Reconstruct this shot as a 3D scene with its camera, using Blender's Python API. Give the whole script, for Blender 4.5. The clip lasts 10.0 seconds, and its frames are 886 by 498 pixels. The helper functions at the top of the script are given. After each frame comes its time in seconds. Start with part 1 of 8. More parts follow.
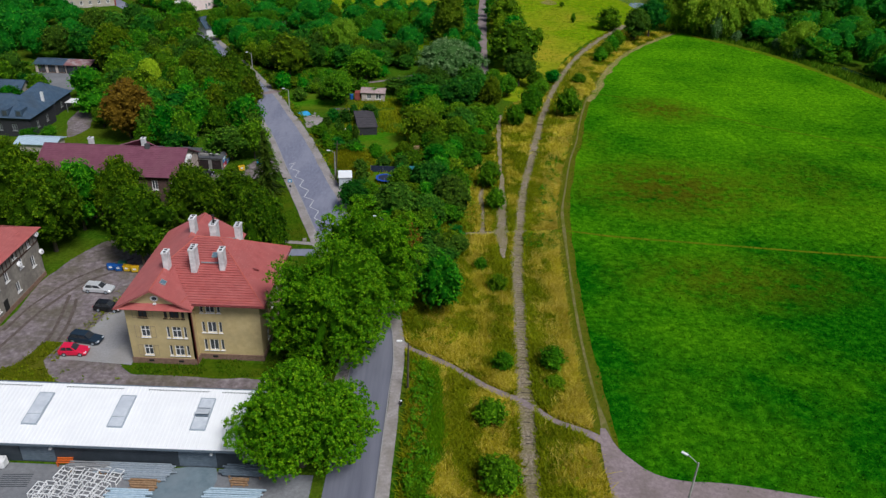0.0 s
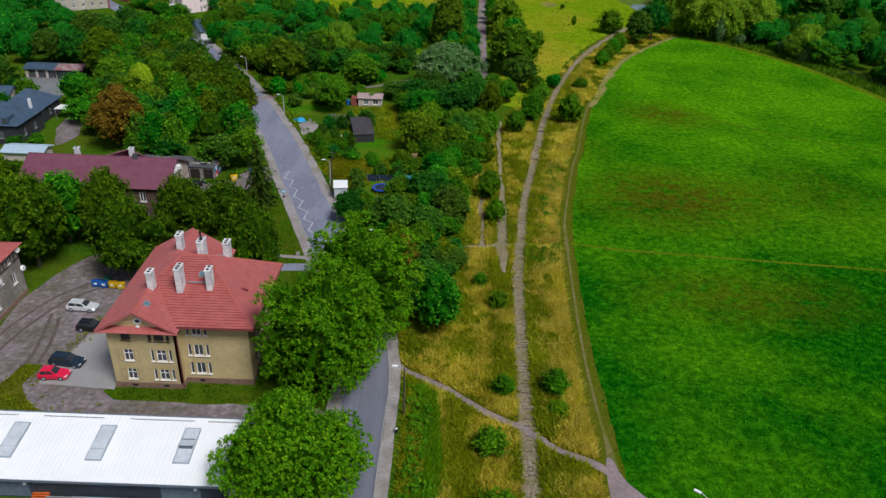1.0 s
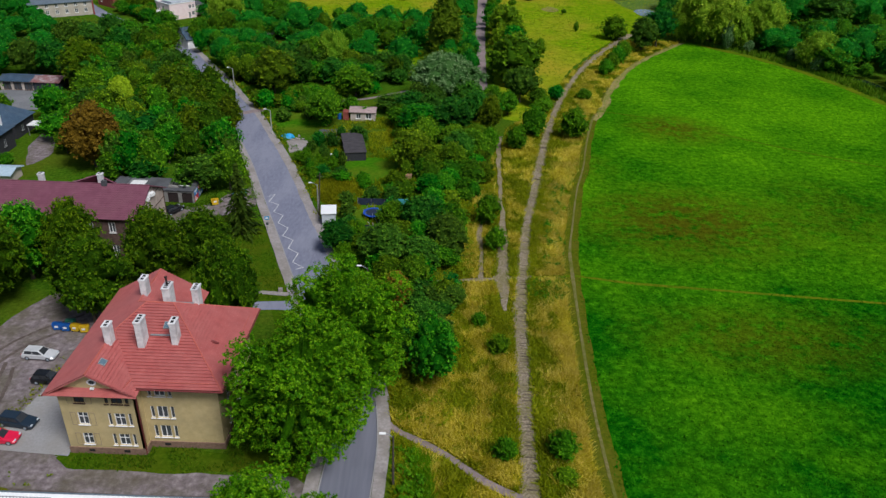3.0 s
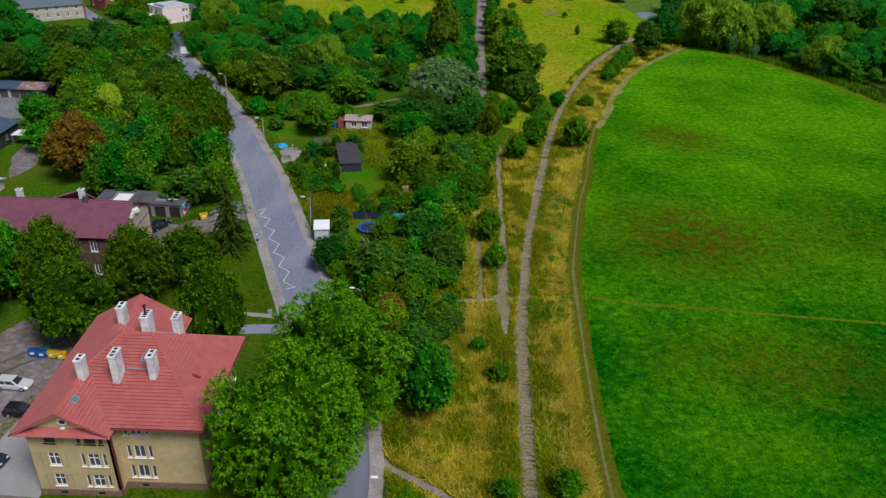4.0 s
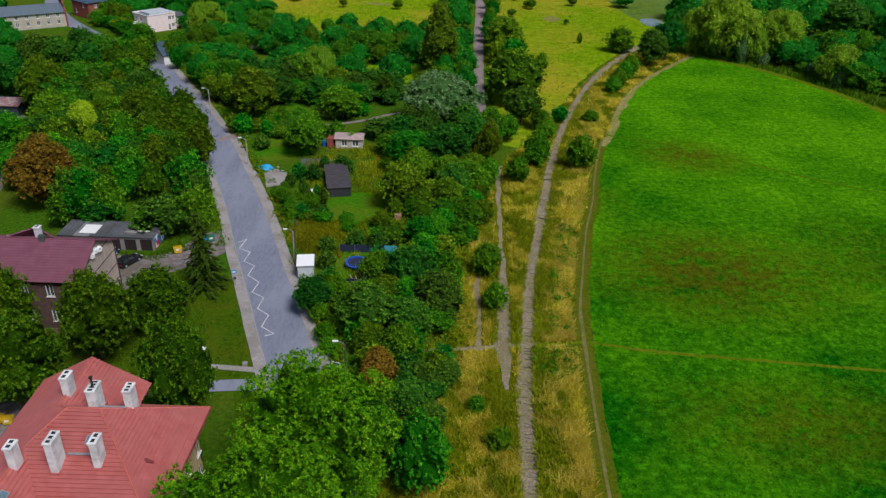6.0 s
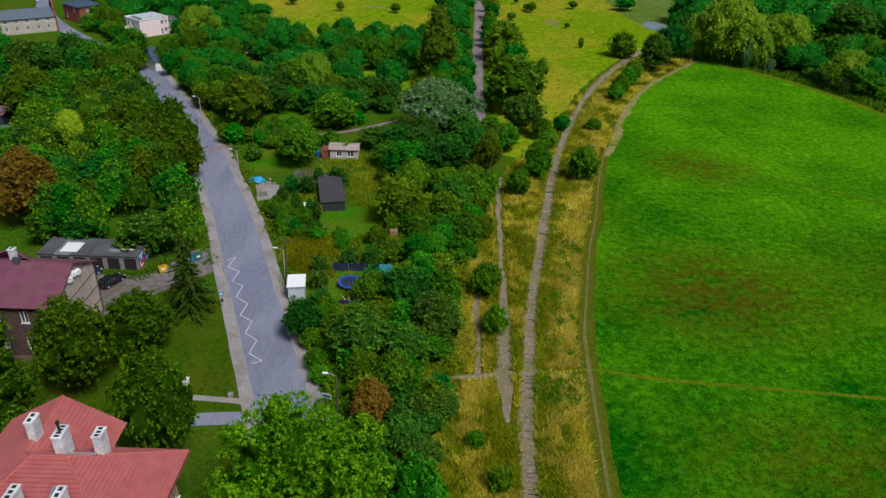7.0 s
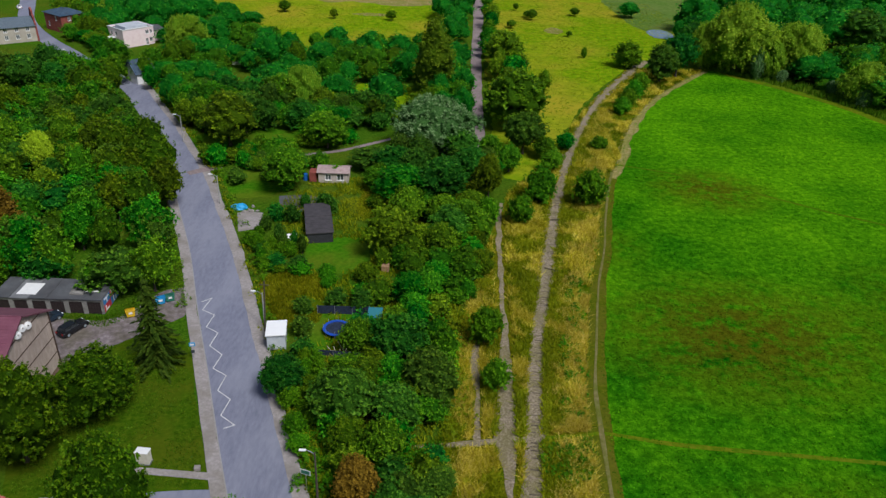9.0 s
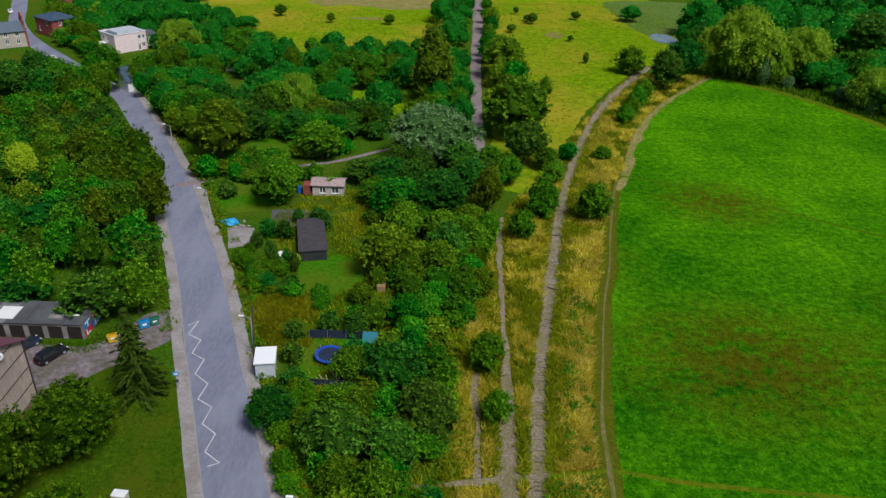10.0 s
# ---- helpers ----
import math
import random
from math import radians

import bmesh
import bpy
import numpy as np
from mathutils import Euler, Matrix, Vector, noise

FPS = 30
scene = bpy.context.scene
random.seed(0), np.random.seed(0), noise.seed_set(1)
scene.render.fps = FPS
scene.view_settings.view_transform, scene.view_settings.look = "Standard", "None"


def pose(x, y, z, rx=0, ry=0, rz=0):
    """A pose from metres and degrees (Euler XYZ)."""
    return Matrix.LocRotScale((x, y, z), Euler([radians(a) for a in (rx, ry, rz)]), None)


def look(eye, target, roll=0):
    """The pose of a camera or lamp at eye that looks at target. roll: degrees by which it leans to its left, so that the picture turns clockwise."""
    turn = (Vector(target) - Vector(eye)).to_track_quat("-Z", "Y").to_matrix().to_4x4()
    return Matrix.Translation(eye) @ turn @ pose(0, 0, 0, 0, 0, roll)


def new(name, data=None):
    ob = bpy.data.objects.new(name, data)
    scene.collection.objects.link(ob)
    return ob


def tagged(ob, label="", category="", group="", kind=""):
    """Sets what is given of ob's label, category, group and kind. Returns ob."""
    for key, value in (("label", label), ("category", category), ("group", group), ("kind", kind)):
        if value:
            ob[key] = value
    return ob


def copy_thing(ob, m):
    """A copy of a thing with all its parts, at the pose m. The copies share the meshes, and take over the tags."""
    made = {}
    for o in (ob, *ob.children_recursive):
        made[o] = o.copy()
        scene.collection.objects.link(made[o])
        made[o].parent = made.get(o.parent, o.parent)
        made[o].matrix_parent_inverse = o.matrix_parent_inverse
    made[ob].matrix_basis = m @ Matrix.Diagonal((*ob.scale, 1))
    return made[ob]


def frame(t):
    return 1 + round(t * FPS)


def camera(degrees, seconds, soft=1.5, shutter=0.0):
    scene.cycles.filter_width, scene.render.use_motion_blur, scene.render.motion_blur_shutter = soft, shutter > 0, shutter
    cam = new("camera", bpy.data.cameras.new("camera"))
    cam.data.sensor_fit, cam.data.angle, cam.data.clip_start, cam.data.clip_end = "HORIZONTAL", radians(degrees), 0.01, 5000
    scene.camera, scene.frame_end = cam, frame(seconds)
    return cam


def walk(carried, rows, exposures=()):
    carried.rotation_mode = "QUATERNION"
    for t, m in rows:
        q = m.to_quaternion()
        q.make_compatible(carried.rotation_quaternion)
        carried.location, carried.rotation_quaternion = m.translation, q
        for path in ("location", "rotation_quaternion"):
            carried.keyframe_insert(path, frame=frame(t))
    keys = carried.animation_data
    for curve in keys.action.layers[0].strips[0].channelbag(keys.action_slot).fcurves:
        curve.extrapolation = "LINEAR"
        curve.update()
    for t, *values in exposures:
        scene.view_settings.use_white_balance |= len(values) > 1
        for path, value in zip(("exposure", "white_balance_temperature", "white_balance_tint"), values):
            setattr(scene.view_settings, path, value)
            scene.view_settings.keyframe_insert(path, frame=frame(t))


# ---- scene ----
cam = camera(62.0, 10.0, soft=1.4)
PATH = [
    (0, (0.280, -3.141, 64.707), (0.3905, 14.3435, 54.9990), 2.38),
    (0.5, (0.361, -0.589, 64.666), (0.4757, 16.8954, 54.9569), 2.37),
    (1, (0.454, 2.132, 64.627), (0.5737, 19.6158, 54.9178), 2.36),
    (1.5, (0.559, 4.985, 64.591), (0.6829, 22.4703, 54.8817), 2.34),
    (2, (0.673, 7.944, 64.557), (0.8021, 25.4297, 54.8485), 2.33),
    (2.5, (0.796, 10.982, 64.526), (0.9296, 28.4692, 54.8184), 2.32),
    (4, (1.200, 20.391, 64.446), (1.3483, 37.8824, 54.7458), 2.28),
    (4.5, (1.342, 23.580, 64.424), (1.4951, 41.0734, 54.7276), 2.27),
    (5, (1.484, 26.779, 64.404), (1.6431, 44.2756, 54.7124), 2.25),
    (5.5, (1.627, 29.984, 64.387), (1.7908, 47.4828, 54.7002), 2.24),
    (7, (2.037, 39.586, 64.350), (2.2179, 57.0950, 54.6814), 2.20),
    (7.5, (2.164, 42.774, 64.342), (2.3501, 60.2862, 54.6811), 2.19),
    (8, (2.283, 45.950, 64.337), (2.4748, 63.4667, 54.6838), 2.18),
    (8.5, (2.393, 49.112, 64.334), (2.5906, 66.6329, 54.6894), 2.17),
    (9, (2.492, 52.255, 64.334), (2.6960, 69.7804, 54.6981), 2.15),
    (9.5, (2.580, 55.373, 64.336), (2.7896, 72.9030, 54.7097), 2.14),
    (10, (2.654, 58.457, 64.340), (2.8699, 75.9927, 54.7244), 2.13),
]
walk(cam, [(t, look(eye, target, roll)) for t, eye, target, roll in PATH], [(0, -0.46, 6200, 10), (10, -0.46, 6200, 10)])

# ---- daylight: bright overcast with a broad soft sun ----
world = bpy.data.worlds.new("sky")
scene.world = world
world.use_nodes = True
wn = world.node_tree
sky = wn.nodes.new("ShaderNodeTexSky")
sky.sky_type = "NISHITA"
sky.sun_disc = False
SUN_ELEVATION, SUN_HEADING = 55.0, 141.0
sky.sun_elevation, sky.sun_rotation = radians(SUN_ELEVATION), radians(SUN_HEADING)
sky.air_density, sky.dust_density, sky.ozone_density = 1.0, 3.0, 1.0
wn.nodes["Background"].inputs["Strength"].default_value = 0.085
wn.links.new(sky.outputs[0], wn.nodes["Background"].inputs["Color"])
sun_data = bpy.data.lights.new("sun", "SUN")
sun_data.energy, sun_data.angle, sun_data.color = 4.0, radians(20), (1.0, 0.975, 0.94)
sun = new("sun", sun_data)
a, e = radians(SUN_HEADING), radians(SUN_ELEVATION)
sun.matrix_world = look((math.sin(a) * math.cos(e) * 90, math.cos(a) * math.cos(e) * 90, math.sin(e) * 90), (0, 0, 0))

# ---- materials ----


def ramp(nt, fac, stops):
    r = nt.nodes.new("ShaderNodeValToRGB")
    while len(r.color_ramp.elements) < len(stops):
        r.color_ramp.elements.new(0.5)
    for el, (p, c) in zip(r.color_ramp.elements, stops):
        el.position, el.color = p, (*c, 1)
    nt.links.new(fac, r.inputs[0])
    return r.outputs[0]


def noise_node(nt, vec, scale, detail=4, rough=0.6):
    n = nt.nodes.new("ShaderNodeTexNoise")
    n.inputs["Scale"].default_value, n.inputs["Detail"].default_value, n.inputs["Roughness"].default_value = scale, detail, rough
    nt.links.new(vec, n.inputs["Vector"])
    return n.outputs[0]


def mixed(nt, fac, c1, c2, blend="MIX"):
    m = nt.nodes.new("ShaderNodeMix")
    m.data_type, m.blend_type = "RGBA", blend
    for sock, val in ((m.inputs[0], fac), (m.inputs[6], c1), (m.inputs[7], c2)):
        if isinstance(val, bpy.types.NodeSocket):
            nt.links.new(val, sock)
        elif isinstance(val, (int, float)):
            sock.default_value = val
        else:
            sock.default_value = (*val, 1)
    return m.outputs[2]


def level(nt, value, lo, hi, to_lo=0.0, to_hi=1.0):
    m = nt.nodes.new("ShaderNodeMapRange")
    m.inputs[1].default_value, m.inputs[2].default_value = lo, hi
    m.inputs[3].default_value, m.inputs[4].default_value = to_lo, to_hi
    nt.links.new(value, m.inputs[0])
    return m.outputs[0]


def surface(name, fine, coarse=None, fine_scale=3.0, coarse_scale=0.15, rough=0.85, bump=0.0, bump_scale=8.0, bump_depth=0.05,
            metal=0.0, spec=0.3, vary=0.0, world_space=True, stretch=None):
    """fine: three colours blended by a fine noise; coarse: (colour, amount) stains from a large noise; vary: lightness by object."""
    m = bpy.data.materials.new(name)
    m.use_nodes = True
    nt = m.node_tree
    b = nt.nodes["Principled BSDF"]
    if world_space:
        vec = nt.nodes.new("ShaderNodeNewGeometry").outputs["Position"]
    else:
        vec = nt.nodes.new("ShaderNodeTexCoord").outputs["Object"]
    if stretch:
        mp = nt.nodes.new("ShaderNodeMapping")
        mp.inputs["Scale"].default_value = stretch
        nt.links.new(vec, mp.inputs[0])
        vec = mp.outputs[0]
    f = noise_node(nt, vec, fine_scale, 6, 0.65)
    col = ramp(nt, f, [(0.3, fine[0]), (0.5, fine[1]), (0.7, fine[2])])
    if coarse:
        c = noise_node(nt, vec, coarse_scale, 4, 0.6)
        col = mixed(nt, level(nt, c, 0.42, 0.62, 0.0, coarse[1]), col, coarse[0])
    if vary:
        rnd = nt.nodes.new("ShaderNodeObjectInfo").outputs["Random"]
        hsv = nt.nodes.new("ShaderNodeHueSaturation")
        nt.links.new(col, hsv.inputs["Color"])
        nt.links.new(level(nt, rnd, 0, 1, 1 - vary, 1 + vary), hsv.inputs["Value"])
        col = hsv.outputs[0]
    nt.links.new(col, b.inputs["Base Color"])
    b.inputs["Roughness"].default_value, b.inputs["Metallic"].default_value = rough, metal
    b.inputs["Specular IOR Level"].default_value = spec
    if bump:
        bn = nt.nodes.new("ShaderNodeBump")
        bn.inputs["Strength"].default_value, bn.inputs["Distance"].default_value = bump, bump_depth
        nt.links.new(noise_node(nt, vec, bump_scale, 5, 0.7), bn.inputs["Height"])
        nt.links.new(bn.outputs[0], b.inputs["Normal"])
    return m


def foliage(name, *tones, **kw):
    """The leaves of a plant and the dense body of its crown, a darker copy that carries the inner shade."""
    m = leaf_material(name, *tones, **kw)
    SHADED_BODY[m] = leaf_material(name + "_shaded_body", *tones, body=True, **kw)
    return m


def leaf_material(name, dark, mid, light, lucid=0.2, vary=0.25, rough=0.5, hue=0.02, patch=1.6, grain=4.0, body=False):
    """Leaves: colour by leaf (the dense body of a crown keeps one low, shaded tone), by patch of the crown and by
    plant; some light comes through.
    """
    m = bpy.data.materials.new(name)
    m.use_nodes = True
    nt = m.node_tree
    b, out = nt.nodes["Principled BSDF"], nt.nodes["Material Output"]
    geo = nt.nodes.new("ShaderNodeNewGeometry")
    tex = nt.nodes.new("ShaderNodeTexCoord")
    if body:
        # fixed low ramp value: shade inside the crown is put into this copy's colour
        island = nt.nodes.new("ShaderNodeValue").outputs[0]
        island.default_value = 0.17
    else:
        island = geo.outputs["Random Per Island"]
    big = noise_node(nt, tex.outputs["Object"], patch, 3, 0.6)
    fine = noise_node(nt, geo.outputs["Position"], grain, 5, 0.7)
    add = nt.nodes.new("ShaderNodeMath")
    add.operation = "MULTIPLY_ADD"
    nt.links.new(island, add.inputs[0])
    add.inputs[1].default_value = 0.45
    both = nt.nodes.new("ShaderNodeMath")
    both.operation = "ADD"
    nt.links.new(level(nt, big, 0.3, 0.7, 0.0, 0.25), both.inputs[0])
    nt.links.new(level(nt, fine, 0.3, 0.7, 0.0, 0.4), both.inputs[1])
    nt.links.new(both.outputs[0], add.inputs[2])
    bn = nt.nodes.new("ShaderNodeBump")
    bn.inputs["Strength"].default_value, bn.inputs["Distance"].default_value = 1.0, 0.5
    nt.links.new(fine, bn.inputs["Height"])
    if body:
        nt.links.new(bn.outputs[0], b.inputs["Normal"])
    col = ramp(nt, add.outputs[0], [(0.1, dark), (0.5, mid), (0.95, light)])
    rnd = nt.nodes.new("ShaderNodeObjectInfo").outputs["Random"]
    hsv = nt.nodes.new("ShaderNodeHueSaturation")
    nt.links.new(col, hsv.inputs["Color"])
    stand = noise_node(nt, geo.outputs["Position"], 0.16, 2, 0.5)
    val = nt.nodes.new("ShaderNodeMath")
    val.operation = "MULTIPLY"
    nt.links.new(level(nt, rnd, 0, 1, 1 - vary, 1 + vary), val.inputs[0])
    nt.links.new(level(nt, stand, 0.3, 0.7, 1 - vary, 1 + vary), val.inputs[1])
    nt.links.new(val.outputs[0], hsv.inputs["Value"])
    wn2 = nt.nodes.new("ShaderNodeTexWhiteNoise")
    wn2.noise_dimensions = "1D"
    nt.links.new(rnd, wn2.inputs["W"])
    nt.links.new(level(nt, wn2.outputs["Value"], 0, 1, 0.5 - hue, 0.5 + hue), hsv.inputs["Hue"])
    nt.links.new(hsv.outputs[0], b.inputs["Base Color"])
    b.inputs["Roughness"].default_value = rough
    b.inputs["Specular IOR Level"].default_value = 0.05
    tr = nt.nodes.new("ShaderNodeBsdfTranslucent")
    bright = nt.nodes.new("ShaderNodeHueSaturation")
    bright.inputs["Saturation"].default_value, bright.inputs["Value"].default_value = 1.1, 1.3
    nt.links.new(hsv.outputs[0], bright.inputs["Color"])
    nt.links.new(bright.outputs[0], tr.inputs["Color"])
    mx = nt.nodes.new("ShaderNodeMixShader")
    mx.inputs[0].default_value = lucid
    nt.links.new(b.outputs[0], mx.inputs[1])
    nt.links.new(tr.outputs[0], mx.inputs[2])
    nt.links.new(mx.outputs[0], out.inputs["Surface"])
    return m


def glass_dark(name, tint=(0.07, 0.078, 0.088), rough=0.08):
    m = surface(name, (tint, tint, tint), rough=rough, spec=0.6)
    return m


def meadow_colour(nt, shade):
    """Green sward, yellower up the field, with two sorrel-brown patches and a fine mottle."""
    pos = nt.nodes.new("ShaderNodeNewGeometry").outputs["Position"]
    tone = noise_node(nt, pos, 0.7, 7, 0.82)
    blend = nt.nodes.new("ShaderNodeMath")
    blend.operation = "MULTIPLY_ADD"
    nt.links.new(tone, blend.inputs[0])
    blend.inputs[1].default_value = 1.9
    half = nt.nodes.new("ShaderNodeMath")
    half.operation = "MULTIPLY_ADD"
    nt.links.new(shade, half.inputs[0])
    half.inputs[1].default_value, half.inputs[2].default_value = 0.6, -0.72
    nt.links.new(half.outputs[0], blend.inputs[2])
    shade = blend.outputs[0]
    # near tones darkened: lens vignetting is put into the sward's colour
    col = ramp(nt, shade, [(0.1, (0.0015, 0.026, 0.0008)), (0.5, (0.005, 0.085, 0.0014)), (0.92, (0.036, 0.235, 0.004))])
    wide = noise_node(nt, pos, 0.035, 5, 0.65)
    sep = nt.nodes.new("ShaderNodeSeparateXYZ")
    nt.links.new(pos, sep.inputs[0])
    far = level(nt, sep.outputs[1], 80, 215, 0.02, 0.7)
    mth = nt.nodes.new("ShaderNodeMath")
    mth.operation = "ADD"
    mth.use_clamp = True
    nt.links.new(far, mth.inputs[0])
    nt.links.new(level(nt, wide, 0.36, 0.64, -0.3, 0.5), mth.inputs[1])
    col = mixed(nt, mth.outputs[0], col, ramp(nt, shade, [(0.1, (0.02, 0.098, 0.001)), (0.5, (0.068, 0.24, 0.002)), (0.92, (0.185, 0.44, 0.004))]))
    mid = noise_node(nt, pos, 0.28, 6, 0.75)
    for cx, cy, rx, ry, amount in ((50, 145, 28, 21, 1.0), (62, 200, 17, 14, 0.9), (52, 106, 26, 12, 0.65), (82, 150, 20, 25, 0.4), (34, 172, 9, 12, 0.4)):
        mp = nt.nodes.new("ShaderNodeMapping")
        mp.vector_type = "TEXTURE"
        mp.inputs["Location"].default_value, mp.inputs["Scale"].default_value = (cx, cy, 0), (rx, ry, 1000)
        nt.links.new(pos, mp.inputs[0])
        ln = nt.nodes.new("ShaderNodeVectorMath")
        ln.operation = "LENGTH"
        nt.links.new(mp.outputs[0], ln.inputs[0])
        inner = level(nt, ln.outputs["Value"], 1.0, 0.2, 0.0, 1.0)
        mul = nt.nodes.new("ShaderNodeMath")
        mul.operation = "MULTIPLY"
        nt.links.new(inner, mul.inputs[0])
        nt.links.new(level(nt, mid, 0.38, 0.53, 0.0, amount), mul.inputs[1])
        col = mixed(nt, mul.outputs[0], col, ramp(nt, shade, [(0.2, (0.035, 0.045, 0.002)), (0.6, (0.085, 0.095, 0.004)), (0.9, (0.07, 0.16, 0.004))]))
    return col, pos


def meadow_material(name, blades):
    m = bpy.data.materials.new(name)
    m.use_nodes = True
    nt = m.node_tree
    b = nt.nodes["Principled BSDF"]
    if blades:
        shade = nt.nodes.new("ShaderNodeNewGeometry").outputs["Random Per Island"]
    else:
        shade = noise_node(nt, nt.nodes.new("ShaderNodeNewGeometry").outputs["Position"], 1.1, 6, 0.75)
    col, pos = meadow_colour(nt, shade)
    nt.links.new(col, b.inputs["Base Color"])
    b.inputs["Roughness"].default_value, b.inputs["Specular IOR Level"].default_value = 0.8, 0.0
    if not blades:
        bn = nt.nodes.new("ShaderNodeBump")
        bn.inputs["Strength"].default_value, bn.inputs["Distance"].default_value = 0.8, 0.2
        nt.links.new(noise_node(nt, pos, 2.5, 5, 0.75), bn.inputs["Height"])
        nt.links.new(bn.outputs[0], b.inputs["Normal"])
    return m


# darker copy of each leaf material, shade included, for the inside of crowns
SHADED_BODY = {}
M = {}
M["ground"] = surface("ground_cover", ((0.022, 0.075, 0.004), (0.05, 0.135, 0.006), (0.1, 0.18, 0.01)), ((0.12, 0.13, 0.012), 0.5), 1.6, 0.05, bump=1.0, bump_scale=1.5, bump_depth=0.5, spec=0.0)
M["field"] = meadow_material("mown_grass", False)
M["dry"] = surface("dry_grass_ground", ((0.06, 0.085, 0.002), (0.13, 0.13, 0.004), (0.25, 0.205, 0.018)), ((0.055, 0.115, 0.002), 0.75), 1.2, 0.09, bump=1.0, bump_scale=2.5, bump_depth=0.3, spec=0.0)
M["meadow"] = surface("yellow_meadow", ((0.07, 0.19, 0.002), (0.16, 0.28, 0.003), (0.29, 0.38, 0.008)), ((0.38, 0.3, 0.025), 0.75), 0.4, 0.022, bump=0.8, bump_scale=1.5, bump_depth=0.3, spec=0.0)
M["lawn"] = surface("rough_lawn", ((0.022, 0.1, 0.003), (0.045, 0.165, 0.004), (0.09, 0.21, 0.007)), ((0.13, 0.14, 0.012), 0.5), 1.4, 0.12, bump=0.8, bump_scale=3.0, bump_depth=0.15, spec=0.0)
M["asphalt"] = surface("asphalt", ((0.155, 0.165, 0.225), (0.19, 0.2, 0.268), (0.225, 0.236, 0.305)), ((0.275, 0.286, 0.355), 0.55), 2.0, 0.2, rough=0.9, bump=0.3, bump_scale=20, bump_depth=0.01, stretch=(1, 0.3, 1), spec=0.15)
M["pavement"] = surface("worn_pavement", ((0.25, 0.225, 0.22), (0.32, 0.29, 0.285), (0.4, 0.37, 0.36)), ((0.2, 0.18, 0.15), 0.6), 2.5, 0.3, bump=0.4, bump_scale=9, bump_depth=0.03)
M["dirt"] = surface("bare_dirt", ((0.12, 0.097, 0.1), (0.2, 0.168, 0.175), (0.33, 0.288, 0.3)), ((0.1, 0.09, 0.05), 0.6), 1.1, 0.22, bump=0.8, bump_scale=4, bump_depth=0.08, spec=0.1)
M["track"] = surface("track_ballast", ((0.15, 0.122, 0.08), (0.3, 0.245, 0.175), (0.52, 0.44, 0.34)), ((0.19, 0.175, 0.05), 0.55), 3.2, 0.3, bump=1.0, bump_scale=5, bump_depth=0.25, spec=0.05)
M["path"] = surface("gravel_path", ((0.2, 0.155, 0.158), (0.27, 0.215, 0.22), (0.34, 0.275, 0.28)), ((0.17, 0.14, 0.12), 0.5), 2.0, 0.3, bump=0.5, bump_scale=7, bump_depth=0.04, spec=0.1)
M["paving"] = surface("grey_paving", ((0.27, 0.265, 0.265), (0.31, 0.305, 0.31), (0.35, 0.345, 0.35)), ((0.25, 0.23, 0.2), 0.4), 3.0, 0.2, bump=0.2, bump_scale=12, bump_depth=0.02)
M["concrete"] = surface("yard_concrete", ((0.16, 0.163, 0.172), (0.205, 0.21, 0.222), (0.255, 0.26, 0.275)), ((0.13, 0.14, 0.155), 0.6), 2.0, 0.15, bump=0.2)
M["paint"] = surface("road_paint", ((0.5, 0.5, 0.5), (0.68, 0.68, 0.68), (0.8, 0.8, 0.8)), ((0.35, 0.35, 0.36), 0.5), 3.0, 0.5)
M["bark"] = surface("bark", ((0.05, 0.04, 0.03), (0.09, 0.075, 0.055), (0.14, 0.12, 0.09)), fine_scale=4, bump=0.8, bump_scale=6, world_space=False)
M["leaf_plane"] = foliage("plane_leaves", (0.011, 0.062, 0.001), (0.06, 0.215, 0.002), (0.27, 0.5, 0.009), lucid=0.26, vary=0.08, hue=0.0, patch=0.45)
M["leaf_mid"] = foliage("green_leaves", (0.01, 0.054, 0.002), (0.044, 0.175, 0.004), (0.23, 0.5, 0.012), lucid=0.25, vary=0.27, hue=0.045)
M["leaf_olive"] = foliage("olive_leaves", (0.012, 0.042, 0.001), (0.058, 0.128, 0.002), (0.22, 0.32, 0.007), lucid=0.25, vary=0.2)
M["leaf_dark"] = foliage("dark_leaves", (0.008, 0.048, 0.004), (0.031, 0.132, 0.009), (0.14, 0.34, 0.021), lucid=0.25, vary=0.26, hue=0.035)
# lighter copy of the dark leaves: brightness for distant stands put into colour
M["leaf_dark_lit"] = foliage("lightened_dark_leaves", (0.012, 0.065, 0.005), (0.05, 0.19, 0.01), (0.21, 0.46, 0.026), lucid=0.25, vary=0.28, hue=0.045)
M["leaf_bush"] = foliage("bush_leaves", (0.013, 0.07, 0.001), (0.058, 0.2, 0.003), (0.22, 0.45, 0.01), lucid=0.25, vary=0.2, hue=0.025)
M["leaf_silver"] = foliage("silver_leaves", (0.022, 0.085, 0.014), (0.078, 0.185, 0.045), (0.38, 0.52, 0.25), vary=0.06, hue=0.0)
M["leaf_willow"] = foliage("willow_leaves", (0.04, 0.13, 0.005), (0.18, 0.36, 0.014), (0.52, 0.7, 0.05), lucid=0.25, vary=0.12, hue=0.01)
M["leaf_brown"] = foliage("brown_leaves", (0.055, 0.035, 0.004), (0.17, 0.105, 0.01), (0.36, 0.23, 0.025), vary=0.12, hue=0.0)
M["leaf_lime"] = foliage("lime_leaves", (0.15, 0.28, 0.008), (0.33, 0.5, 0.014), (0.55, 0.7, 0.03), vary=0.05, hue=0.0)
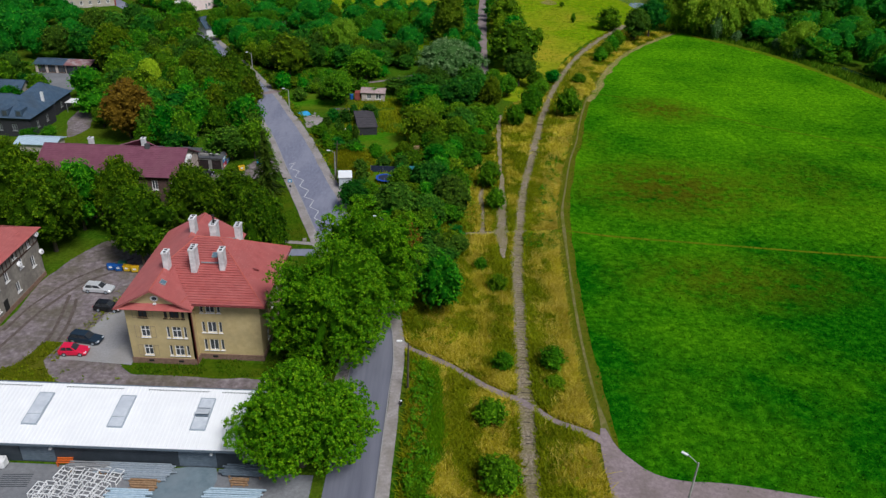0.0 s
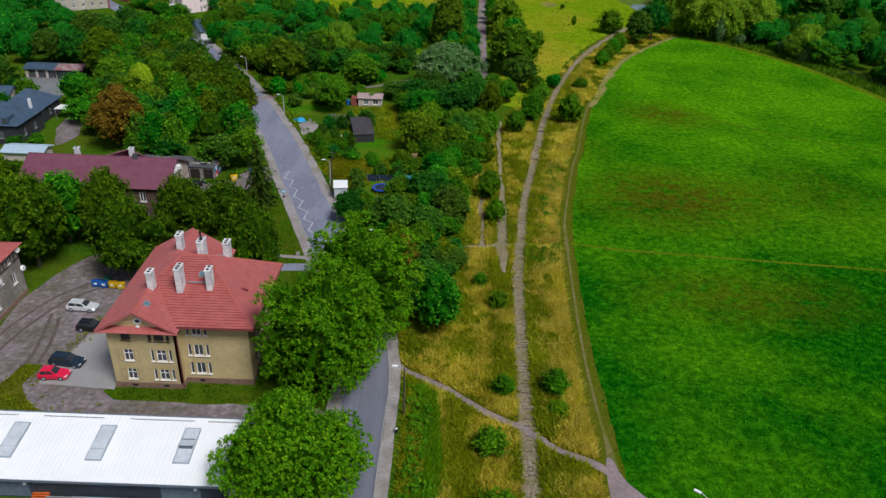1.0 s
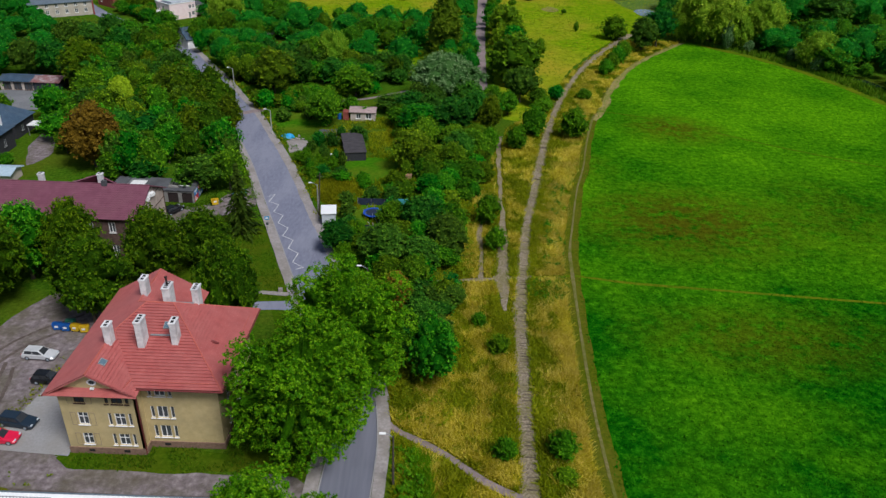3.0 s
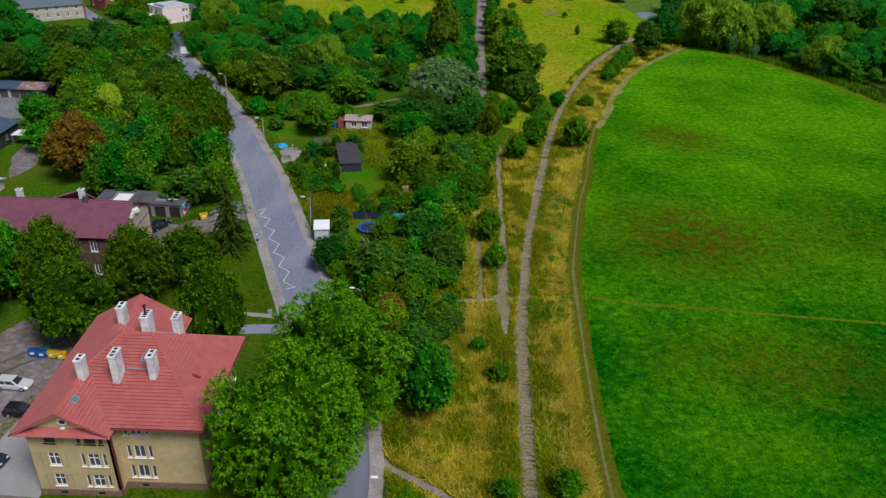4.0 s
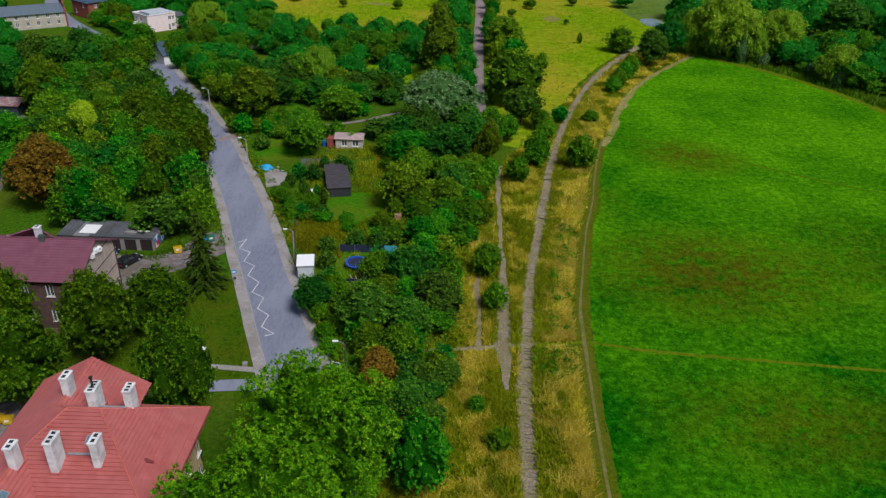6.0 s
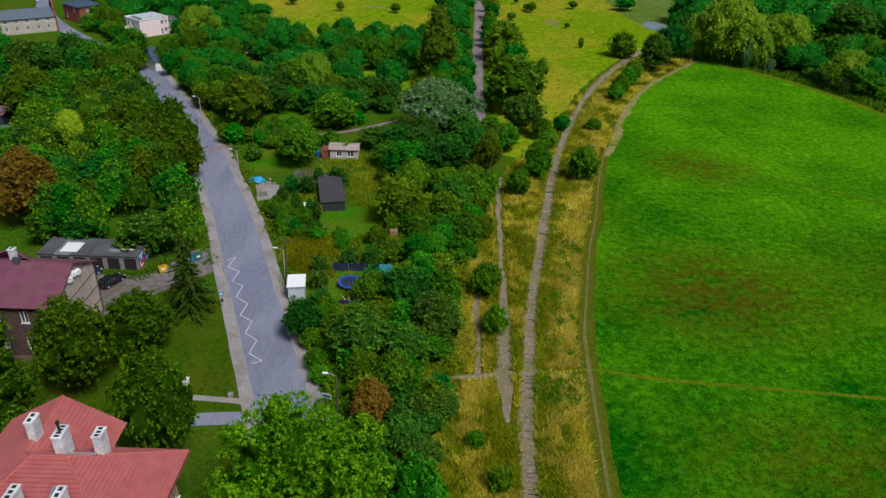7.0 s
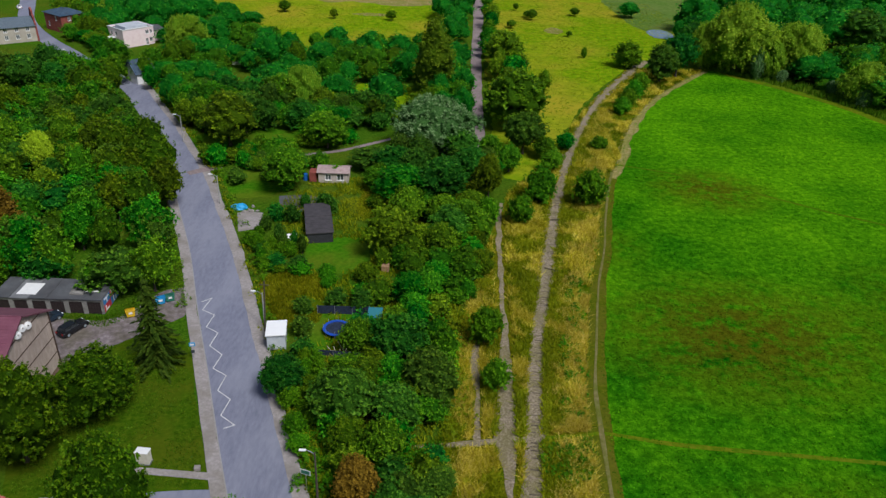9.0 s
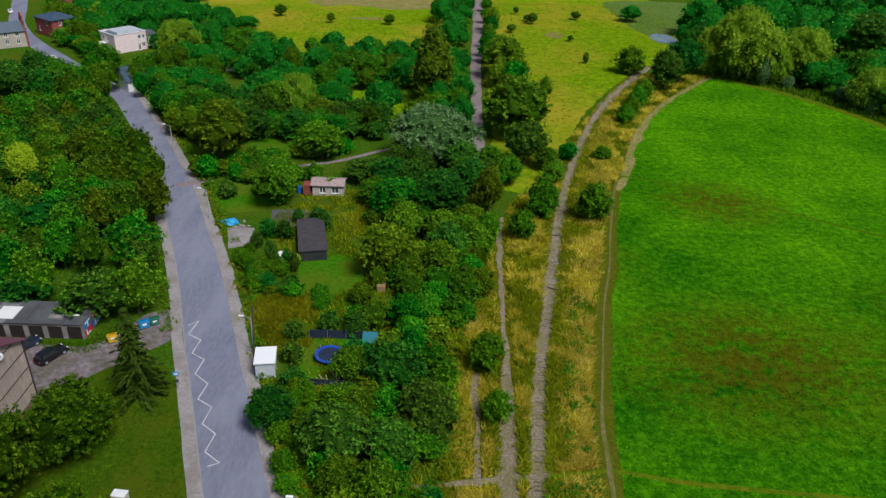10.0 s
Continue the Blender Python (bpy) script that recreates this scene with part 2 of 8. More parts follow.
M["needles"] = foliage("spruce_needles", (0.012, 0.028, 0.003), (0.036, 0.066, 0.006), (0.09, 0.13, 0.012), lucid=0.12, vary=0.05)
M["straw"] = foliage("straw_blades", (0.16, 0.165, 0.002), (0.47, 0.42, 0.013), (0.9, 0.74, 0.16), vary=0.25, patch=0.12)
M["grass"] = meadow_material("grass_blades", True)
M["weeds"] = foliage("weed_leaves", (0.065, 0.125, 0.002), (0.17, 0.22, 0.003), (0.38, 0.39, 0.011), vary=0.2, patch=0.1)
M["render_tan"] = surface("tan_render", ((0.5, 0.39, 0.19), (0.57, 0.45, 0.225), (0.62, 0.5, 0.26)), ((0.42, 0.335, 0.18), 0.55), 1.2, 0.35, bump=0.25, bump_scale=10, bump_depth=0.01)
M["plinth"] = surface("stone_plinth", ((0.16, 0.1, 0.075), (0.24, 0.15, 0.11), (0.3, 0.2, 0.15)), fine_scale=2.5, bump=0.4)
M["roof_red"] = surface("red_metal_tile", ((0.36, 0.085, 0.078), (0.43, 0.112, 0.102), (0.49, 0.145, 0.132)), ((0.4, 0.13, 0.12), 0.45), 0.8, 0.25, rough=0.4, spec=0.5)
M["roof_purple"] = surface("purple_metal_roof", ((0.145, 0.045, 0.07), (0.18, 0.06, 0.092), (0.215, 0.08, 0.115)), ((0.19, 0.075, 0.1), 0.5), 0.7, 0.3, rough=0.45, spec=0.5)
M["white"] = surface("white_paint", ((0.72, 0.72, 0.73), (0.8, 0.8, 0.8), (0.84, 0.84, 0.84)), fine_scale=2.0, rough=0.5)
M["white_roof"] = surface("white_membrane", ((0.84, 0.85, 0.86), (0.87, 0.88, 0.89), (0.89, 0.9, 0.9)), ((0.78, 0.79, 0.8), 0.35), 0.6, 0.2, rough=0.5)
M["chimney"] = surface("stained_white_render", ((0.55, 0.55, 0.56), (0.74, 0.74, 0.75), (0.82, 0.82, 0.82)), ((0.38, 0.38, 0.4), 0.55), 1.3, 0.8, bump=0.3)
M["black"] = surface("soot_black", ((0.012, 0.012, 0.012), (0.02, 0.02, 0.02), (0.03, 0.03, 0.03)))
M["glass"] = glass_dark("window_glass")
M["brick"] = surface("sooty_brick", ((0.07, 0.045, 0.04), (0.115, 0.07, 0.06), (0.16, 0.1, 0.085)), fine_scale=2.0, bump=0.4)
M["plank"] = surface("weathered_cladding", ((0.42, 0.33, 0.28), (0.52, 0.42, 0.36), (0.62, 0.51, 0.45)), ((0.38, 0.3, 0.26), 0.5), 2.0, 0.3, stretch=(1, 1, 0.4))
M["dark_metal"] = surface("dark_sheet_wall", ((0.03, 0.04, 0.05), (0.04, 0.05, 0.062), (0.05, 0.062, 0.075)), fine_scale=1.5, rough=0.5)
M["grey_metal"] = surface("grey_metal", ((0.25, 0.26, 0.27), (0.33, 0.34, 0.35), (0.4, 0.41, 0.42)), fine_scale=4, rough=0.45, metal=0.3)
M["steel"] = surface("galvanised_steel", ((0.32, 0.38, 0.45), (0.42, 0.48, 0.54), (0.52, 0.57, 0.62)), fine_scale=5, rough=0.4, metal=0.4)
M["timber"] = surface("raw_timber", ((0.22, 0.13, 0.07), (0.32, 0.2, 0.11), (0.42, 0.28, 0.17)), fine_scale=3)

# ---- building helpers ----


def obj(name, me, mat=None, parent=None, label=""):
    ob = new(name, me)
    if mat is not None:
        me.materials.append(M[mat] if isinstance(mat, str) else mat)
    if parent is not None:
        ob.parent = parent
    return tagged(ob, label)


def part(name, bm, mat, parent=None, label=""):
    me = bpy.data.meshes.new(name)
    bm.normal_update()
    bm.to_mesh(me)
    bm.free()
    return obj(name, me, mat, parent, label)


def thing(name, m, label, category, group=""):
    ob = new(name)
    ob.empty_display_size = 0.3
    ob.matrix_world = m
    return tagged(ob, label, category, group)


def soup(name, verts, faces_per, mat, parent=None, label=""):
    """One mesh from an array of separate polygons, faces_per corners each."""
    verts = np.asarray(verts, dtype=np.float32).reshape(-1, 3)
    n = len(verts)
    me = bpy.data.meshes.new(name)
    me.vertices.add(n)
    me.vertices.foreach_set("co", verts.ravel())
    me.loops.add(n)
    me.loops.foreach_set("vertex_index", np.arange(n, dtype=np.int32))
    k = n // faces_per
    me.polygons.add(k)
    me.polygons.foreach_set("loop_start", np.arange(0, n, faces_per, dtype=np.int32))
    me.polygons.foreach_set("loop_total", np.full(k, faces_per, dtype=np.int32))
    me.update(calc_edges=True)
    return obj(name, me, mat, parent, label)


def box(bm, x0, x1, y0, y1, z0, z1, m=None, bevel=0.0):
    vs = [bm.verts.new((x, y, z)) for z in (z0, z1) for x, y in ((x0, y0), (x1, y0), (x1, y1), (x0, y1))]
    fs = [(3, 2, 1, 0), (4, 5, 6, 7), (0, 1, 5, 4), (1, 2, 6, 5), (2, 3, 7, 6), (3, 0, 4, 7)]
    faces = [bm.faces.new([vs[i] for i in f]) for f in fs]
    if bevel:
        bmesh.ops.bevel(bm, geom=list({ed for f in faces for ed in f.edges}), offset=bevel, segments=1, affect="EDGES")
    if m is not None:
        bmesh.ops.transform(bm, matrix=m, verts=[v for v in vs if v.is_valid])
    return bm


def prism(bm, ring, z0, z1):
    """An upright prism over a ring of (x, y)."""
    lo = [bm.verts.new((x, y, z0)) for x, y in ring]
    hi = [bm.verts.new((x, y, z1)) for x, y in ring]
    n = len(ring)
    for i in range(n):
        bm.faces.new((lo[i], lo[(i + 1) % n], hi[(i + 1) % n], hi[i]))
    bm.faces.new(hi)
    bm.faces.new(lo[::-1])
    return bm


def rod(bm, p, q, r0, r1=None, sides=8):
    p, q = Vector(p), Vector(q)
    r1 = r0 if r1 is None else r1
    d = (q - p).normalized()
    u = d.orthogonal().normalized()
    w = d.cross(u)
    rings = []
    for c, r in ((p, r0), (q, r1)):
        rings.append([bm.verts.new(c + (u * math.cos(k * math.tau / sides) + w * math.sin(k * math.tau / sides)) * r) for k in range(sides)])
    for k in range(sides):
        bm.faces.new((rings[0][k], rings[0][(k + 1) % sides], rings[1][(k + 1) % sides], rings[1][k]))
    bm.faces.new(rings[0][::-1])
    bm.faces.new(rings[1])
    return bm


def spline(pts, step=1.0, closed=False):
    """Catmull-Rom through the points, sampled about every step metres."""
    p = [np.array(q, float) for q in pts]
    n = len(p)
    out = []
    for i in range(n if closed else n - 1):
        g = (lambda k: p[k % n]) if closed else (lambda k: p[min(max(k, 0), n - 1)])
        a0, a1, a2, a3 = g(i - 1), g(i), g(i + 1), g(i + 2)
        m = max(1, int(np.linalg.norm((a2 - a1)[:2]) / step))
        for s in range(m):
            t = s / m
            out.append(0.5 * (2 * a1 + (a2 - a0) * t + (2 * a0 - 5 * a1 + 4 * a2 - a3) * t * t + (3 * a1 - a0 - 3 * a2 + a3) * t ** 3))
    if not closed:
        out.append(p[-1])
    return np.array(out)


def offset_line(c, d):
    """The line of (x, y, ...) points moved d metres to its right."""
    t = np.gradient(c[:, :2], axis=0)
    t /= np.linalg.norm(t, axis=1)[:, None]
    return c[:, :2] + np.stack([t[:, 1], -t[:, 0]], 1) * np.reshape(d, (-1, 1))


def strip(name, left, right, z, mat, ragged=0.0, seed=0, across=1, uneven=0.0):
    """A ground strip between two lines, with ragged edges."""
    rng = np.random.default_rng(seed)
    n = len(left)
    lft, rgt = left.copy(), right.copy()
    if ragged:
        for edge in (lft, rgt):
            j = np.convolve(rng.normal(0, 1, n + 4), np.ones(3) / 3, "same")[2:-2] * ragged
            edge[:, 0] += j
    verts, faces = [], []
    for i in range(n):
        for k in range(across + 1):
            f = k / across
            q = lft[i] * (1 - f) + rgt[i] * f
            verts.append((q[0], q[1], z + uneven * (rng.random() - 0.5) - (uneven * 0.8 if k in (0, across) else 0)))
    w = across + 1
    for i in range(n - 1):
        for k in range(across):
            faces.append((i * w + k, i * w + k + 1, (i + 1) * w + k + 1, (i + 1) * w + k))
    me = bpy.data.meshes.new(name)
    me.from_pydata(verts, [], faces)
    return tagged(obj(name, me, mat), kind="structure")


def area(name, outline, z, mat, ragged=0.0, seed=0, step=1.5, smooth=True):
    rng = np.random.default_rng(seed)
    ring = spline(outline, step, True) if smooth else np.array(outline, float)
    if ragged:
        ring = ring + np.stack([np.convolve(rng.normal(0, 1, len(ring) + 4), np.ones(3) / 3, "same")[2:-2] for _ in range(2)], 1) * ragged
    bm = bmesh.new()
    vs = [bm.verts.new((x, y, z)) for x, y in ring]
    es = [bm.edges.new((vs[i], vs[(i + 1) % len(vs)])) for i in range(len(vs))]
    bmesh.ops.triangle_fill(bm, use_beauty=True, use_dissolve=False, edges=es)
    for f in bm.faces:
        if f.normal.z < 0:
            f.normal_flip()
    return tagged(part(name, bm, mat), kind="structure"), ring


def inside(px, py, ring):
    """Which of the points lie inside the ring."""
    px, py = np.asarray(px), np.asarray(py)
    hit = np.zeros(px.shape, bool)
    x0, y0 = ring[:, 0], ring[:, 1]
    x1, y1 = np.roll(x0, -1), np.roll(y0, -1)
    for a0, b0, a1, b1 in zip(x0, y0, x1, y1):
        c = (b0 > py) != (b1 > py)
        hit ^= c & (px < (a1 - a0) * (py - b0) / (b1 - b0 + 1e-9) + a0)
    return hit
M["grey_blue"] = surface("grey_blue_sheet", ((0.09, 0.12, 0.15), (0.12, 0.155, 0.19), (0.15, 0.19, 0.23)), fine_scale=2.0, rough=0.5)
M["skylight"] = surface("frosted_roof_light", ((0.5, 0.54, 0.59), (0.58, 0.62, 0.67), (0.66, 0.69, 0.73)), ((0.45, 0.49, 0.55), 0.5), 1.5, 0.5, rough=0.3)
M["slate_blue"] = surface("bright_blue_roof", ((0.12, 0.2, 0.36), (0.16, 0.26, 0.45), (0.2, 0.3, 0.5)))
M["reed"] = foliage("reed_leaves", (0.03, 0.14, 0.002), (0.08, 0.27, 0.003), (0.18, 0.4, 0.006), vary=0.1, patch=0.2)
M["lush"] = foliage("herb_leaves", (0.016, 0.075, 0.002), (0.055, 0.165, 0.003), (0.18, 0.36, 0.007), vary=0.15, patch=0.3)
M["lawn_blades"] = foliage("lawn_blades", (0.025, 0.075, 0.002), (0.05, 0.125, 0.003), (0.11, 0.18, 0.008), vary=0.2, patch=0.2)
M["meadow_blades"] = foliage("meadow_blades", (0.1, 0.2, 0.003), (0.2, 0.29, 0.004), (0.38, 0.38, 0.01), vary=0.25, hue=0.01, patch=0.1)
M["sleeper"] = surface("weathered_sleeper", ((0.08, 0.065, 0.045), (0.15, 0.122, 0.09), (0.26, 0.22, 0.17)), ((0.2, 0.165, 0.12), 0.6), 2.0, 0.5, vary=0.4, spec=0.05)
# pale blue metallic base: the sky's reflection is put into the pond's colour
M["water"] = surface("pond_sky_mirror", ((0.7, 0.8, 0.9), (0.75, 0.85, 0.95), (0.78, 0.88, 0.97)), rough=0.06, metal=0.85, spec=0.8)
M["garage_grey"] = surface("stained_garage_wall", ((0.2, 0.19, 0.18), (0.28, 0.27, 0.255), (0.36, 0.35, 0.33)), ((0.15, 0.14, 0.13), 0.6), 1.5, 0.5)
M["garage_roof_pale"] = surface("pale_patched_felt", ((0.16, 0.17, 0.18), (0.22, 0.23, 0.24), (0.3, 0.31, 0.32)), ((0.09, 0.09, 0.1), 0.6), 1.2, 0.3)
M["door_dark"] = surface("dark_brown_door", ((0.02, 0.014, 0.014), (0.032, 0.022, 0.022), (0.045, 0.032, 0.03)))
M["shed_wall"] = surface("pale_board_wall", ((0.45, 0.38, 0.34), (0.53, 0.46, 0.41), (0.6, 0.53, 0.48)))
M["cream"] = surface("cream_plastic", ((0.55, 0.52, 0.43), (0.62, 0.59, 0.5), (0.68, 0.65, 0.56)))
M["pale_wood"] = surface("bleached_wood", ((0.45, 0.4, 0.28), (0.56, 0.5, 0.36), (0.66, 0.6, 0.46)))
M["pale_blue"] = surface("pale_blue_coating", ((0.33, 0.45, 0.54), (0.42, 0.54, 0.63), (0.52, 0.63, 0.71)), rough=0.45)
M["lamp_pole"] = surface("weathered_concrete", ((0.3, 0.29, 0.27), (0.38, 0.37, 0.35), (0.46, 0.45, 0.43)), fine_scale=3)
M["wood_pole"] = surface("dark_wooden_pole", ((0.05, 0.04, 0.03), (0.08, 0.065, 0.05), (0.12, 0.1, 0.08)), fine_scale=3)
M["rim"] = surface("olive_short_grass", ((0.045, 0.075, 0.003), (0.08, 0.105, 0.005), (0.13, 0.135, 0.01)), ((0.12, 0.11, 0.015), 0.5), 1.8, 0.2, bump=0.6, bump_scale=4, bump_depth=0.08, spec=0.0)
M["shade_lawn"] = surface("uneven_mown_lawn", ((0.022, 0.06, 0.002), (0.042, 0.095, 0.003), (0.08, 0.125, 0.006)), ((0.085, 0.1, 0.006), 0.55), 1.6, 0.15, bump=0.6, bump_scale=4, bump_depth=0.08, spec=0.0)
M["rim_blades"] = foliage("olive_blades", (0.06, 0.1, 0.003), (0.11, 0.15, 0.005), (0.2, 0.21, 0.012), vary=0.2, patch=0.15)
M["dark_reed"] = foliage("dark_reed_blades", (0.03, 0.11, 0.004), (0.07, 0.18, 0.006), (0.16, 0.25, 0.012), vary=0.15, patch=0.1)
M["stream"] = surface("stream_water", ((0.012, 0.018, 0.02), (0.016, 0.024, 0.027), (0.02, 0.03, 0.034)), rough=0.1, spec=0.7)
M["rut"] = surface("damp_dirt", ((0.07, 0.055, 0.048), (0.11, 0.088, 0.078), (0.16, 0.13, 0.118)), fine_scale=1.5, bump=0.5, bump_scale=5, spec=0.15)
M["leaf_poplar"] = foliage("poplar_leaves", (0.03, 0.075, 0.003), (0.11, 0.19, 0.006), (0.32, 0.4, 0.018), lucid=0.25, vary=0.05)
M["rim_dirt"] = surface("trodden_earth", ((0.115, 0.11, 0.03), (0.17, 0.15, 0.055), (0.24, 0.21, 0.1)), ((0.1, 0.13, 0.01), 0.65), 1.5, 0.25, bump=0.5, bump_scale=5, spec=0.0)
M["worn_grass"] = surface("worn_grass", ((0.06, 0.12, 0.003), (0.11, 0.155, 0.005), (0.18, 0.185, 0.012)), ((0.04, 0.14, 0.003), 0.6), 1.5, 0.2, spec=0.0)
M["worn_green"] = surface("worn_green_path", ((0.045, 0.12, 0.003), (0.075, 0.14, 0.004), (0.11, 0.155, 0.006)), ((0.03, 0.13, 0.002), 0.5), 1.5, 0.15, spec=0.0)
M["asphalt_dark"] = surface("darker_asphalt", ((0.115, 0.12, 0.155), (0.14, 0.146, 0.186), (0.17, 0.176, 0.22)), ((0.2, 0.206, 0.25), 0.5), 1.3, 0.3, rough=0.85, bump=0.3, bump_scale=20, bump_depth=0.01, stretch=(1, 0.06, 1), spec=0.2)
M["bare_sand"] = surface("bare_sandy_earth", ((0.15, 0.15, 0.03), (0.27, 0.225, 0.08), (0.42, 0.34, 0.17)), ((0.15, 0.19, 0.02), 0.6), 1.2, 0.2, bump=0.5, bump_scale=5, spec=0.0)
M["wet_concrete"] = surface("damp_concrete", ((0.12, 0.17, 0.2), (0.16, 0.215, 0.25), (0.2, 0.26, 0.3)), ((0.2, 0.24, 0.27), 0.5), 1.0, 0.3, rough=0.4)
M["reed_field"] = surface("grey_green_reed_field", ((0.06, 0.13, 0.02), (0.1, 0.18, 0.03), (0.15, 0.23, 0.05)), ((0.17, 0.2, 0.06), 0.5), 0.5, 0.05, bump=0.8, bump_scale=1.5, bump_depth=0.3, spec=0.0)
M["tussock"] = foliage("tussock_blades", (0.17, 0.15, 0.006), (0.4, 0.33, 0.025), (0.75, 0.6, 0.18), vary=0.2, hue=0.0, patch=0.2)

# ---- ground, road and paths ----


def ground_sheet():
    verts, faces = [], []
    xs = [-3000, -1200, -500, -250] + list(range(-160, 181, 10)) + [260, 500, 1200, 3000]
    ys = [-3000, -1000, -300, -100] + list(range(0, 461, 10)) + [600, 1200, 3000]
    for y in ys:
        for x in xs:
            verts.append((x, y, -0.06))
    w = len(xs)
    for j in range(len(ys) - 1):
        for i in range(w - 1):
            faces.append((j * w + i, j * w + i + 1, (j + 1) * w + i + 1, (j + 1) * w + i))
    me = bpy.data.meshes.new("ground")
    me.from_pydata(verts, [], faces)
    return tagged(obj("ground", me, "ground"), "rough green ground cover under the trees", "ground", kind="structure")


ground_sheet()

ROAD = spline([(-8.9, -85, 5.9), (-8.9, -50, 5.9), (-8.9, -15, 5.9), (-8.9, 20, 5.9), (-8.8, 55, 5.9), (-8.6, 72, 5.8), (-8.6, 82, 5.8), (-10.4, 93, 6.0), (-14.0, 105, 6.6), (-18.8, 117.7, 6.9), (-22.2, 126.6, 6.9),
               (-24.9, 133.9, 7.0), (-30.2, 147.6, 7.1), (-36.2, 163.6, 6.9), (-40.6, 174.2, 6.9), (-44.2, 182.3, 6.8), (-50.7, 197.3, 6.5), (-58.4, 212, 6.3),
               (-66.2, 226.7, 6.3), (-75.5, 242.3, 6.0), (-85.6, 259, 6.0), (-96.5, 270.5, 5.6), (-111.0, 285.5, 5.4), (-122.2, 297.7, 5.4), (-132.4, 308.5, 5.4), (-146, 325, 5.4), (-158.4, 344, 5.6), (-170.4, 369, 6.0), (-190, 410, 6.0)], 1.5)
road_left, road_right = offset_line(ROAD, -ROAD[:, 2] / 2), offset_line(ROAD, ROAD[:, 2] / 2)
old = ROAD[:, 1] > 96
# fresh: the southern stretch, drawn in a darker tone
fresh = ROAD[:, 1] < 98.5
tagged(strip("road", road_left[old], road_right[old], 0.0, "asphalt", 0.05, 1, 4), "grey worn asphalt road with patched edges", "road")
tagged(strip("road", road_left[fresh], road_right[fresh], 0.005, "asphalt_dark", 0.05, 1, 4), "darker asphalt stretch of the road", "road")
south = ROAD[:, 1] < 90
tagged(strip("pavement", road_right[south] + (0.12, 0), road_right[south] + (1.6, 0), 0.1, "pavement", 0.06, 2), "pale paved footway beside the road", "pavement")
north = (ROAD[:, 1] > 88) & (ROAD[:, 1] < 262)
tagged(strip("gravel_verge", offset_line(ROAD, ROAD[:, 2] / 2 - 0.1)[north], offset_line(ROAD, ROAD[:, 2] / 2 + 1.7)[north], 0.02, "pavement", 0.16, 3), "pale dusty gravel verge along the road", "verge")
west = (ROAD[:, 1] > 70) & (ROAD[:, 1] < 188)
tagged(strip("footway", offset_line(ROAD, -ROAD[:, 2] / 2 - 1.75)[west], offset_line(ROAD, -ROAD[:, 2] / 2 - 0.12)[west], 0.1, "pavement", 0.06, 4), "pale concrete footway with grass at its edge", "pavement")


def kerb(name, line, d0, d1):
    bm = bmesh.new()
    a0, a1 = offset_line(line, d0), offset_line(line, d1)
    prev = None
    for p, q in zip(a0, a1):
        row = [bm.verts.new((p[0], p[1], -0.05)), bm.verts.new((p[0], p[1], 0.12)), bm.verts.new((q[0], q[1], 0.12)), bm.verts.new((q[0], q[1], -0.05))]
        if prev:
            for k in range(3):
                bm.faces.new((prev[k], row[k], row[k + 1], prev[k + 1]))
        prev = row
    return tagged(part(name, bm, "paving"), "pale concrete kerb along the road", "kerb", kind="structure")


kerb("kerb", ROAD[south], ROAD[south][:, 2] / 2 + 0.13, ROAD[south][:, 2] / 2 - 0.02)
kerb("kerb", ROAD[west], -ROAD[west][:, 2] / 2 - 0.13, -ROAD[west][:, 2] / 2 + 0.02)

# railway bed, side track, worn paths
BED = spline([(11.3, -74, 3.1), (11.3, -48, 3.1), (11.3, -22, 3.1), (11.3, 4, 3.1), (11.3, 30, 3.1), (11.9, 56, 3.1), (12.4, 70.6, 3.1), (12.8, 81.3, 3.1), (13.3, 92.7, 3.1), (14.0, 106.6, 3.1), (15.3, 120, 3.1), (17.9, 140.7, 3.1), (20.5, 155, 3.1),
              (23.4, 171, 3.1), (27.1, 190, 3.1), (31.6, 209.5, 3.1), (38.8, 234.6, 3.1), (50.0, 265, 3.1), (67.5, 299.5, 3.1), (74, 310, 3.1)], 1.0)
strip_grass_left = spline([(-3.0, 30), (-3.1, 60), (-3.2, 78), (-4.6, 86), (-5.0, 94), (-3.0, 104), (2.5, 114), (4.5, 122), (5.5, 135), (8.0, 150), (11, 165), (14, 180), (18, 195), (24, 205), (30, 215), (38, 240), (50, 268), (68, 304)], 1.5)
FIELD_EDGE = [(21.8, 30), (22.2, 56), (23.2, 66.5), (23.0, 77), (23.1, 87.4), (23.9, 103.6), (25.1, 122.2), (26.0, 131.7), (28.4, 144.5), (31.6, 160), (34.5, 171), (37.9, 187.4), (42.1, 204.5),
              (48.2, 225), (56.7, 247), (69.7, 270.6), (91, 299)]
edge = spline(FIELD_EDGE, 1.5)
area("dry_verge", [tuple(p) for p in strip_grass_left[::6]] + [tuple(p) for p in edge[::-6]], -0.056, "dry", 0.2, 5)
tagged(bpy.data.objects["dry_verge"], "dry yellow grass beside the old railway bed", "verge")
tagged(strip("track_bed", offset_line(BED, -BED[:, 2] / 2), offset_line(BED, BED[:, 2] / 2), 0.03, "track", 0.22, 6, 9, 0.035), "disused railway bed of stony ballast and old sleepers", "track")
SIDE = spline([(12.0, 111, 0.5), (11.9, 116, 1.4), (12.0, 120, 3.0), (12.4, 126, 3.0), (12.6, 131, 2.2), (13.4, 143, 1.0), (13.6, 152.7, 0.9), (13.9, 164.7, 0.9), (14.6, 178.9, 1.0), (15.7, 189.6, 0.8)], 1.0)
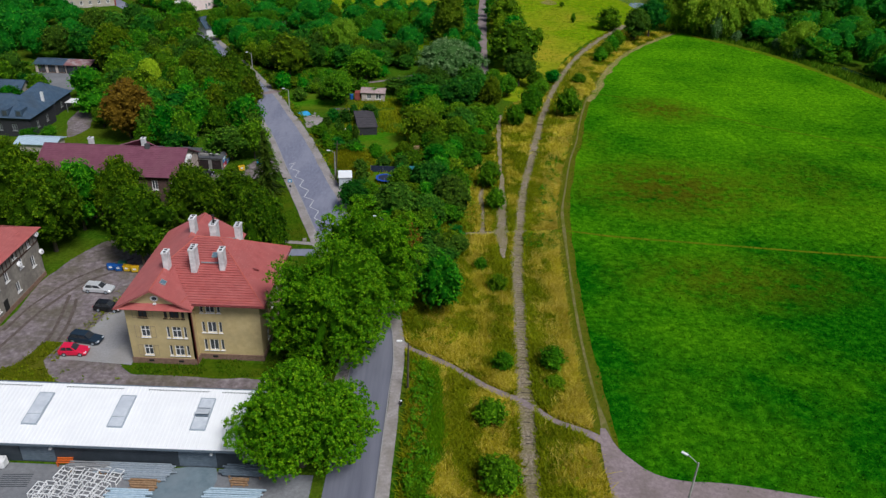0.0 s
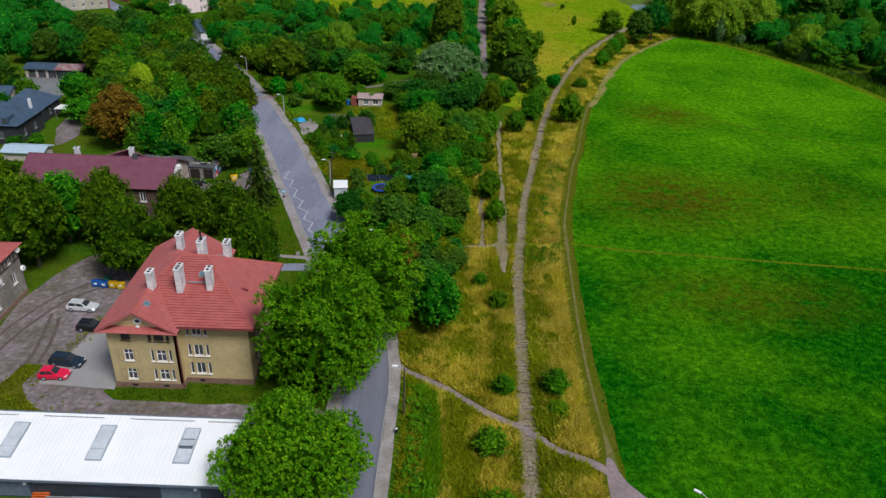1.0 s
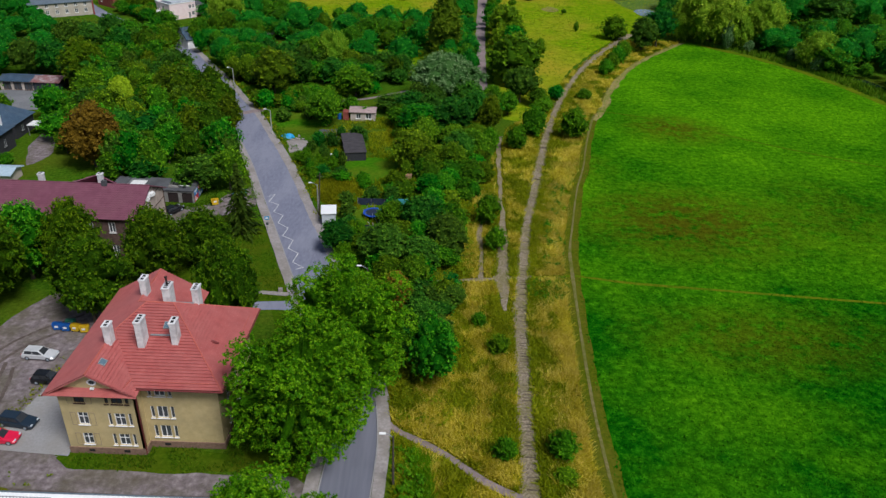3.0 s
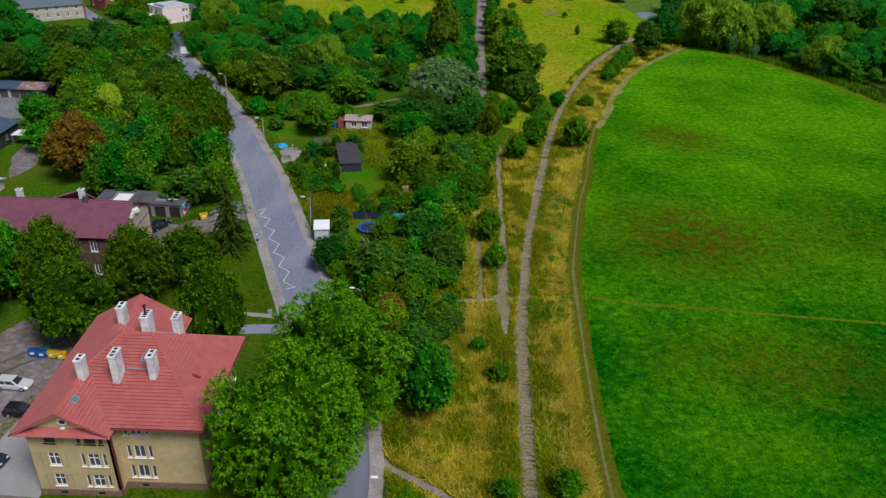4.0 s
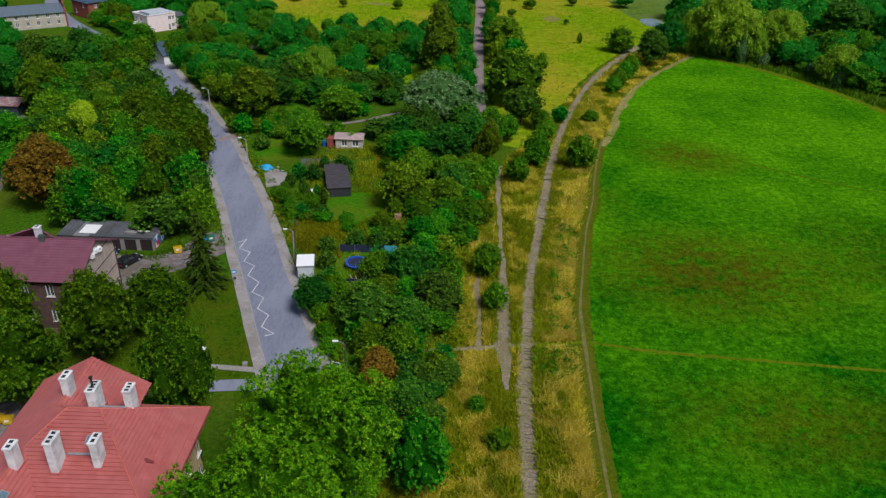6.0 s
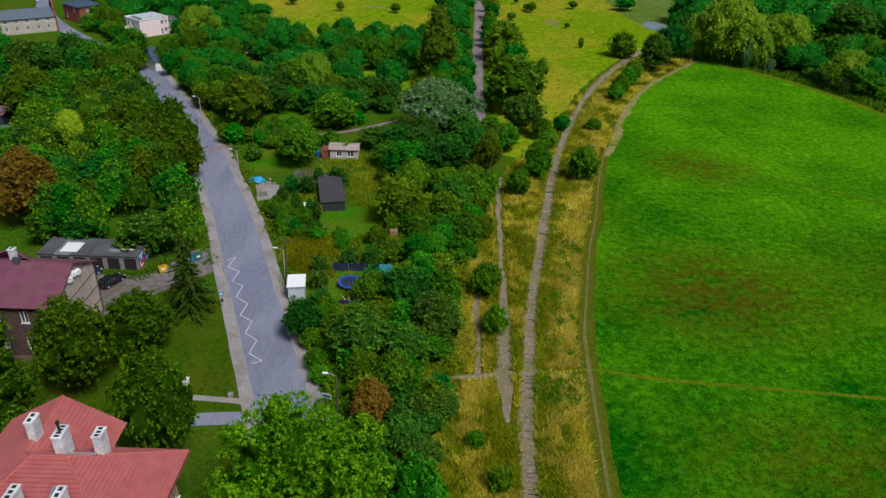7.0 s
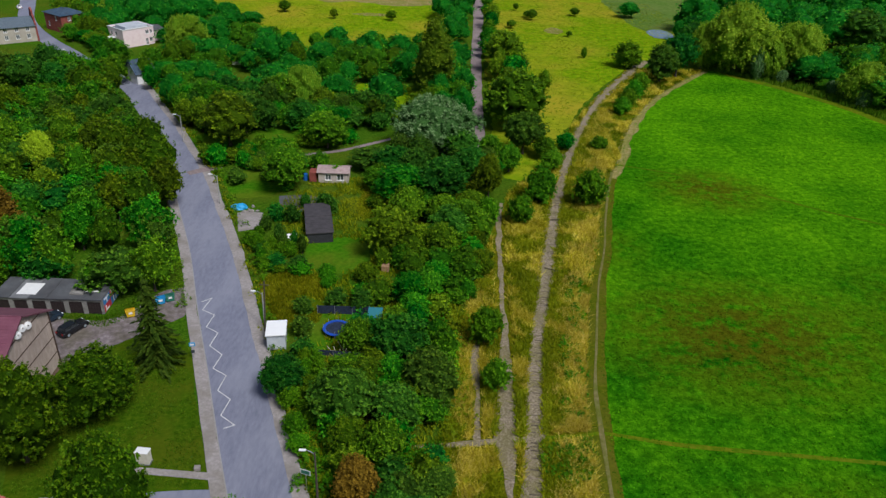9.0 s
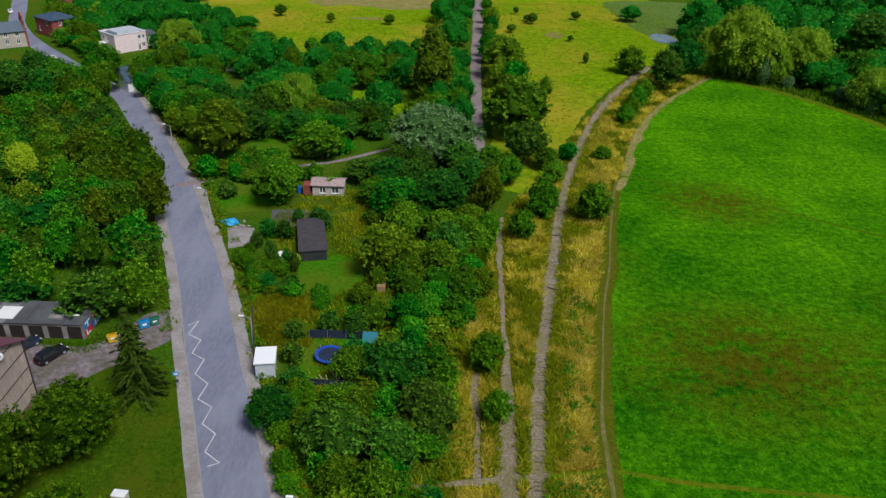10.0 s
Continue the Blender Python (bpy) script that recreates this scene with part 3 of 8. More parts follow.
tagged(strip("side_track", offset_line(SIDE, -SIDE[:, 2] / 2), offset_line(SIDE, SIDE[:, 2] / 2), 0.0, "track", 0.3, 7), "bare trodden strip in the dry grass", "path")
RUT = spline([(8.3, 119.5, 0.9), (8.8, 129.8, 0.8), (8.5, 136, 1.3), (9.2, 141, 0.6), (10.4, 150, 0.4)], 1.0)
tagged(strip("side_track", offset_line(RUT, -RUT[:, 2] / 2), offset_line(RUT, RUT[:, 2] / 2), 0.0, "track", 0.2, 77), "narrow bare rut beside the trodden strip", "path")
DIAG = spline([(-4.4, 84.5, 1.0), (-3.2, 83.2, 0.9), (2.0, 79.9, 0.9), (7.4, 75.3, 1.1), (12.5, 72.2, 1.2), (15.9, 69.1, 1.0), (19.9, 67.0, 1.1), (22.4, 65.2, 1.6)], 0.8)
tagged(strip("footpath", offset_line(DIAG, -DIAG[:, 2] / 2), offset_line(DIAG, DIAG[:, 2] / 2), 0.05, "path", 0.12, 8), "narrow trodden gravel footpath crossing the dry grass", "path")
CROSS = spline([(-6, 118.6, 0.5), (2.5, 119.3, 0.7), (8.7, 120.2, 1.0), (15.2, 121.1, 0.8), (21.4, 121.9, 0.5), (25, 122.4, 0.6), (33.5, 120.8, 0.8), (50.3, 119.3, 0.7), (63, 118.2, 0.7), (90, 116, 0.6)], 1.0)
tagged(strip("trodden_path", offset_line(CROSS, -CROSS[:, 2] / 2), offset_line(CROSS, CROSS[:, 2] / 2), 0.012, "worn_grass", 0.15, 9), "faint trodden path across verge and meadow", "path")
FPATH = spline([(43, 213, 0.7), (56, 208.5, 0.8), (66.5, 202.8, 0.8), (76, 195.7, 0.8), (91, 186, 0.8), (125, 168, 0.7)], 1.5)
tagged(strip("trodden_path", offset_line(FPATH, -FPATH[:, 2] / 2), offset_line(FPATH, FPATH[:, 2] / 2), 0.012, "worn_green", 0.2, 10), "faint brown path trodden across the meadow", "path")
rim_line = offset_line(edge, -1.0)
RIM = np.column_stack([rim_line, np.interp(rim_line[:, 1], [30, 64, 72, 110, 124, 136, 190, 212, 240, 272, 300], [2, 1.6, 0.42, 0.4, 0.65, 0.35, 0.4, 0.6, 0.8, 0.8, 0.7])])[rim_line[:, 1] > 62]
tagged(strip("rim_grass", offset_line(edge, -2.4), offset_line(edge, 0.3), -0.004, "rim", 0.22, 51), "short olive grass beside the meadow track", "verge")
tagged(strip("field_track", offset_line(RIM, -RIM[:, 2] / 2), offset_line(RIM, RIM[:, 2] / 2), 0.04, "rim_dirt", 0.06, 11), "thin bare track along the meadow's edge", "path")
LOW = spline([(21.9, 68.0, 0.5), (22.1, 65.0, 1.9), (23.0, 62.2, 3.4), (25.0, 59.2, 4.2), (29.4, 57.5, 4.3), (36, 57.2, 4.2), (52, 55, 4.0), (90, 52, 4.0), (150, 48, 4.0)], 1.0)
tagged(strip("gravel_lane", offset_line(LOW, -LOW[:, 2] / 2), offset_line(LOW, LOW[:, 2] / 2), 0.055, "path", 0.15, 12), "pinkish grey gravel lane round the meadow", "path")
LOW2 = spline([(21.8, 67.5, 0.4), (22.2, 63, 2.2), (22.9, 58, 3.9), (22.9, 54, 4.0), (22, 40, 4.0), (21.5, 20, 4.0), (21.5, 0, 4.0), (21.5, -20, 4.0), (21.5, -40, 4.0)], 1.0)
tagged(strip("gravel_lane", offset_line(LOW2, -LOW2[:, 2] / 2), offset_line(LOW2, LOW2[:, 2] / 2), 0.048, "path", 0.15, 13), "pinkish grey gravel lane beside the meadow", "path")
LANE = spline([(12.6, 216, 2.4), (13.0, 254, 3.0), (14.2, 301, 3.6), (16.6, 351, 4.0), (19.4, 424, 4.5), (21, 470, 4.5)], 2.0)
tagged(strip("far_lane", offset_line(LANE, -LANE[:, 2] / 2), offset_line(LANE, LANE[:, 2] / 2), 0.0, "path", 0.2, 14), "straight pale lane between the far trees", "path")
FARP = spline([(-29, 212.2, 1.3), (-26.6, 213.3, 1.4), (-20, 216.3, 1.4), (-11.5, 223, 1.4), (0, 232, 1.2)], 1.5)
tagged(strip("garden_path", offset_line(FARP, -FARP[:, 2] / 2), offset_line(FARP, FARP[:, 2] / 2), 0.0, "path", 0.1, 15), "pale path behind the allotment gardens", "path")

bank = edge[edge[:, 1] > 203]
tagged(strip("dry_margin", offset_line(bank, -0.7), offset_line(bank, np.interp(bank[:, 1], [203, 214, 232, 262, 299], [0.2, 1.9, 1.5, 1.0, 0.8])), 0.008, "bare_sand", 0.45, 78), "tan sandy margin along the meadow's edge", "verge")
field, FIELD = area("meadow", FIELD_EDGE[2:] + [(100, 290), (110, 279), (121, 261), (130, 235), (137, 205), (144, 160), (150, 100), (150, 56), (90, 55), (52, 57.3), (34, 58.8), (29.0, 59.4), (25.6, 60.9), (23.9, 63.0)], -0.01, "field", 0.2, 16)
tagged(field, "large mown meadow of vivid green grass", "meadow")
tagged(area("far_meadow", [(17, 204), (28.5, 205), (36.5, 238), (47.5, 266), (63, 296), (72, 310), (90, 312), (108, 345), (110, 400), (90, 470), (24, 470), (22, 420), (20, 350), (17, 300), (16.5, 255), (15.5, 225)], -0.02, "meadow", 0.6, 17)[0], "yellow-green rough meadow", "meadow")
tagged(area("far_meadow", [(-86, 320), (-62, 308), (-20, 303), (4, 306), (9, 340), (12, 380), (15, 430), (15, 480), (-90, 480), (-105, 430), (-110, 385)], -0.02, "meadow", 0.6, 18)[0], "yellow-green rough meadow beyond the thicket", "meadow")
YARD = [(-64, 72), (-52, 69.8), (-30, 69.3), (-16, 69.6), (-12.6, 72), (-14, 75.2), (-24, 75.2), (-41, 76.4), (-47, 82), (-45, 94), (-43, 108), (-58, 112), (-63, 101), (-63.5, 86)]
tagged(area("dirt_yard", YARD, -0.048, "dirt", 0.3, 19)[0], "bare trodden dirt yard with tyre tracks", "yard")
tagged(area("house_lawn", [(-41, 75.3), (-30, 75.2), (-20, 75.6), (-14, 76.5), (-13.4, 84), (-15, 96), (-20, 108), (-24, 116), (-27, 116), (-22, 100), (-22, 80), (-30, 79.5), (-41, 78.8)], -0.043, "shade_lawn", 0.2, 20)[0], "rough shaded grass round the house", "lawn")
tagged(area("roadside_lawn", [(-23.5, 113), (-27.2, 124.5), (-31.5, 135.5), (-36, 141), (-44, 137), (-46.5, 122), (-44, 110), (-32, 107)], -0.038, "shade_lawn", 0.25, 21)[0], "mown grass strip behind the footway", "lawn")
tagged(area("parking_bay", [(-51.9, 77.9), (-41.4, 77.2), (-41.6, 84), (-46.4, 92.4), (-49.0, 92.0)], 0.0, "paving", smooth=False)[0], "light grey paved parking bay", "parking")
tagged(area("driveway", [(-35.2, 146.8), (-37.2, 153.0), (-40.5, 152.8), (-46, 144.5), (-52, 143.6), (-60, 143.2), (-60, 132), (-50, 131), (-46.8, 133), (-41, 140)], -0.034, "dirt", 0.3, 22)[0], "grey worn gravel drive to the garages", "yard")
tagged(area("storage_yard", [(-75, 58.9), (-13.2, 58.4), (-12.8, -40), (-75, -40)], -0.01, "concrete", smooth=False)[0], "pale concrete storage yard", "yard")
tagged(area("damp_patch", [(-29.5, 58.8), (-24.5, 58.8), (-24.0, 55), (-25.2, 50), (-30, 49), (-31, 54)], -0.004, "wet_concrete", 0.25, 79)[0], "damp bluish concrete before the roller door", "yard")
tagged(area("garden_lawn", [(-20.4, 171.2), (-15, 172.6), (-10.6, 171.8), (-9.4, 166), (-10, 160.6), (-14, 159.4), (-18.6, 159.8), (-20.2, 165)], -0.029, "lawn", 0.3, 23)[0], "bright garden lawn among the bushes", "lawn")
tagged(area("garden_lawn", [(-15.5, 138), (-8.5, 138), (-7.5, 147), (-14.5, 147.5)], -0.025, "lawn", 0.2, 24)[0], "small lawn round the trampoline", "lawn")
tagged(area("garden_lawn", [(-38, 188), (-30, 192), (-31, 204), (-40, 206), (-43, 198)], -0.020, "lawn", 0.3, 25)[0], "patch of grass beside the road", "lawn")
tagged(area("garden_lawn", [(-52, 207), (-40, 208), (-38, 222), (-50, 226), (-58, 221)], -0.016, "lawn", 0.3, 26)[0], "bright grass beside the bend", "lawn")
tagged(area("dry_patch", [(-21, 144), (-15, 145), (-15.5, 157), (-22, 160), (-26.5, 156)], -0.012, "dry", 0.3, 27)[0], "dry yellow grass behind the kiosk", "verge")
tagged(area("dry_patch", [(-13, 183), (-7, 180), (-6, 192), (-12, 196)], -0.007, "dry", 0.3, 28)[0], "dry yellow grass in an allotment", "verge")

# zigzag bus stop marking on the road
zz = [(-33.9, 149.6), (-32.7, 150.7), (-33.2, 147.3), (-31.0, 146.0), (-31.3, 142.8), (-29.2, 141.4), (-29.5, 138.2), (-27.2, 136.2), (-27.6, 133.1), (-25.4, 131.6), (-25.7, 128.5), (-23.6, 126.8), (-24.0, 123.7), (-21.8, 122.0), (-23.0, 121.4)]
bm = bmesh.new()
for (x0, y0), (x1, y1) in zip(zz, zz[1:]):
    d = Vector((x1 - x0, y1 - y0, 0)).normalized() * 0.06
    nrm = Vector((-d.y, d.x, 0))
    bm.faces.new([bm.verts.new(Vector((x, y, 0.008)) + s * nrm + c * d) for x, y, s, c in ((x0, y0, -1, -1), (x1, y1, -1, 1), (x1, y1, 1, 1), (x0, y0, 1, -1))])
tagged(part("zigzag_marking", bm, "paint"), "white zigzag bus stop marking on asphalt", "road marking", kind="structure")

# stream and reed belt beyond the meadow's far side
R_EDGE = spline([(88, 303), (100, 291), (110, 280), (121, 262), (130, 236), (137, 206), (144, 160), (150, 110)], 2.0)
tagged(strip("dry_margin", offset_line(R_EDGE, -3.0), offset_line(R_EDGE, 0.4), -0.02, "worn_grass", 0.4, 52), "yellowish dry margin round the meadow", "verge")
tagged(strip("stream", offset_line(R_EDGE, -15.5), offset_line(R_EDGE, -11.5), -0.03, "stream", 0.4, 53), "dark still stream behind the reeds", "stream")

# tyre tracks and grass in the dirt yard
for k, pts in enumerate(([(-62.6, 84), (-61.5, 92), (-58, 100), (-52, 106)], [(-61, 80), (-59.6, 90), (-56.5, 98), (-50.5, 104)], [(-62, 74), (-50, 72.2), (-34, 71.6), (-18, 71.8)], [(-62, 72.6), (-50, 70.9), (-34, 70.3), (-18, 70.6)], [(-56, 74), (-55.5, 84), (-57.5, 94)], [(-54.2, 74), (-53.9, 84), (-55.9, 93)])):
    ln = spline(pts, 0.7)
    tagged(strip("wheel_rut", offset_line(ln, -0.24), offset_line(ln, 0.24), -0.035 + 0.003 * k, "rut", 0.08, 60 + k), "dark damp wheel rut in the dirt yard", "rut")
tagged(area("weed_patch", [(-64, 69.4), (-47, 69.2), (-44.5, 71.5), (-50, 73.5), (-53.5, 77.5), (-53, 82), (-55.5, 82), (-57, 76), (-64, 74)], -0.012, "rim", 0.35, 71)[0], "weedy grass spreading over the yard's edge", "weeds")

tagged(area("bare_field", [(-58, 404), (-48, 397), (-36, 400), (-22, 393), (-8, 395), (2, 404), (-4, 418), (-30, 424), (-52, 416)], -0.012, "bare_sand", 1.2, 80)[0], "pale stubble field in the distance", "field")
tagged(area("bare_field", [(-36, 372), (-24, 370), (-18, 373), (-26, 376), (-34, 375)], -0.011, "bare_sand", 0.4, 81)[0], "bare sandy spot in the far meadow", "field")
tagged(area("bare_field", [(43, 352), (48, 348), (51, 354), (47, 360)], -0.011, "bare_sand", 0.4, 82)[0], "bare sandy spot in the yellow meadow", "field")
tagged(area("clearing", [(-22, 271), (-8, 272), (-5, 258), (-6, 251), (-14, 254), (-21, 262)], -0.018, "meadow", 0.4, 72)[0], "yellow-green clearing among the thickets", "meadow")
tagged(area("garden_lawn", [(-44, 222), (-30, 216), (-24, 219), (-28, 227), (-42, 230)], -0.014, "lawn", 0.3, 73)[0], "bright lawn beside the path", "lawn")

STUB = spline([(-51.5, 199.5, 2.2), (-49, 201.6, 2.4), (-45.5, 203.8, 2.0)], 0.8)
tagged(strip("driveway", offset_line(STUB, -STUB[:, 2] / 2), offset_line(STUB, STUB[:, 2] / 2), 0.03, "path", 0.1, 75), "short gravel drive off the road", "yard")

low_cross = CROSS[(CROSS[:, 0] > -1) & (CROSS[:, 0] < 15.5)]
tagged(strip("trodden_path", offset_line(low_cross, -low_cross[:, 2] / 2), offset_line(low_cross, low_cross[:, 2] / 2), 0.02, "track", 0.12, 76), "bare brown path trodden across the verge", "path")

# ---- trees and shrubs ----


def leaf_cloud(rng, lobes, size, cover, flat=0.55, droop=0.0, per=8, spread=0.36):
    """Pointed leaves in sprays that stand out over the shells of the lobes (x, y, z, r, squash); sprays buried in another lobe are left out."""
    pc, dc = [], []
    for i, (cx, cy, cz, r, sq) in enumerate(lobes):
        n = max(4, int(cover * 4 * math.pi * r * r * sq / size ** 2 / per))
        d = rng.normal(size=(n, 3))
        d /= np.linalg.norm(d, axis=1)[:, None]
        rad = r * (0.82 + spread * rng.random(n) ** 1.4)
        p = d * rad[:, None] * (1, 1, sq) + (cx, cy, cz)
        keep = (d[:, 2] > -0.3) | (rng.random(n) < 0.3)
        for j, (ox, oy, oz, orr, osq) in enumerate(lobes):
            if j != i:
                keep &= (((p - (ox, oy, oz)) / (orr, orr, orr * osq)) ** 2).sum(1) > 0.6
        pc.append(p[keep])
        dc.append(d[keep])
    p, d = np.concatenate(pc), np.concatenate(dc)
    m_ = len(p)
    spray = rng.normal(0, 0.5, (m_, 3)) + d + (0, 0, 0.35)
    spray /= np.linalg.norm(spray, axis=1)[:, None]
    p, d, spray = np.repeat(p, per, 0), np.repeat(d, per, 0), np.repeat(spray, per, 0)
    n = len(p)
    along = rng.random(n)[:, None]
    p = p + spray * along * size * 1.9 + rng.normal(0, size * 0.5, (n, 3))
    if droop:
        p[:, 2] -= droop * rng.random(n) ** 2
    nrm = d * (1 - flat) + (0, 0, flat) + rng.normal(0, 0.36, (n, 3))
    nrm /= np.linalg.norm(nrm, axis=1)[:, None]
    u = np.cross(nrm, rng.normal(size=(n, 3)))
    u /= np.linalg.norm(u, axis=1)[:, None]
    w = np.cross(nrm, u)
    s = size * (0.5 + 0.9 * rng.random(n))[:, None]
    l = s * (1.0 + 0.8 * rng.random(n))[:, None]
    return np.stack([p - u * s * 0.55 - w * l * 0.4, p + u * s * 0.55 - w * l * 0.4, p + w * l * 0.6 - nrm * s * 0.25], 1)


def ball(sub):
    bm = bmesh.new()
    bmesh.ops.create_icosphere(bm, subdivisions=sub, radius=1.0)
    v = np.array([q.co[:] for q in bm.verts])
    f = np.array([[q.index for q in t.verts] for t in bm.faces])
    bm.free()
    return v, f


BALLS = {k: ball(k) for k in (3, 4, 5)}


def leaf_mass(rng, lobes, k, sub):
    """The dense body of leaves under the sprays: one lumpy shell that follows the lobes as seen from the crown's middle."""
    bv, bf = BALLS[sub]
    c0 = np.array(lobes[0][:3])
    reach = np.full(len(bv), lobes[0][3] * 0.8)
    for cx, cy, cz, r, sq in lobes:
        c = np.array((cx, cy, cz)) - c0
        b = bv @ c
        disc = (r * (1 + sq) / 2) ** 2 - (c @ c - b * b)
        reach = np.maximum(reach, np.where(disc > 0, b + np.sqrt(np.maximum(disc, 0)), 0))
    reach = reach * k * (1 + rng.normal(0, 0.04, len(bv)))
    return bv * reach[:, None] + c0, bf


def crown_part(name, quads, mass, mat, parent):
    mv, mf = mass
    qv = quads.reshape(-1, 3)
    used, mf = np.unique(mf, return_inverse=True)
    mf = mf.reshape(-1, 3)
    mv = mv[used]
    me = bpy.data.meshes.new(name)
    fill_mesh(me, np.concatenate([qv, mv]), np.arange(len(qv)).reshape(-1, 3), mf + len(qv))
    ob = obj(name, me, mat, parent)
    me.materials.append(SHADED_BODY[M[mat]])
    return ob


def fill_mesh(me, verts, leaves, mass):
    """A mesh of separate leaves and a rough body."""
    me.vertices.add(len(verts))
    me.vertices.foreach_set("co", verts.astype(np.float32).ravel())
    loops = np.concatenate([leaves.ravel(), mass.ravel()]).astype(np.int32)
    me.loops.add(len(loops))
    me.loops.foreach_set("vertex_index", loops)
    n = len(loops) // 3
    me.polygons.add(n)
    me.polygons.foreach_set("loop_start", np.arange(0, 3 * n, 3, dtype=np.int32))
    me.polygons.foreach_set("loop_total", np.full(n, 3, np.int32))
    me.polygons.foreach_set("use_smooth", np.arange(n) >= len(leaves))
    me.polygons.foreach_set("material_index", (np.arange(n) >= len(leaves)).astype(np.int32))
    me.update(calc_edges=True)


def trunk_mesh(rng, h, r, reach, limbs=6, sides=8):
    bm = bmesh.new()
    p = Vector((0, 0, -0.1))
    segs = 4
    top = []
    for k in range(segs):
        q = Vector((rng.normal(0, 0.03 * h), rng.normal(0, 0.03 * h), h * (k + 1) / segs))
        rod(bm, p, q, r * (1 - 0.2 * k) * (1.25 if k == 0 else 1), r * (1 - 0.2 * (k + 1)), sides)
        top.append(q)
        p = q
    for k in range(limbs):
        s = top[1 + k % 3]
        ang = k * 2.4 + rng.random()
        mid = s + Vector((math.cos(ang), math.sin(ang), 0.9)) * reach * 0.4
        end = mid + Vector((math.cos(ang + 0.4), math.sin(ang + 0.4), 0.5)) * reach * 0.4
        rod(bm, s, mid, r * 0.45, r * 0.28, sides - 2)
        rod(bm, mid, end, r * 0.28, r * 0.1, sides - 2)
    return bm


def make_tree(name, lobes, size, cover, mat, trunk_h, trunk_r, seed, label, category="tree", flat=0.55, core=0.76, droop=0.0, group=""):
    rng = np.random.default_rng(seed)
    t = thing(name, Matrix(), label, category, group)
    reach = max(l[3] for l in lobes)
    part("trunk", trunk_mesh(rng, trunk_h, trunk_r, reach), "bark", t)
    quads = leaf_cloud(rng, lobes, size, cover, flat, droop, 8, 0.24)
    crown_part("crown", quads, leaf_mass(rng, lobes, core, 5), mat, t)
    return t


def round_lobes(rng, r, h, base, n, lobe, taper=0.0):
    """Lobes of mixed size on an uneven egg of radius r between base and h, with a few larger bulges and hollows."""
    mid, half = (base + h) / 2, (h - base) / 2
    out = [(0, 0, mid, r * 0.6, half / r * 0.9)]
    bulges = rng.normal(size=(7, 3)) * (1, 1, 0.6)
    bulges /= np.linalg.norm(bulges, axis=1)[:, None]
    gain = rng.uniform(-0.3, 0.32, 7)
    for k in range(n):
        zz_ = 1 - 2 * (k + 0.5) / n
        ang = k * 2.39996 + rng.normal(0, 0.3)
        rim = math.sqrt(max(0, 1 - zz_ * zz_))
        u = np.array((math.cos(ang) * rim, math.sin(ang) * rim, zz_))
        push = 0.96 + float((gain * np.maximum(bulges @ u, 0) ** 3).sum()) + rng.uniform(-0.06, 0.08)
        flat_r = rim * (1 - taper * max(zz_, 0)) * push
        lr = lobe * r * rng.uniform(0.6, 1.35)
        out.append((math.cos(ang) * flat_r * (r - lr * 0.8), math.sin(ang) * flat_r * (r - lr * 0.8), mid + zz_ * push * (half - lr * 0.7), lr, rng.uniform(0.7, 0.95)))
    return out


def unit_tree(name, mat, seed, label, category, size, cover, n=16, lobe=0.38, h=2.2, base=0.35, taper=0.25, flat=0.55, group="", droop=0.0, core=0.92, sub=4):
    """A tree of crown radius 1, to be copied at any size."""
    rng = np.random.default_rng(seed)
    lobes = round_lobes(rng, 1.0, h, base, n, lobe, taper)
    rng2 = np.random.default_rng(seed)
    t = thing(name, Matrix(), label, category, group)
    part("trunk", trunk_mesh(rng2, base + 0.6, 0.07, 0.8, 4, 5), "bark", t)
    quads = leaf_cloud(rng2, lobes, size, cover, flat, droop)
    crown_part("crown", quads, leaf_mass(rng2, lobes, core, sub), mat, t)
    return t


KINDS = {}
UNIT_H = {}


def kind_of_tree(key, variants, **kw):
    KINDS[key] = [unit_tree(seed=900 + 17 * len(KINDS) + k, **kw) for k in range(variants)]
    UNIT_H[key] = kw.get("h", 2.2)


GREEN, OLIVE, DARK = "leafy green tree with a rounded uneven crown", "olive-green broadleaf tree with a dense crown", "dark green tree in a dense thicket"
kind_of_tree("green", 3, name="tree", mat="leaf_mid", label=GREEN, category="tree", size=0.058, cover=0.85, n=60, lobe=0.21)
kind_of_tree("olive", 2, name="tree", mat="leaf_olive", label=OLIVE, category="tree", size=0.046, cover=0.9, n=80, lobe=0.18, taper=0.45)
kind_of_tree("dark", 3, name="tree", mat="leaf_dark", label=DARK, category="tree", size=0.058, cover=0.85, n=60, lobe=0.21)
kind_of_tree("green_small", 3, name="shrub", mat="leaf_mid", label="leafy green garden shrub", category="shrub", size=0.11, cover=0.95, n=26, lobe=0.3, h=2.0, base=0.05, sub=3)
kind_of_tree("dark_small", 3, name="shrub", mat="leaf_dark", label="dark green garden shrub", category="shrub", size=0.11, cover=0.95, n=26, lobe=0.3, h=2.0, base=0.05, sub=3)
kind_of_tree("green_far", 4, name="tree", mat="leaf_mid", label=GREEN, category="tree", size=0.07, cover=0.8, n=46, lobe=0.23, sub=3)
kind_of_tree("olive_far", 2, name="tree", mat="leaf_olive", label=OLIVE, category="tree", size=0.07, cover=0.8, n=46, lobe=0.23, sub=3)
kind_of_tree("dark_far", 4, name="tree", mat="leaf_dark", label=DARK, category="tree", size=0.07, cover=0.8, n=46, lobe=0.23, sub=3)
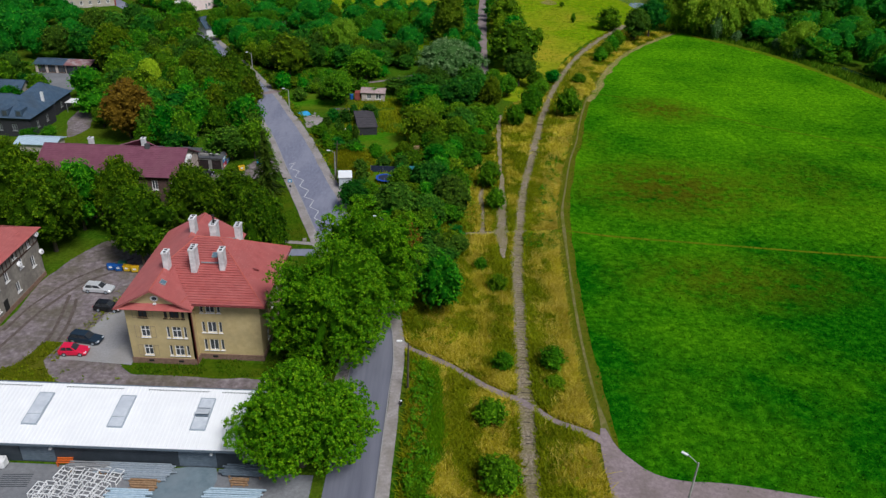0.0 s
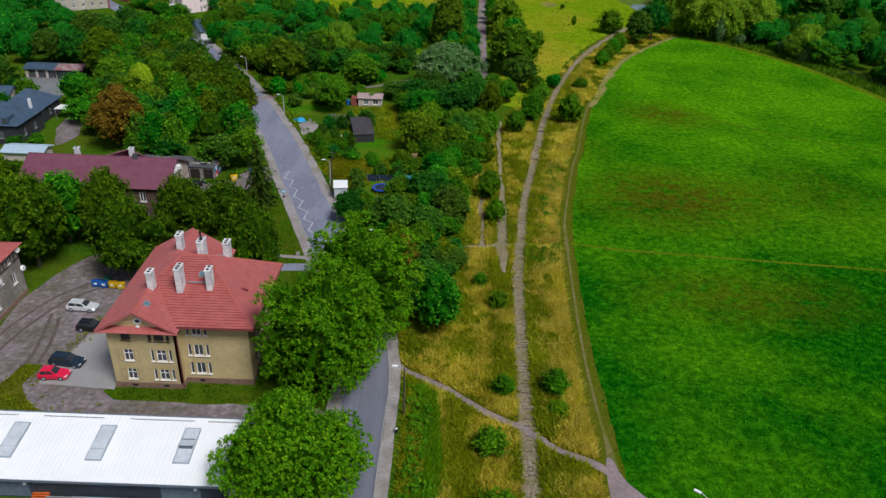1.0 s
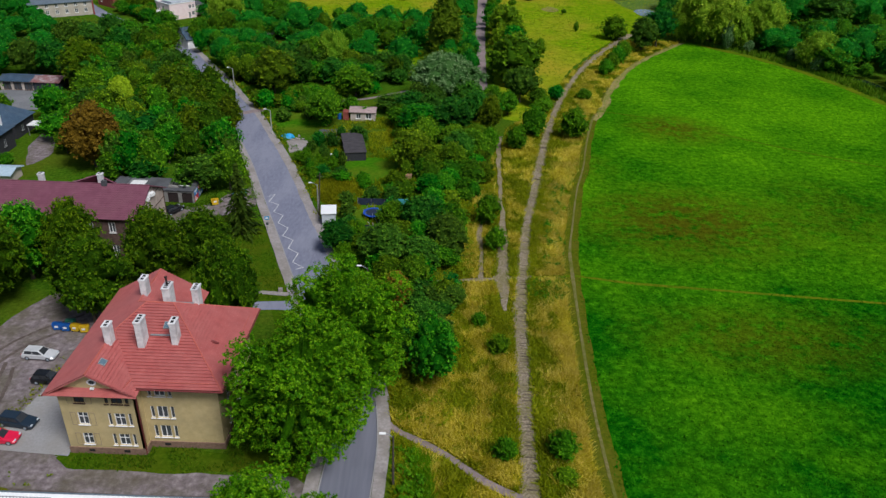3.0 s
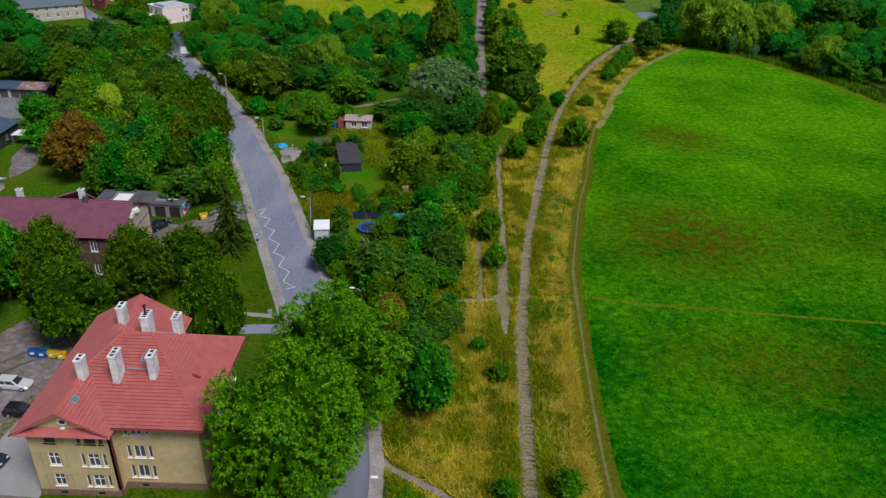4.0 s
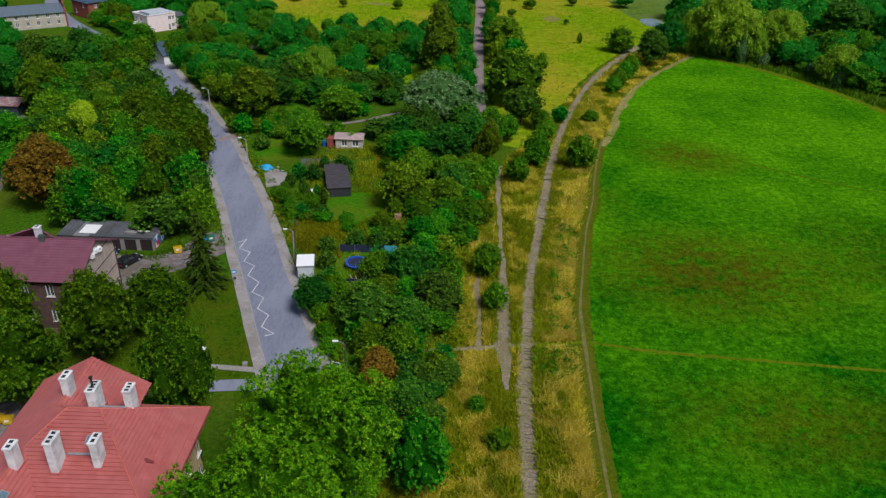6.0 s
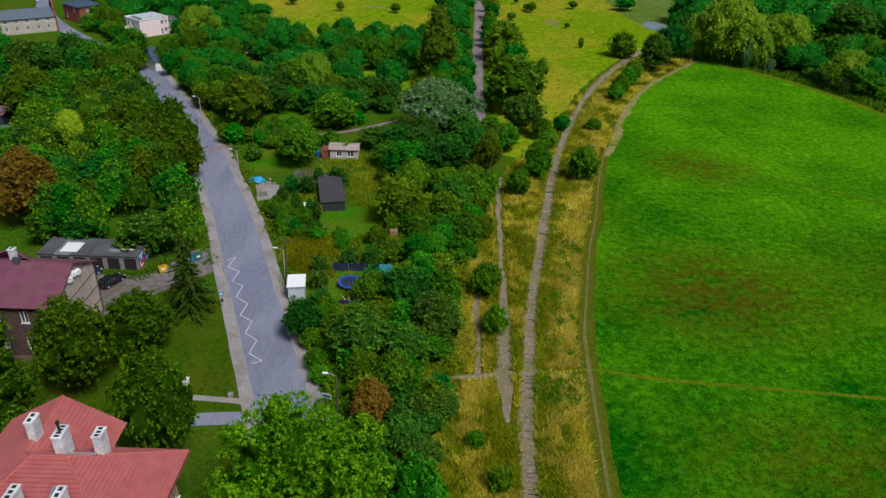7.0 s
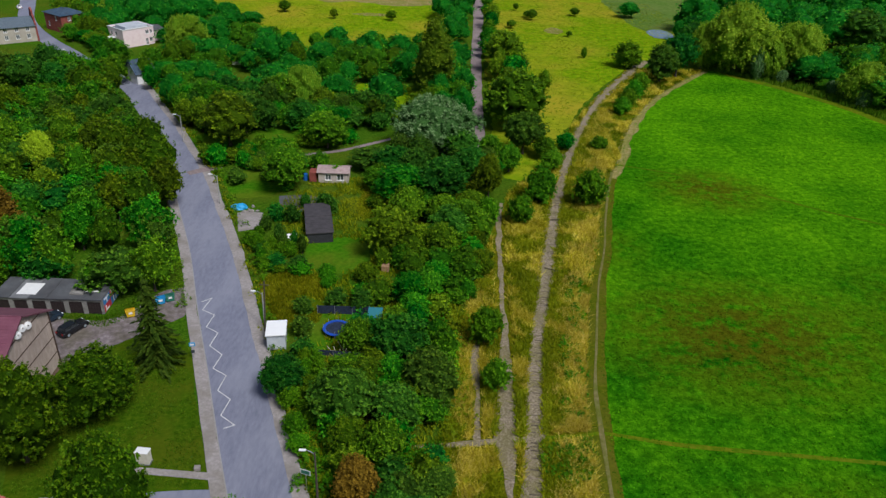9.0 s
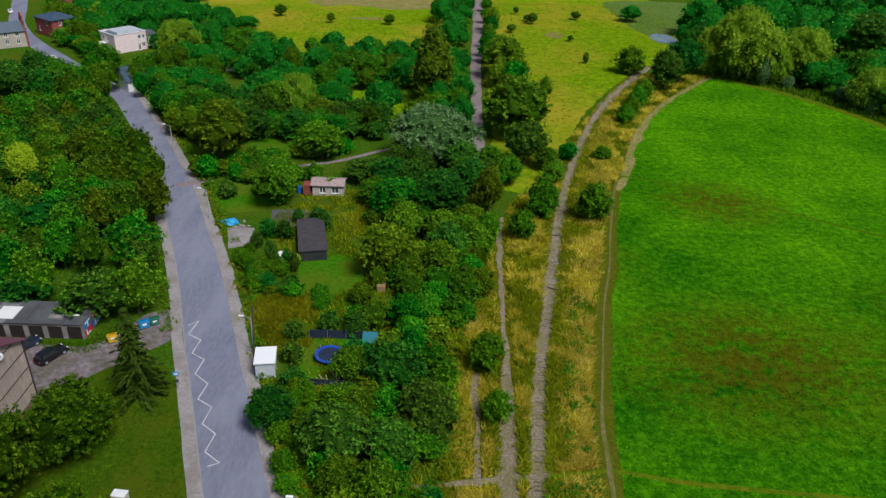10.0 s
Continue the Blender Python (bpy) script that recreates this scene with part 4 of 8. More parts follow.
kind_of_tree("bush", 3, name="bush", mat="leaf_bush", label="rounded green bush standing in dry grass", category="bush", size=0.075, cover=0.95, n=40, lobe=0.24, h=2.0, base=0.02, taper=0.55, sub=3)
kind_of_tree("silver", 1, name="willow_tree", mat="leaf_silver", label="silvery green willow with drooping branches", category="tree", size=0.032, cover=0.95, n=80, lobe=0.18, h=1.5, base=0.05, droop=0.06)
kind_of_tree("willow", 2, name="willow_tree", mat="leaf_willow", label="pale yellow-green weeping willow", category="tree", size=0.035, cover=0.9, n=70, lobe=0.2, h=1.9, base=0.05, droop=0.14)
kind_of_tree("brown", 1, name="tree", mat="leaf_brown", label="rusty brown withered chestnut tree", category="tree", size=0.045, cover=0.95, n=60, lobe=0.22)
kind_of_tree("lime", 1, name="bush", mat="leaf_lime", label="bright yellow-green ornamental shrub", category="bush", size=0.06, cover=1.3, n=26, sub=3)
kind_of_tree("poplar", 1, name="poplar_tree", mat="leaf_poplar", label="tall slender olive-green poplar", category="tree", size=0.05, cover=0.9, n=90, lobe=0.22, h=3.8, base=0.2, taper=0.6)
SMALL = {"green": "green_small", "dark": "dark_small"}
FIRST_USED = set()
PLANT = np.random.default_rng(77)


def plant(key, spots, label=""):
    """spots: x, y, crown radius, height."""
    big = key
    for x, y, r, h in spots:
        key = SMALL.get(big, big) if r < 2.5 else big
        vs = KINDS[key]
        k = int(PLANT.integers(len(vs)))
        mtx = Matrix.LocRotScale((x, y, -0.08), Euler((0, 0, PLANT.uniform(0, 6.28))), (r, r, h / UNIT_H[key]))
        if (key, k) not in FIRST_USED:
            FIRST_USED.add((key, k))
            t = vs[k]
            t.matrix_world = mtx
        else:
            src = vs[k]
            t = copy_thing(src, Matrix())
            t.matrix_basis = mtx
        if label:
            t["label"] = label



STUFF = []


def far_stand(key, spots):
    """Trees too far off to tell apart, gathered for one joined woodland."""
    for x, y, r, h in spots:
        if abs(x) > 0.525 * y + 27:
            continue
        k = int(PLANT.integers(len(KINDS[key])))
        STUFF.append((KINDS[key][k], (x, y, r, h / UNIT_H[key], PLANT.uniform(0, 6.28)), key))


def join_stands(name, key, label):
    vs, leaf_lists, mass_lists, n = [], [], [], 0
    cache = {}
    for src, (x, y, r, sz, turn), kk in STUFF:
        if kk != key:
            continue
        if src not in cache:
            me = [c for c in src.children if c.name.startswith("crown")][0].data
            co = np.empty(len(me.vertices) * 3, np.float32)
            me.vertices.foreach_get("co", co)
            vi = np.empty(len(me.loops), np.int32)
            me.loops.foreach_get("vertex_index", vi)
            soft = np.empty(len(me.polygons), np.int32)
            me.polygons.foreach_get("material_index", soft)
            soft = soft > 0
            tri = vi.reshape(-1, 3)
            cache[src] = (co.reshape(-1, 3), tri[~soft][::3], tri[soft])
        co, leaves, mass = cache[src]
        c, s_ = math.cos(turn), math.sin(turn)
        vs.append((co @ np.array(((c, s_, 0), (-s_, c, 0), (0, 0, 1)), np.float32)) * np.array((r, r, sz), np.float32) + np.array((x, y, -0.1), np.float32))
        leaf_lists.append(leaves + n)
        mass_lists.append(mass + n)
        n += len(co)
    leaves, mass = np.concatenate(leaf_lists), np.concatenate(mass_lists)
    used, idx = np.unique(np.concatenate([leaves.ravel(), mass.ravel()]), return_inverse=True)
    verts = np.concatenate(vs)[used]
    me = bpy.data.meshes.new(name)
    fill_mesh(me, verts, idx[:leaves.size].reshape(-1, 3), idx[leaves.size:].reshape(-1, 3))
    # far dark stands take the lightened copy of their leaves
    mats = {"dark_far": "leaf_dark_lit", "green_far": "leaf_mid", "olive_far": "leaf_olive"}
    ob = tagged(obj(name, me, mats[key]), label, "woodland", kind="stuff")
    me.materials.append(SHADED_BODY[M[mats[key]]])
    return ob


def spruce(x, y, h, r, seed, label):
    rng = np.random.default_rng(seed)
    t = thing("spruce_tree", pose(x, y, 0), label, "tree")
    bm = bmesh.new()
    rod(bm, (0, 0, -0.1), (0, 0, h * 0.97), 0.28, 0.03)
    part("trunk", bm, "bark", t)
    quads = []
    for k in range(36):
        f = k / 36
        z = h * (0.08 + 0.9 * f)
        ln = r * (1 - f) ** 0.85 + 0.15
        for j in range(6):
            a = j * math.tau / 6 + k * 1.1 + rng.normal(0, 0.15)
            l2 = ln * rng.uniform(0.5, 1.3)
            m_ = max(4, int(l2 * 9))
            s = np.sort(rng.random(m_))[:, None]
            p = np.column_stack([np.cos(a) * s[:, 0] * l2, np.sin(a) * s[:, 0] * l2, z - 0.28 * l2 * s[:, 0] ** 1.5]) + rng.normal(0, 0.09, (m_, 3))
            d = np.array((math.cos(a), math.sin(a), -0.35))
            sd = np.array((-math.sin(a), math.cos(a), 0.0))
            w = 0.26 * (1.1 - 0.5 * s)
            tilt = rng.normal(0, 0.3, (m_, 1)) * np.array((0, 0, 1.0))
            quads.append(np.stack([p - d * 0.25, p + (sd + tilt) * w, p + d * 0.35, p - (sd - tilt) * w], 1))
    soup("crown", np.concatenate(quads).reshape(-1, 3), 4, "needles", t)
    return t



def thicket(name, spots, size, cover, mat, seed, label, category="weeds"):
    """Rank growth that cannot be told apart plant by plant: leafy tufts (x, y, r, h) joined into one."""
    rng = np.random.default_rng(seed)
    lobes = [(x, y, h * 0.35, r, h * 0.65 / r) for x, y, r, h in spots]
    return tagged(soup(name, leaf_cloud(rng, lobes, size, cover).reshape(-1, 3), 3, mat), label, category, kind="stuff")


# trees by the houses
plant("olive", [(-49.3, 104, 5.2, 14.4), (-66, 107.5, 5.8, 16.0), (-56.5, 114.6, 4.4, 14.6), (-44.0, 115, 4.9, 13.8), (-28.7, 103.2, 3.9, 15.4), (-75, 113, 6.0, 17.5)])
plant("green", [(-76, 126, 5.6, 10.0), (-88, 128, 5.0, 13.0), (-64.5, 115.6, 4.8, 14.0)])
plant("olive", [(-38.6, 123.5, 5.0, 9.0)])
plant("olive_far", [(-50.0, 182.5, 3.8, 10.5), (-54.6, 191.5, 4.3, 11.5), (-59.5, 201.5, 4.2, 12.0)])
spruce(-34.9, 133.0, 14.5, 3.6, 3, "tall dark green spruce beside the footway")
plant("brown", [(-5.4, 109.8, 2.6, 6.8)], "small rusty brown tree beside the thicket")
plant("brown", [(-73.5, 161.5, 6.2, 13.8)])
plant("olive", [(-98, 213, 6.0, 14.5)])
# gardens east of the road
plant("green", [(-46.7, 216.6, 6.7, 12.8), (-39.9, 244.0, 5.3, 10.0), (-24.0, 217.4, 5.3, 9.0), (-28.4, 192.9, 4.6, 9.5), (22.9, 288.7, 6.8, 14.1), (21.8, 236.0, 8.5, 15.0), (-4.3, 188.5, 6.0, 8.1), (-5.2, 165.7, 4.6, 9.7)])
plant("dark", [(22.6, 217.8, 5.0, 10.3), (3.7, 188.2, 5.6, 10.1), (4.8, 169.9, 3.9, 8.0), (-11.2, 205.5, 5.5, 4.9), (-8.2, 122.6, 4.2, 9.0), (-17.0, 128.0, 3.1, 6.5), (-2.5, 135.1, 3.9, 8.0), (2.3, 127.1, 3.7, 8.5), (-1.9, 122.1, 3.4, 6.7), (-7.9, 140.5, 2.4, 4.7)])
plant("olive", [(13.0, 192.1, 3.1, 9.4), (-7.5, 118, 2.6, 5.0)])
plant("silver", [(1.4, 220.0, 11.2, 13.0)])
plant("poplar", [(0.7, 258.4, 6.0, 23.1)])
plant("green", [(0.7, 93.6, 3.9, 9.8)])
# bushes along the railway bed
plant("bush", [(18.6, 180.9, 2.9, 6.4), (23.8, 190.7, 3.5, 8.0), (33.5, 189.8, 3.9, 8.7), (12.0, 180.2, 2.5, 5.5), (10.0, 140.6, 2.7, 6.7), (11.1, 131.0, 2.1, 4.6), (41.8, 222.6, 2.6, 3.4), (52.6, 250, 2.6, 5.0), (55.6, 257, 2.8, 5.4), (58.8, 264, 3.0, 6.0), (62, 271, 3.2, 6.4), (33.4, 270.3, 2.2, 6.3), (52.2, 311.4, 1.2, 4.2)])
plant("bush", [(16.8, 79.9, 1.9, 3.6), (10.0, 79.3, 1.5, 3.0), (7.4, 68.5, 2.2, 3.2), (8.4, 57.7, 2.8, 4.3), (10.1, 99.9, 1.6, 3.1), (7.6, 106.9, 1.2, 2.4), (16.8, 76.2, 1.4, 1.6), (65.2, 300.5, 5.1, 8.7)])
plant("dark", [(72.0, 284, 5.5, 12), (79, 291, 6.0, 14), (91.5, 319.0, 6.5, 12.7), (157.4, 332.5, 12.0, 16.0)])
plant("willow", [(101, 300, 12.0, 24.2), (121, 297.5, 8.2, 17.2), (110.5, 293.5, 4.6, 12.5), (90.5, 303, 5.0, 15.5), (129, 269, 6.5, 13.5), (-83.5, 300, 6.0, 12.5)])
plant("silver", [(105, 291.5, 3.0, 11.0), (112.5, 288, 2.2, 4.5), (123.5, 276, 2.6, 5.0), (127.5, 264, 2.8, 5.5)])
plant("lime", [(-81, 196.5, 2.7, 9.8)])

plant("green", [(18.3, 206.5, 3.2, 6.5), (28.2, 207.5, 2.8, 5.2), (14.2, 200.6, 2.7, 5.6), (27.0, 215.2, 3.0, 5.6), (33.2, 221.5, 2.6, 4.4), (14.6, 213.5, 3.0, 6.2)])
plant("olive", [(9.6, 169, 1.9, 4.2), (10.2, 160, 2.5, 5.0)], "yellowish olive shrub beside the trodden strip")

# the roadside plane trees


def limbed_lobes(rng, r, h, base):
    """Tufts on several limbs' crowns of different height, so that the outline is broken."""
    out = [(0, 0, (base + h) / 2, r * 0.5, 1.0)]
    for k in range(11):
        ang, far = k * 2.4 + rng.normal(0, 0.25), 0.0 if k == 0 else r * rng.uniform(0.42, 0.64)
        rr = r * rng.uniform(0.32, 0.46)
        top = h if k == 0 else h * rng.uniform(0.62, 0.94)
        low = base if k else h * 0.4
        for x, y, z, lr, sq in round_lobes(rng, rr, top, low, 40, 0.24, 0.25)[1:]:
            out.append((x + math.cos(ang) * far, y + math.sin(ang) * far, z, lr, sq))
    return out


for x, y, r, h, s in ((-14.0, 80.0, 8.9, 18.5, 1), (-11.0, 90.5, 9.1, 19.8, 2), (-14.8, 60.0, 8.1, 14.8, 3)):
    lobes = limbed_lobes(np.random.default_rng(s), r, h, 2.4)
    t = make_tree("plane_tree", lobes, 0.19, 1.25, "leaf_plane", 5.5, 0.45, 40 + s, "large roadside plane tree with bright green leaves", "tree")
    t.matrix_world = pose(x, y, 0, 0, 0, s * 70)

# woods: scattered inside an outline, clear of roads and houses
wood_rng = np.random.default_rng(11)

# houses, yards, clearings and lawns where no wood grows
KEEP_CLEAR = [(90, 354, 8), (86, 340, 7), (80, 326, 6), (-5.4, 108.6, 2.4), (-22.6, 162, 2.0), (-102, 306, 9), (-97, 294, 9), (-92, 262, 5), (-90, 271, 6), (-81, 193.5, 3.5), (-13, 263, 7), (-37, 221, 6), (-52, 213, 6), (-139, 327, 9), (-148, 312, 9), (-91, 169, 4), (-104, 165, 10), (-102, 180, 8), (-108, 205, 9), (-114, 214, 9), (-13, 172, 5.5), (-12, 142, 3.2), (-20, 139.5, 3), (-24, 172, 4)]


GARDEN_CLEAR = [(90, 372, 9), (100, 385, 12), (112, 404, 14), (96, 410, 14), (-14.6, 166, 5.6), (-26, 187, 3.6), (-20.5, 173, 3.2), (-20.8, 180, 3.2), (-33, 178, 3.6), (-24.5, 170.2, 1.8), (-6.3, 144.5, 1.8), (-12, 142.6, 2.6), (-20, 139.4, 2.2)]


def wood(key, ring, count, r_range, h_range, gap=1.5, far=False):
    ring = np.array(ring, float)
    lo, hi = ring.min(0), ring.max(0)
    placed, tries = [], 0
    while len(placed) < count and tries < count * 40:
        tries += 1
        p = lo + wood_rng.random(2) * (hi - lo)
        if not inside(p[:1], p[1:], ring)[0]:
            continue
        r = wood_rng.uniform(*r_range)
        if any(math.hypot(p[0] - cx, p[1] - cy) < cr + r * 0.7 for cx, cy, cr in KEEP_CLEAR):
            continue
        if min(np.min(np.hypot(ln[:, 0] - p[0], ln[:, 1] - p[1])) for ln in (LANE, FARP, BED)) < r * 0.75 + 1.0:
            continue
        if np.min(np.hypot(ROAD[:, 0] - p[0], ROAD[:, 1] - p[1])) < r * 0.8 + 3.6:
            continue
        if any(math.hypot(p[0] - q[0], p[1] - q[1]) < gap * (r + q[2]) * 0.5 for q in placed):
            continue
        placed.append((p[0], p[1], r, wood_rng.uniform(*h_range) * (0.7 + 0.3 * r / r_range[1])))
    placed = [q for q in placed if not (-66 < q[0] < 3 and 311 < q[1] < 347)]
    placed = [q for q in placed if not any(math.hypot(q[0] - cx, q[1] - cy) < cr + 0.6 * q[2] for cx, cy, cr in GARDEN_CLEAR)]
    if far:
        far_stand(key, placed)
    else:
        plant(key, placed)


wood("dark_far", [(-38, 148), (-44, 160), (-52, 182), (-66, 212), (-92, 256), (-118, 282), (-125, 262), (-100, 215), (-84, 176), (-66, 150)], 40, (3.0, 5.5), (7, 12), 1.15)
wood("green_far", [(-38, 150), (-46, 166), (-58, 190), (-72, 220), (-94, 256), (-112, 270), (-100, 225), (-84, 180), (-66, 152)], 62, (2.6, 4.6), (7, 12), 1.15)
wood("olive_far", [(-50, 190), (-60, 208), (-78, 240), (-92, 256), (-98, 245), (-80, 205), (-66, 184)], 11, (3, 4.6), (9, 13), 1.2)
wood("green_far", [(-82, 168), (-100, 205), (-125, 215), (-150, 200), (-120, 180)], 12, (3, 5), (6, 10), 1.3)
wood("dark", [(-10, 196), (6, 196), (16, 206), (12, 216), (-6, 210)], 12, (2.6, 4.5), (5, 9), 1.1)
wood("green", [(-6, 152), (8, 150), (11, 170), (8, 186), (-6, 182)], 14, (2.2, 3.8), (5, 9), 1.1)
wood("green", [(-10, 112), (3, 112), (4, 130), (6, 150), (-4, 152), (-10, 134)], 24, (1.8, 3.2), (4, 7), 1.1)
wood("dark", [(-22, 158), (-16, 158), (-14, 168), (-20, 186), (-28, 184)], 8, (1.6, 2.8), (3, 6), 1.1)
wood("green", [(-14, 148), (-4, 150), (8, 152), (11, 172), (10, 190), (-4, 200), (-14, 196), (-8, 180), (-8, 166), (-14, 160)], 34, (1.3, 2.8), (2.5, 5.5), 1.0)
wood("bush", [(-19, 110), (-12, 108), (-12, 134), (-17, 136), (-17.5, 130), (-15, 122)], 16, (1.0, 2.0), (2, 4), 1.0)
wood("bush", [(-30, 160), (-27, 168), (-24, 166), (-14, 160), (-14, 152), (-18, 158)], 10, (1.0, 2.2), (1.8, 4), 1.0)
wood("green", [(-30, 184), (-24, 186), (-24, 196), (-14, 196), (-14, 186), (-10, 184), (-6, 196), (-12, 206), (-30, 206)], 12, (1.2, 2.6), (2.5, 5.5), 1.1)
plant("green_far", [(-84, 266, 3.2, 8), (-91, 262, 3.6, 9), (-97, 268, 3.6, 9), (-84, 272, 3.5, 8.5), (-80, 258.5, 2.6, 7), (-98, 280, 4, 9)])
plant("olive_far", [(-61, 186, 4.2, 11), (-66, 198, 4.4, 12), (-72, 206, 4, 11), (-57, 176, 3.8, 10), (-83, 232, 4.5, 12), (-90, 240, 4.5, 12)])
wood("dark", [(-14, 100), (0, 97), (4, 106), (4, 118), (-2, 113), (-12, 110)], 14, (1.4, 2.8), (2.5, 5), 1.0)
wood("bush", [(-26, 160), (-22, 158), (-16, 166), (-22, 170), (-32, 174), (-31, 168)], 14, (1.0, 2.0), (2, 4), 1.0)
wood("dark", [(-40, 186), (-36, 186), (-26, 200), (-26, 210), (-40, 205)], 8, (1.2, 2.6), (2.5, 5), 1.1)
wood("dark_far", [(-52, 224), (-38, 222), (-24, 224), (-8, 228), (-10, 240), (-40, 246), (-60, 236)], 22, (2.5, 4.5), (5, 9), 1.1)
wood("green_far", [(18, 228), (30, 250), (24, 300), (22, 340), (23, 400), (19, 425), (17, 300), (15, 240)], 22, (2.5, 4.5), (6, 11), 1.2)
wood("dark_far", [(-64, 238), (-80, 262), (-100, 285), (-90, 345), (-10, 343), (10, 330), (10, 245), (-10, 240), (-40, 250)], 80, (3.0, 6.0), (5, 11), 1.2, True)
wood("green_far", [(-60, 230), (-80, 262), (-95, 300), (-70, 340), (-10, 335), (8, 300), (8, 245), (-10, 232), (-36, 232)], 70, (2.6, 5.2), (5, 10), 1.2, True)
wood("olive_far", [(-60, 230), (-80, 262), (-95, 300), (-70, 340), (-10, 335), (8, 300), (8, 245), (-10, 232), (-36, 232)], 16, (2.6, 4.6), (6, 11), 1.3, True)
wood("dark_far", [(-100, 300), (-120, 320), (-150, 380), (-170, 430), (-90, 430), (-110, 385), (-90, 350)], 60, (4, 7), (7, 13), 1.3, True)
wood("dark_far", [(-125, 255), (-150, 300), (-180, 340), (-190, 280), (-160, 220), (-120, 215), (-100, 205)], 50, (3.5, 6.5), (7, 13), 1.3, True)
wood("dark_far", [(98, 312), (104, 330), (160, 335), (215, 300), (225, 400), (104, 400), (100, 330)], 60, (5.5, 9), (10, 18), 1.2, True)
wood("green_far", [(132, 262), (152, 240), (190, 220), (215, 280), (150, 320), (125, 310)], 36, (4, 7), (8, 14), 1.3, True)
wood("dark_far", [(11, 228), (11, 300), (14, 360), (16, 420), (4, 420), (0, 345), (-4, 300), (0, 240)], 24, (3, 5), (7, 12), 1.2, True)
wood("olive_far", [(30, 330), (60, 330), (60, 420), (30, 420)], 6, (1.5, 3), (3, 5), 1.2, True)
wood("dark_far", [(118, 292), (134, 262), (145, 232), (152, 200), (160, 160), (190, 160), (190, 260), (160, 300), (130, 310)], 60, (3.5, 6.5), (8, 14), 1.15, True)
wood("green_far", [(112, 296), (132, 262), (143, 232), (150, 200), (156, 180), (166, 200), (150, 250), (125, 300)], 22, (2.0, 4.0), (3, 7), 1.2, True)
wood("green_far", [(-129, 314), (-121, 304), (-106, 288), (-102, 296), (-114, 312), (-128, 334), (-140, 345), (-150, 360), (-150, 350)], 26, (2.5, 4.5), (5, 10), 1.1)
wood("dark_far", [(76, 330), (100, 330), (100, 420), (80, 420), (74, 380)], 16, (3, 6), (6, 11), 1.4, True)
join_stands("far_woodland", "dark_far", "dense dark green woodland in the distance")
join_stands("far_woodland", "green_far", "mixed green thickets and orchard trees far off")
join_stands("far_woodland", "olive_far", "olive-green trees scattered in far thickets")

# rank growth beside the road, in the gardens and on the verge
v_rng = np.random.default_rng(91)


def tufts(ring, n, r, h, clear=()):
    ring = np.array(ring, float)
    lo, hi = ring.min(0), ring.max(0)
    q = lo + v_rng.random((n * 3, 2)) * (hi - lo)
    q = q[inside(q[:, 0], q[:, 1], ring)][:n]
    q = [p for p in q if not any(math.hypot(p[0] - cx, p[1] - cy) < cr for cx, cy, cr in clear)]
    return [(x, y, v_rng.uniform(*r), v_rng.uniform(*h)) for x, y in q]


thicket("rank_weeds", tufts([(-3.0, 48), (-0.4, 48), (0.4, 62), (0.2, 74), (-1.4, 80), (-2.9, 79), (-2.5, 66)], 110, (0.35, 0.8), (0.6, 1.5)), 0.16, 1.1, "lush", 92, "lush green weeds along the footway")
thicket("rank_weeds", tufts([(-13, 112), (-8, 111), (2, 113), (3.5, 119), (-7, 118), (-13, 122)], 90, (0.4, 0.9), (0.6, 1.6)), 0.17, 1.1, "lush", 93, "lush green nettles at the thicket's edge")
thicket("rank_weeds", tufts([(3.5, 121), (7.6, 121), (8.0, 150), (11, 172), (8, 178), (5, 150)], 120, (0.35, 0.9), (0.4, 1.1)), 0.17, 0.7, "weeds", 94, "low yellow-green growth beside the trodden strip")
thicket("rank_weeds", tufts([(16.2, 114), (22.4, 114.5), (22.6, 120.6), (16.6, 120)], 60, (0.4, 0.8), (0.3, 0.7)), 0.15, 1.3, "lush", 95, "fresh green herbs beside the crossing path")
thicket("rank_weeds", tufts([(19.5, 124), (22.5, 124), (24.5, 140), (27.5, 160), (25.5, 160), (21.5, 140)], 55, (0.35, 0.8), (0.4, 0.9)), 0.15, 1.2, "lush", 96, "clumps of bright green herbs in the dry grass")
thicket("rank_weeds", tufts([(-4.2, 88), (-2.8, 84), (2, 81.5), (3.4, 88), (-1, 98), (-4.4, 96)], 70, (0.35, 0.8), (0.4, 1.0)), 0.16, 0.7, "weeds", 97, "olive weeds under the roadside trees")
thicket("rank_weeds", tufts([(14.5, 52), (20.5, 52), (21, 64), (15.5, 68)], 30, (0.35, 0.7), (0.4, 0.8)), 0.16, 0.7, "weeds", 98, "scattered olive weeds in the dry grass")
thicket("rank_weeds", tufts([(-10, 107), (-11.6, 114), (-14.8, 122), (-18.4, 132), (-17.4, 132.5), (-12.5, 122), (-9.0, 113)], 60, (0.35, 0.8), (0.4, 1.1)), 0.16, 0.7, "weeds", 99, "unmown growth beside the gravel verge")
wood("green", [(-49, 203), (-38, 199), (-30, 204), (-32, 212), (-44, 215), (-50, 210)], 14, (1.6, 3.0), (3, 6), 1.0)
wood("green", [(-32, 212), (-24, 214), (-14, 222), (-26, 226), (-36, 222)], 9, (1.8, 3.2), (3, 6.5), 1.1)
wood("green", [(-64, 226), (-52, 224), (-44, 230), (-56, 240), (-68, 240)], 16, (2.6, 4.2), (6, 10), 1.0)
wood("green_far", [(-64, 226), (-42, 215), (-22, 222), (0, 232), (2, 246), (-30, 250), (-60, 242)], 26, (2.2, 3.8), (4, 8), 0.9)
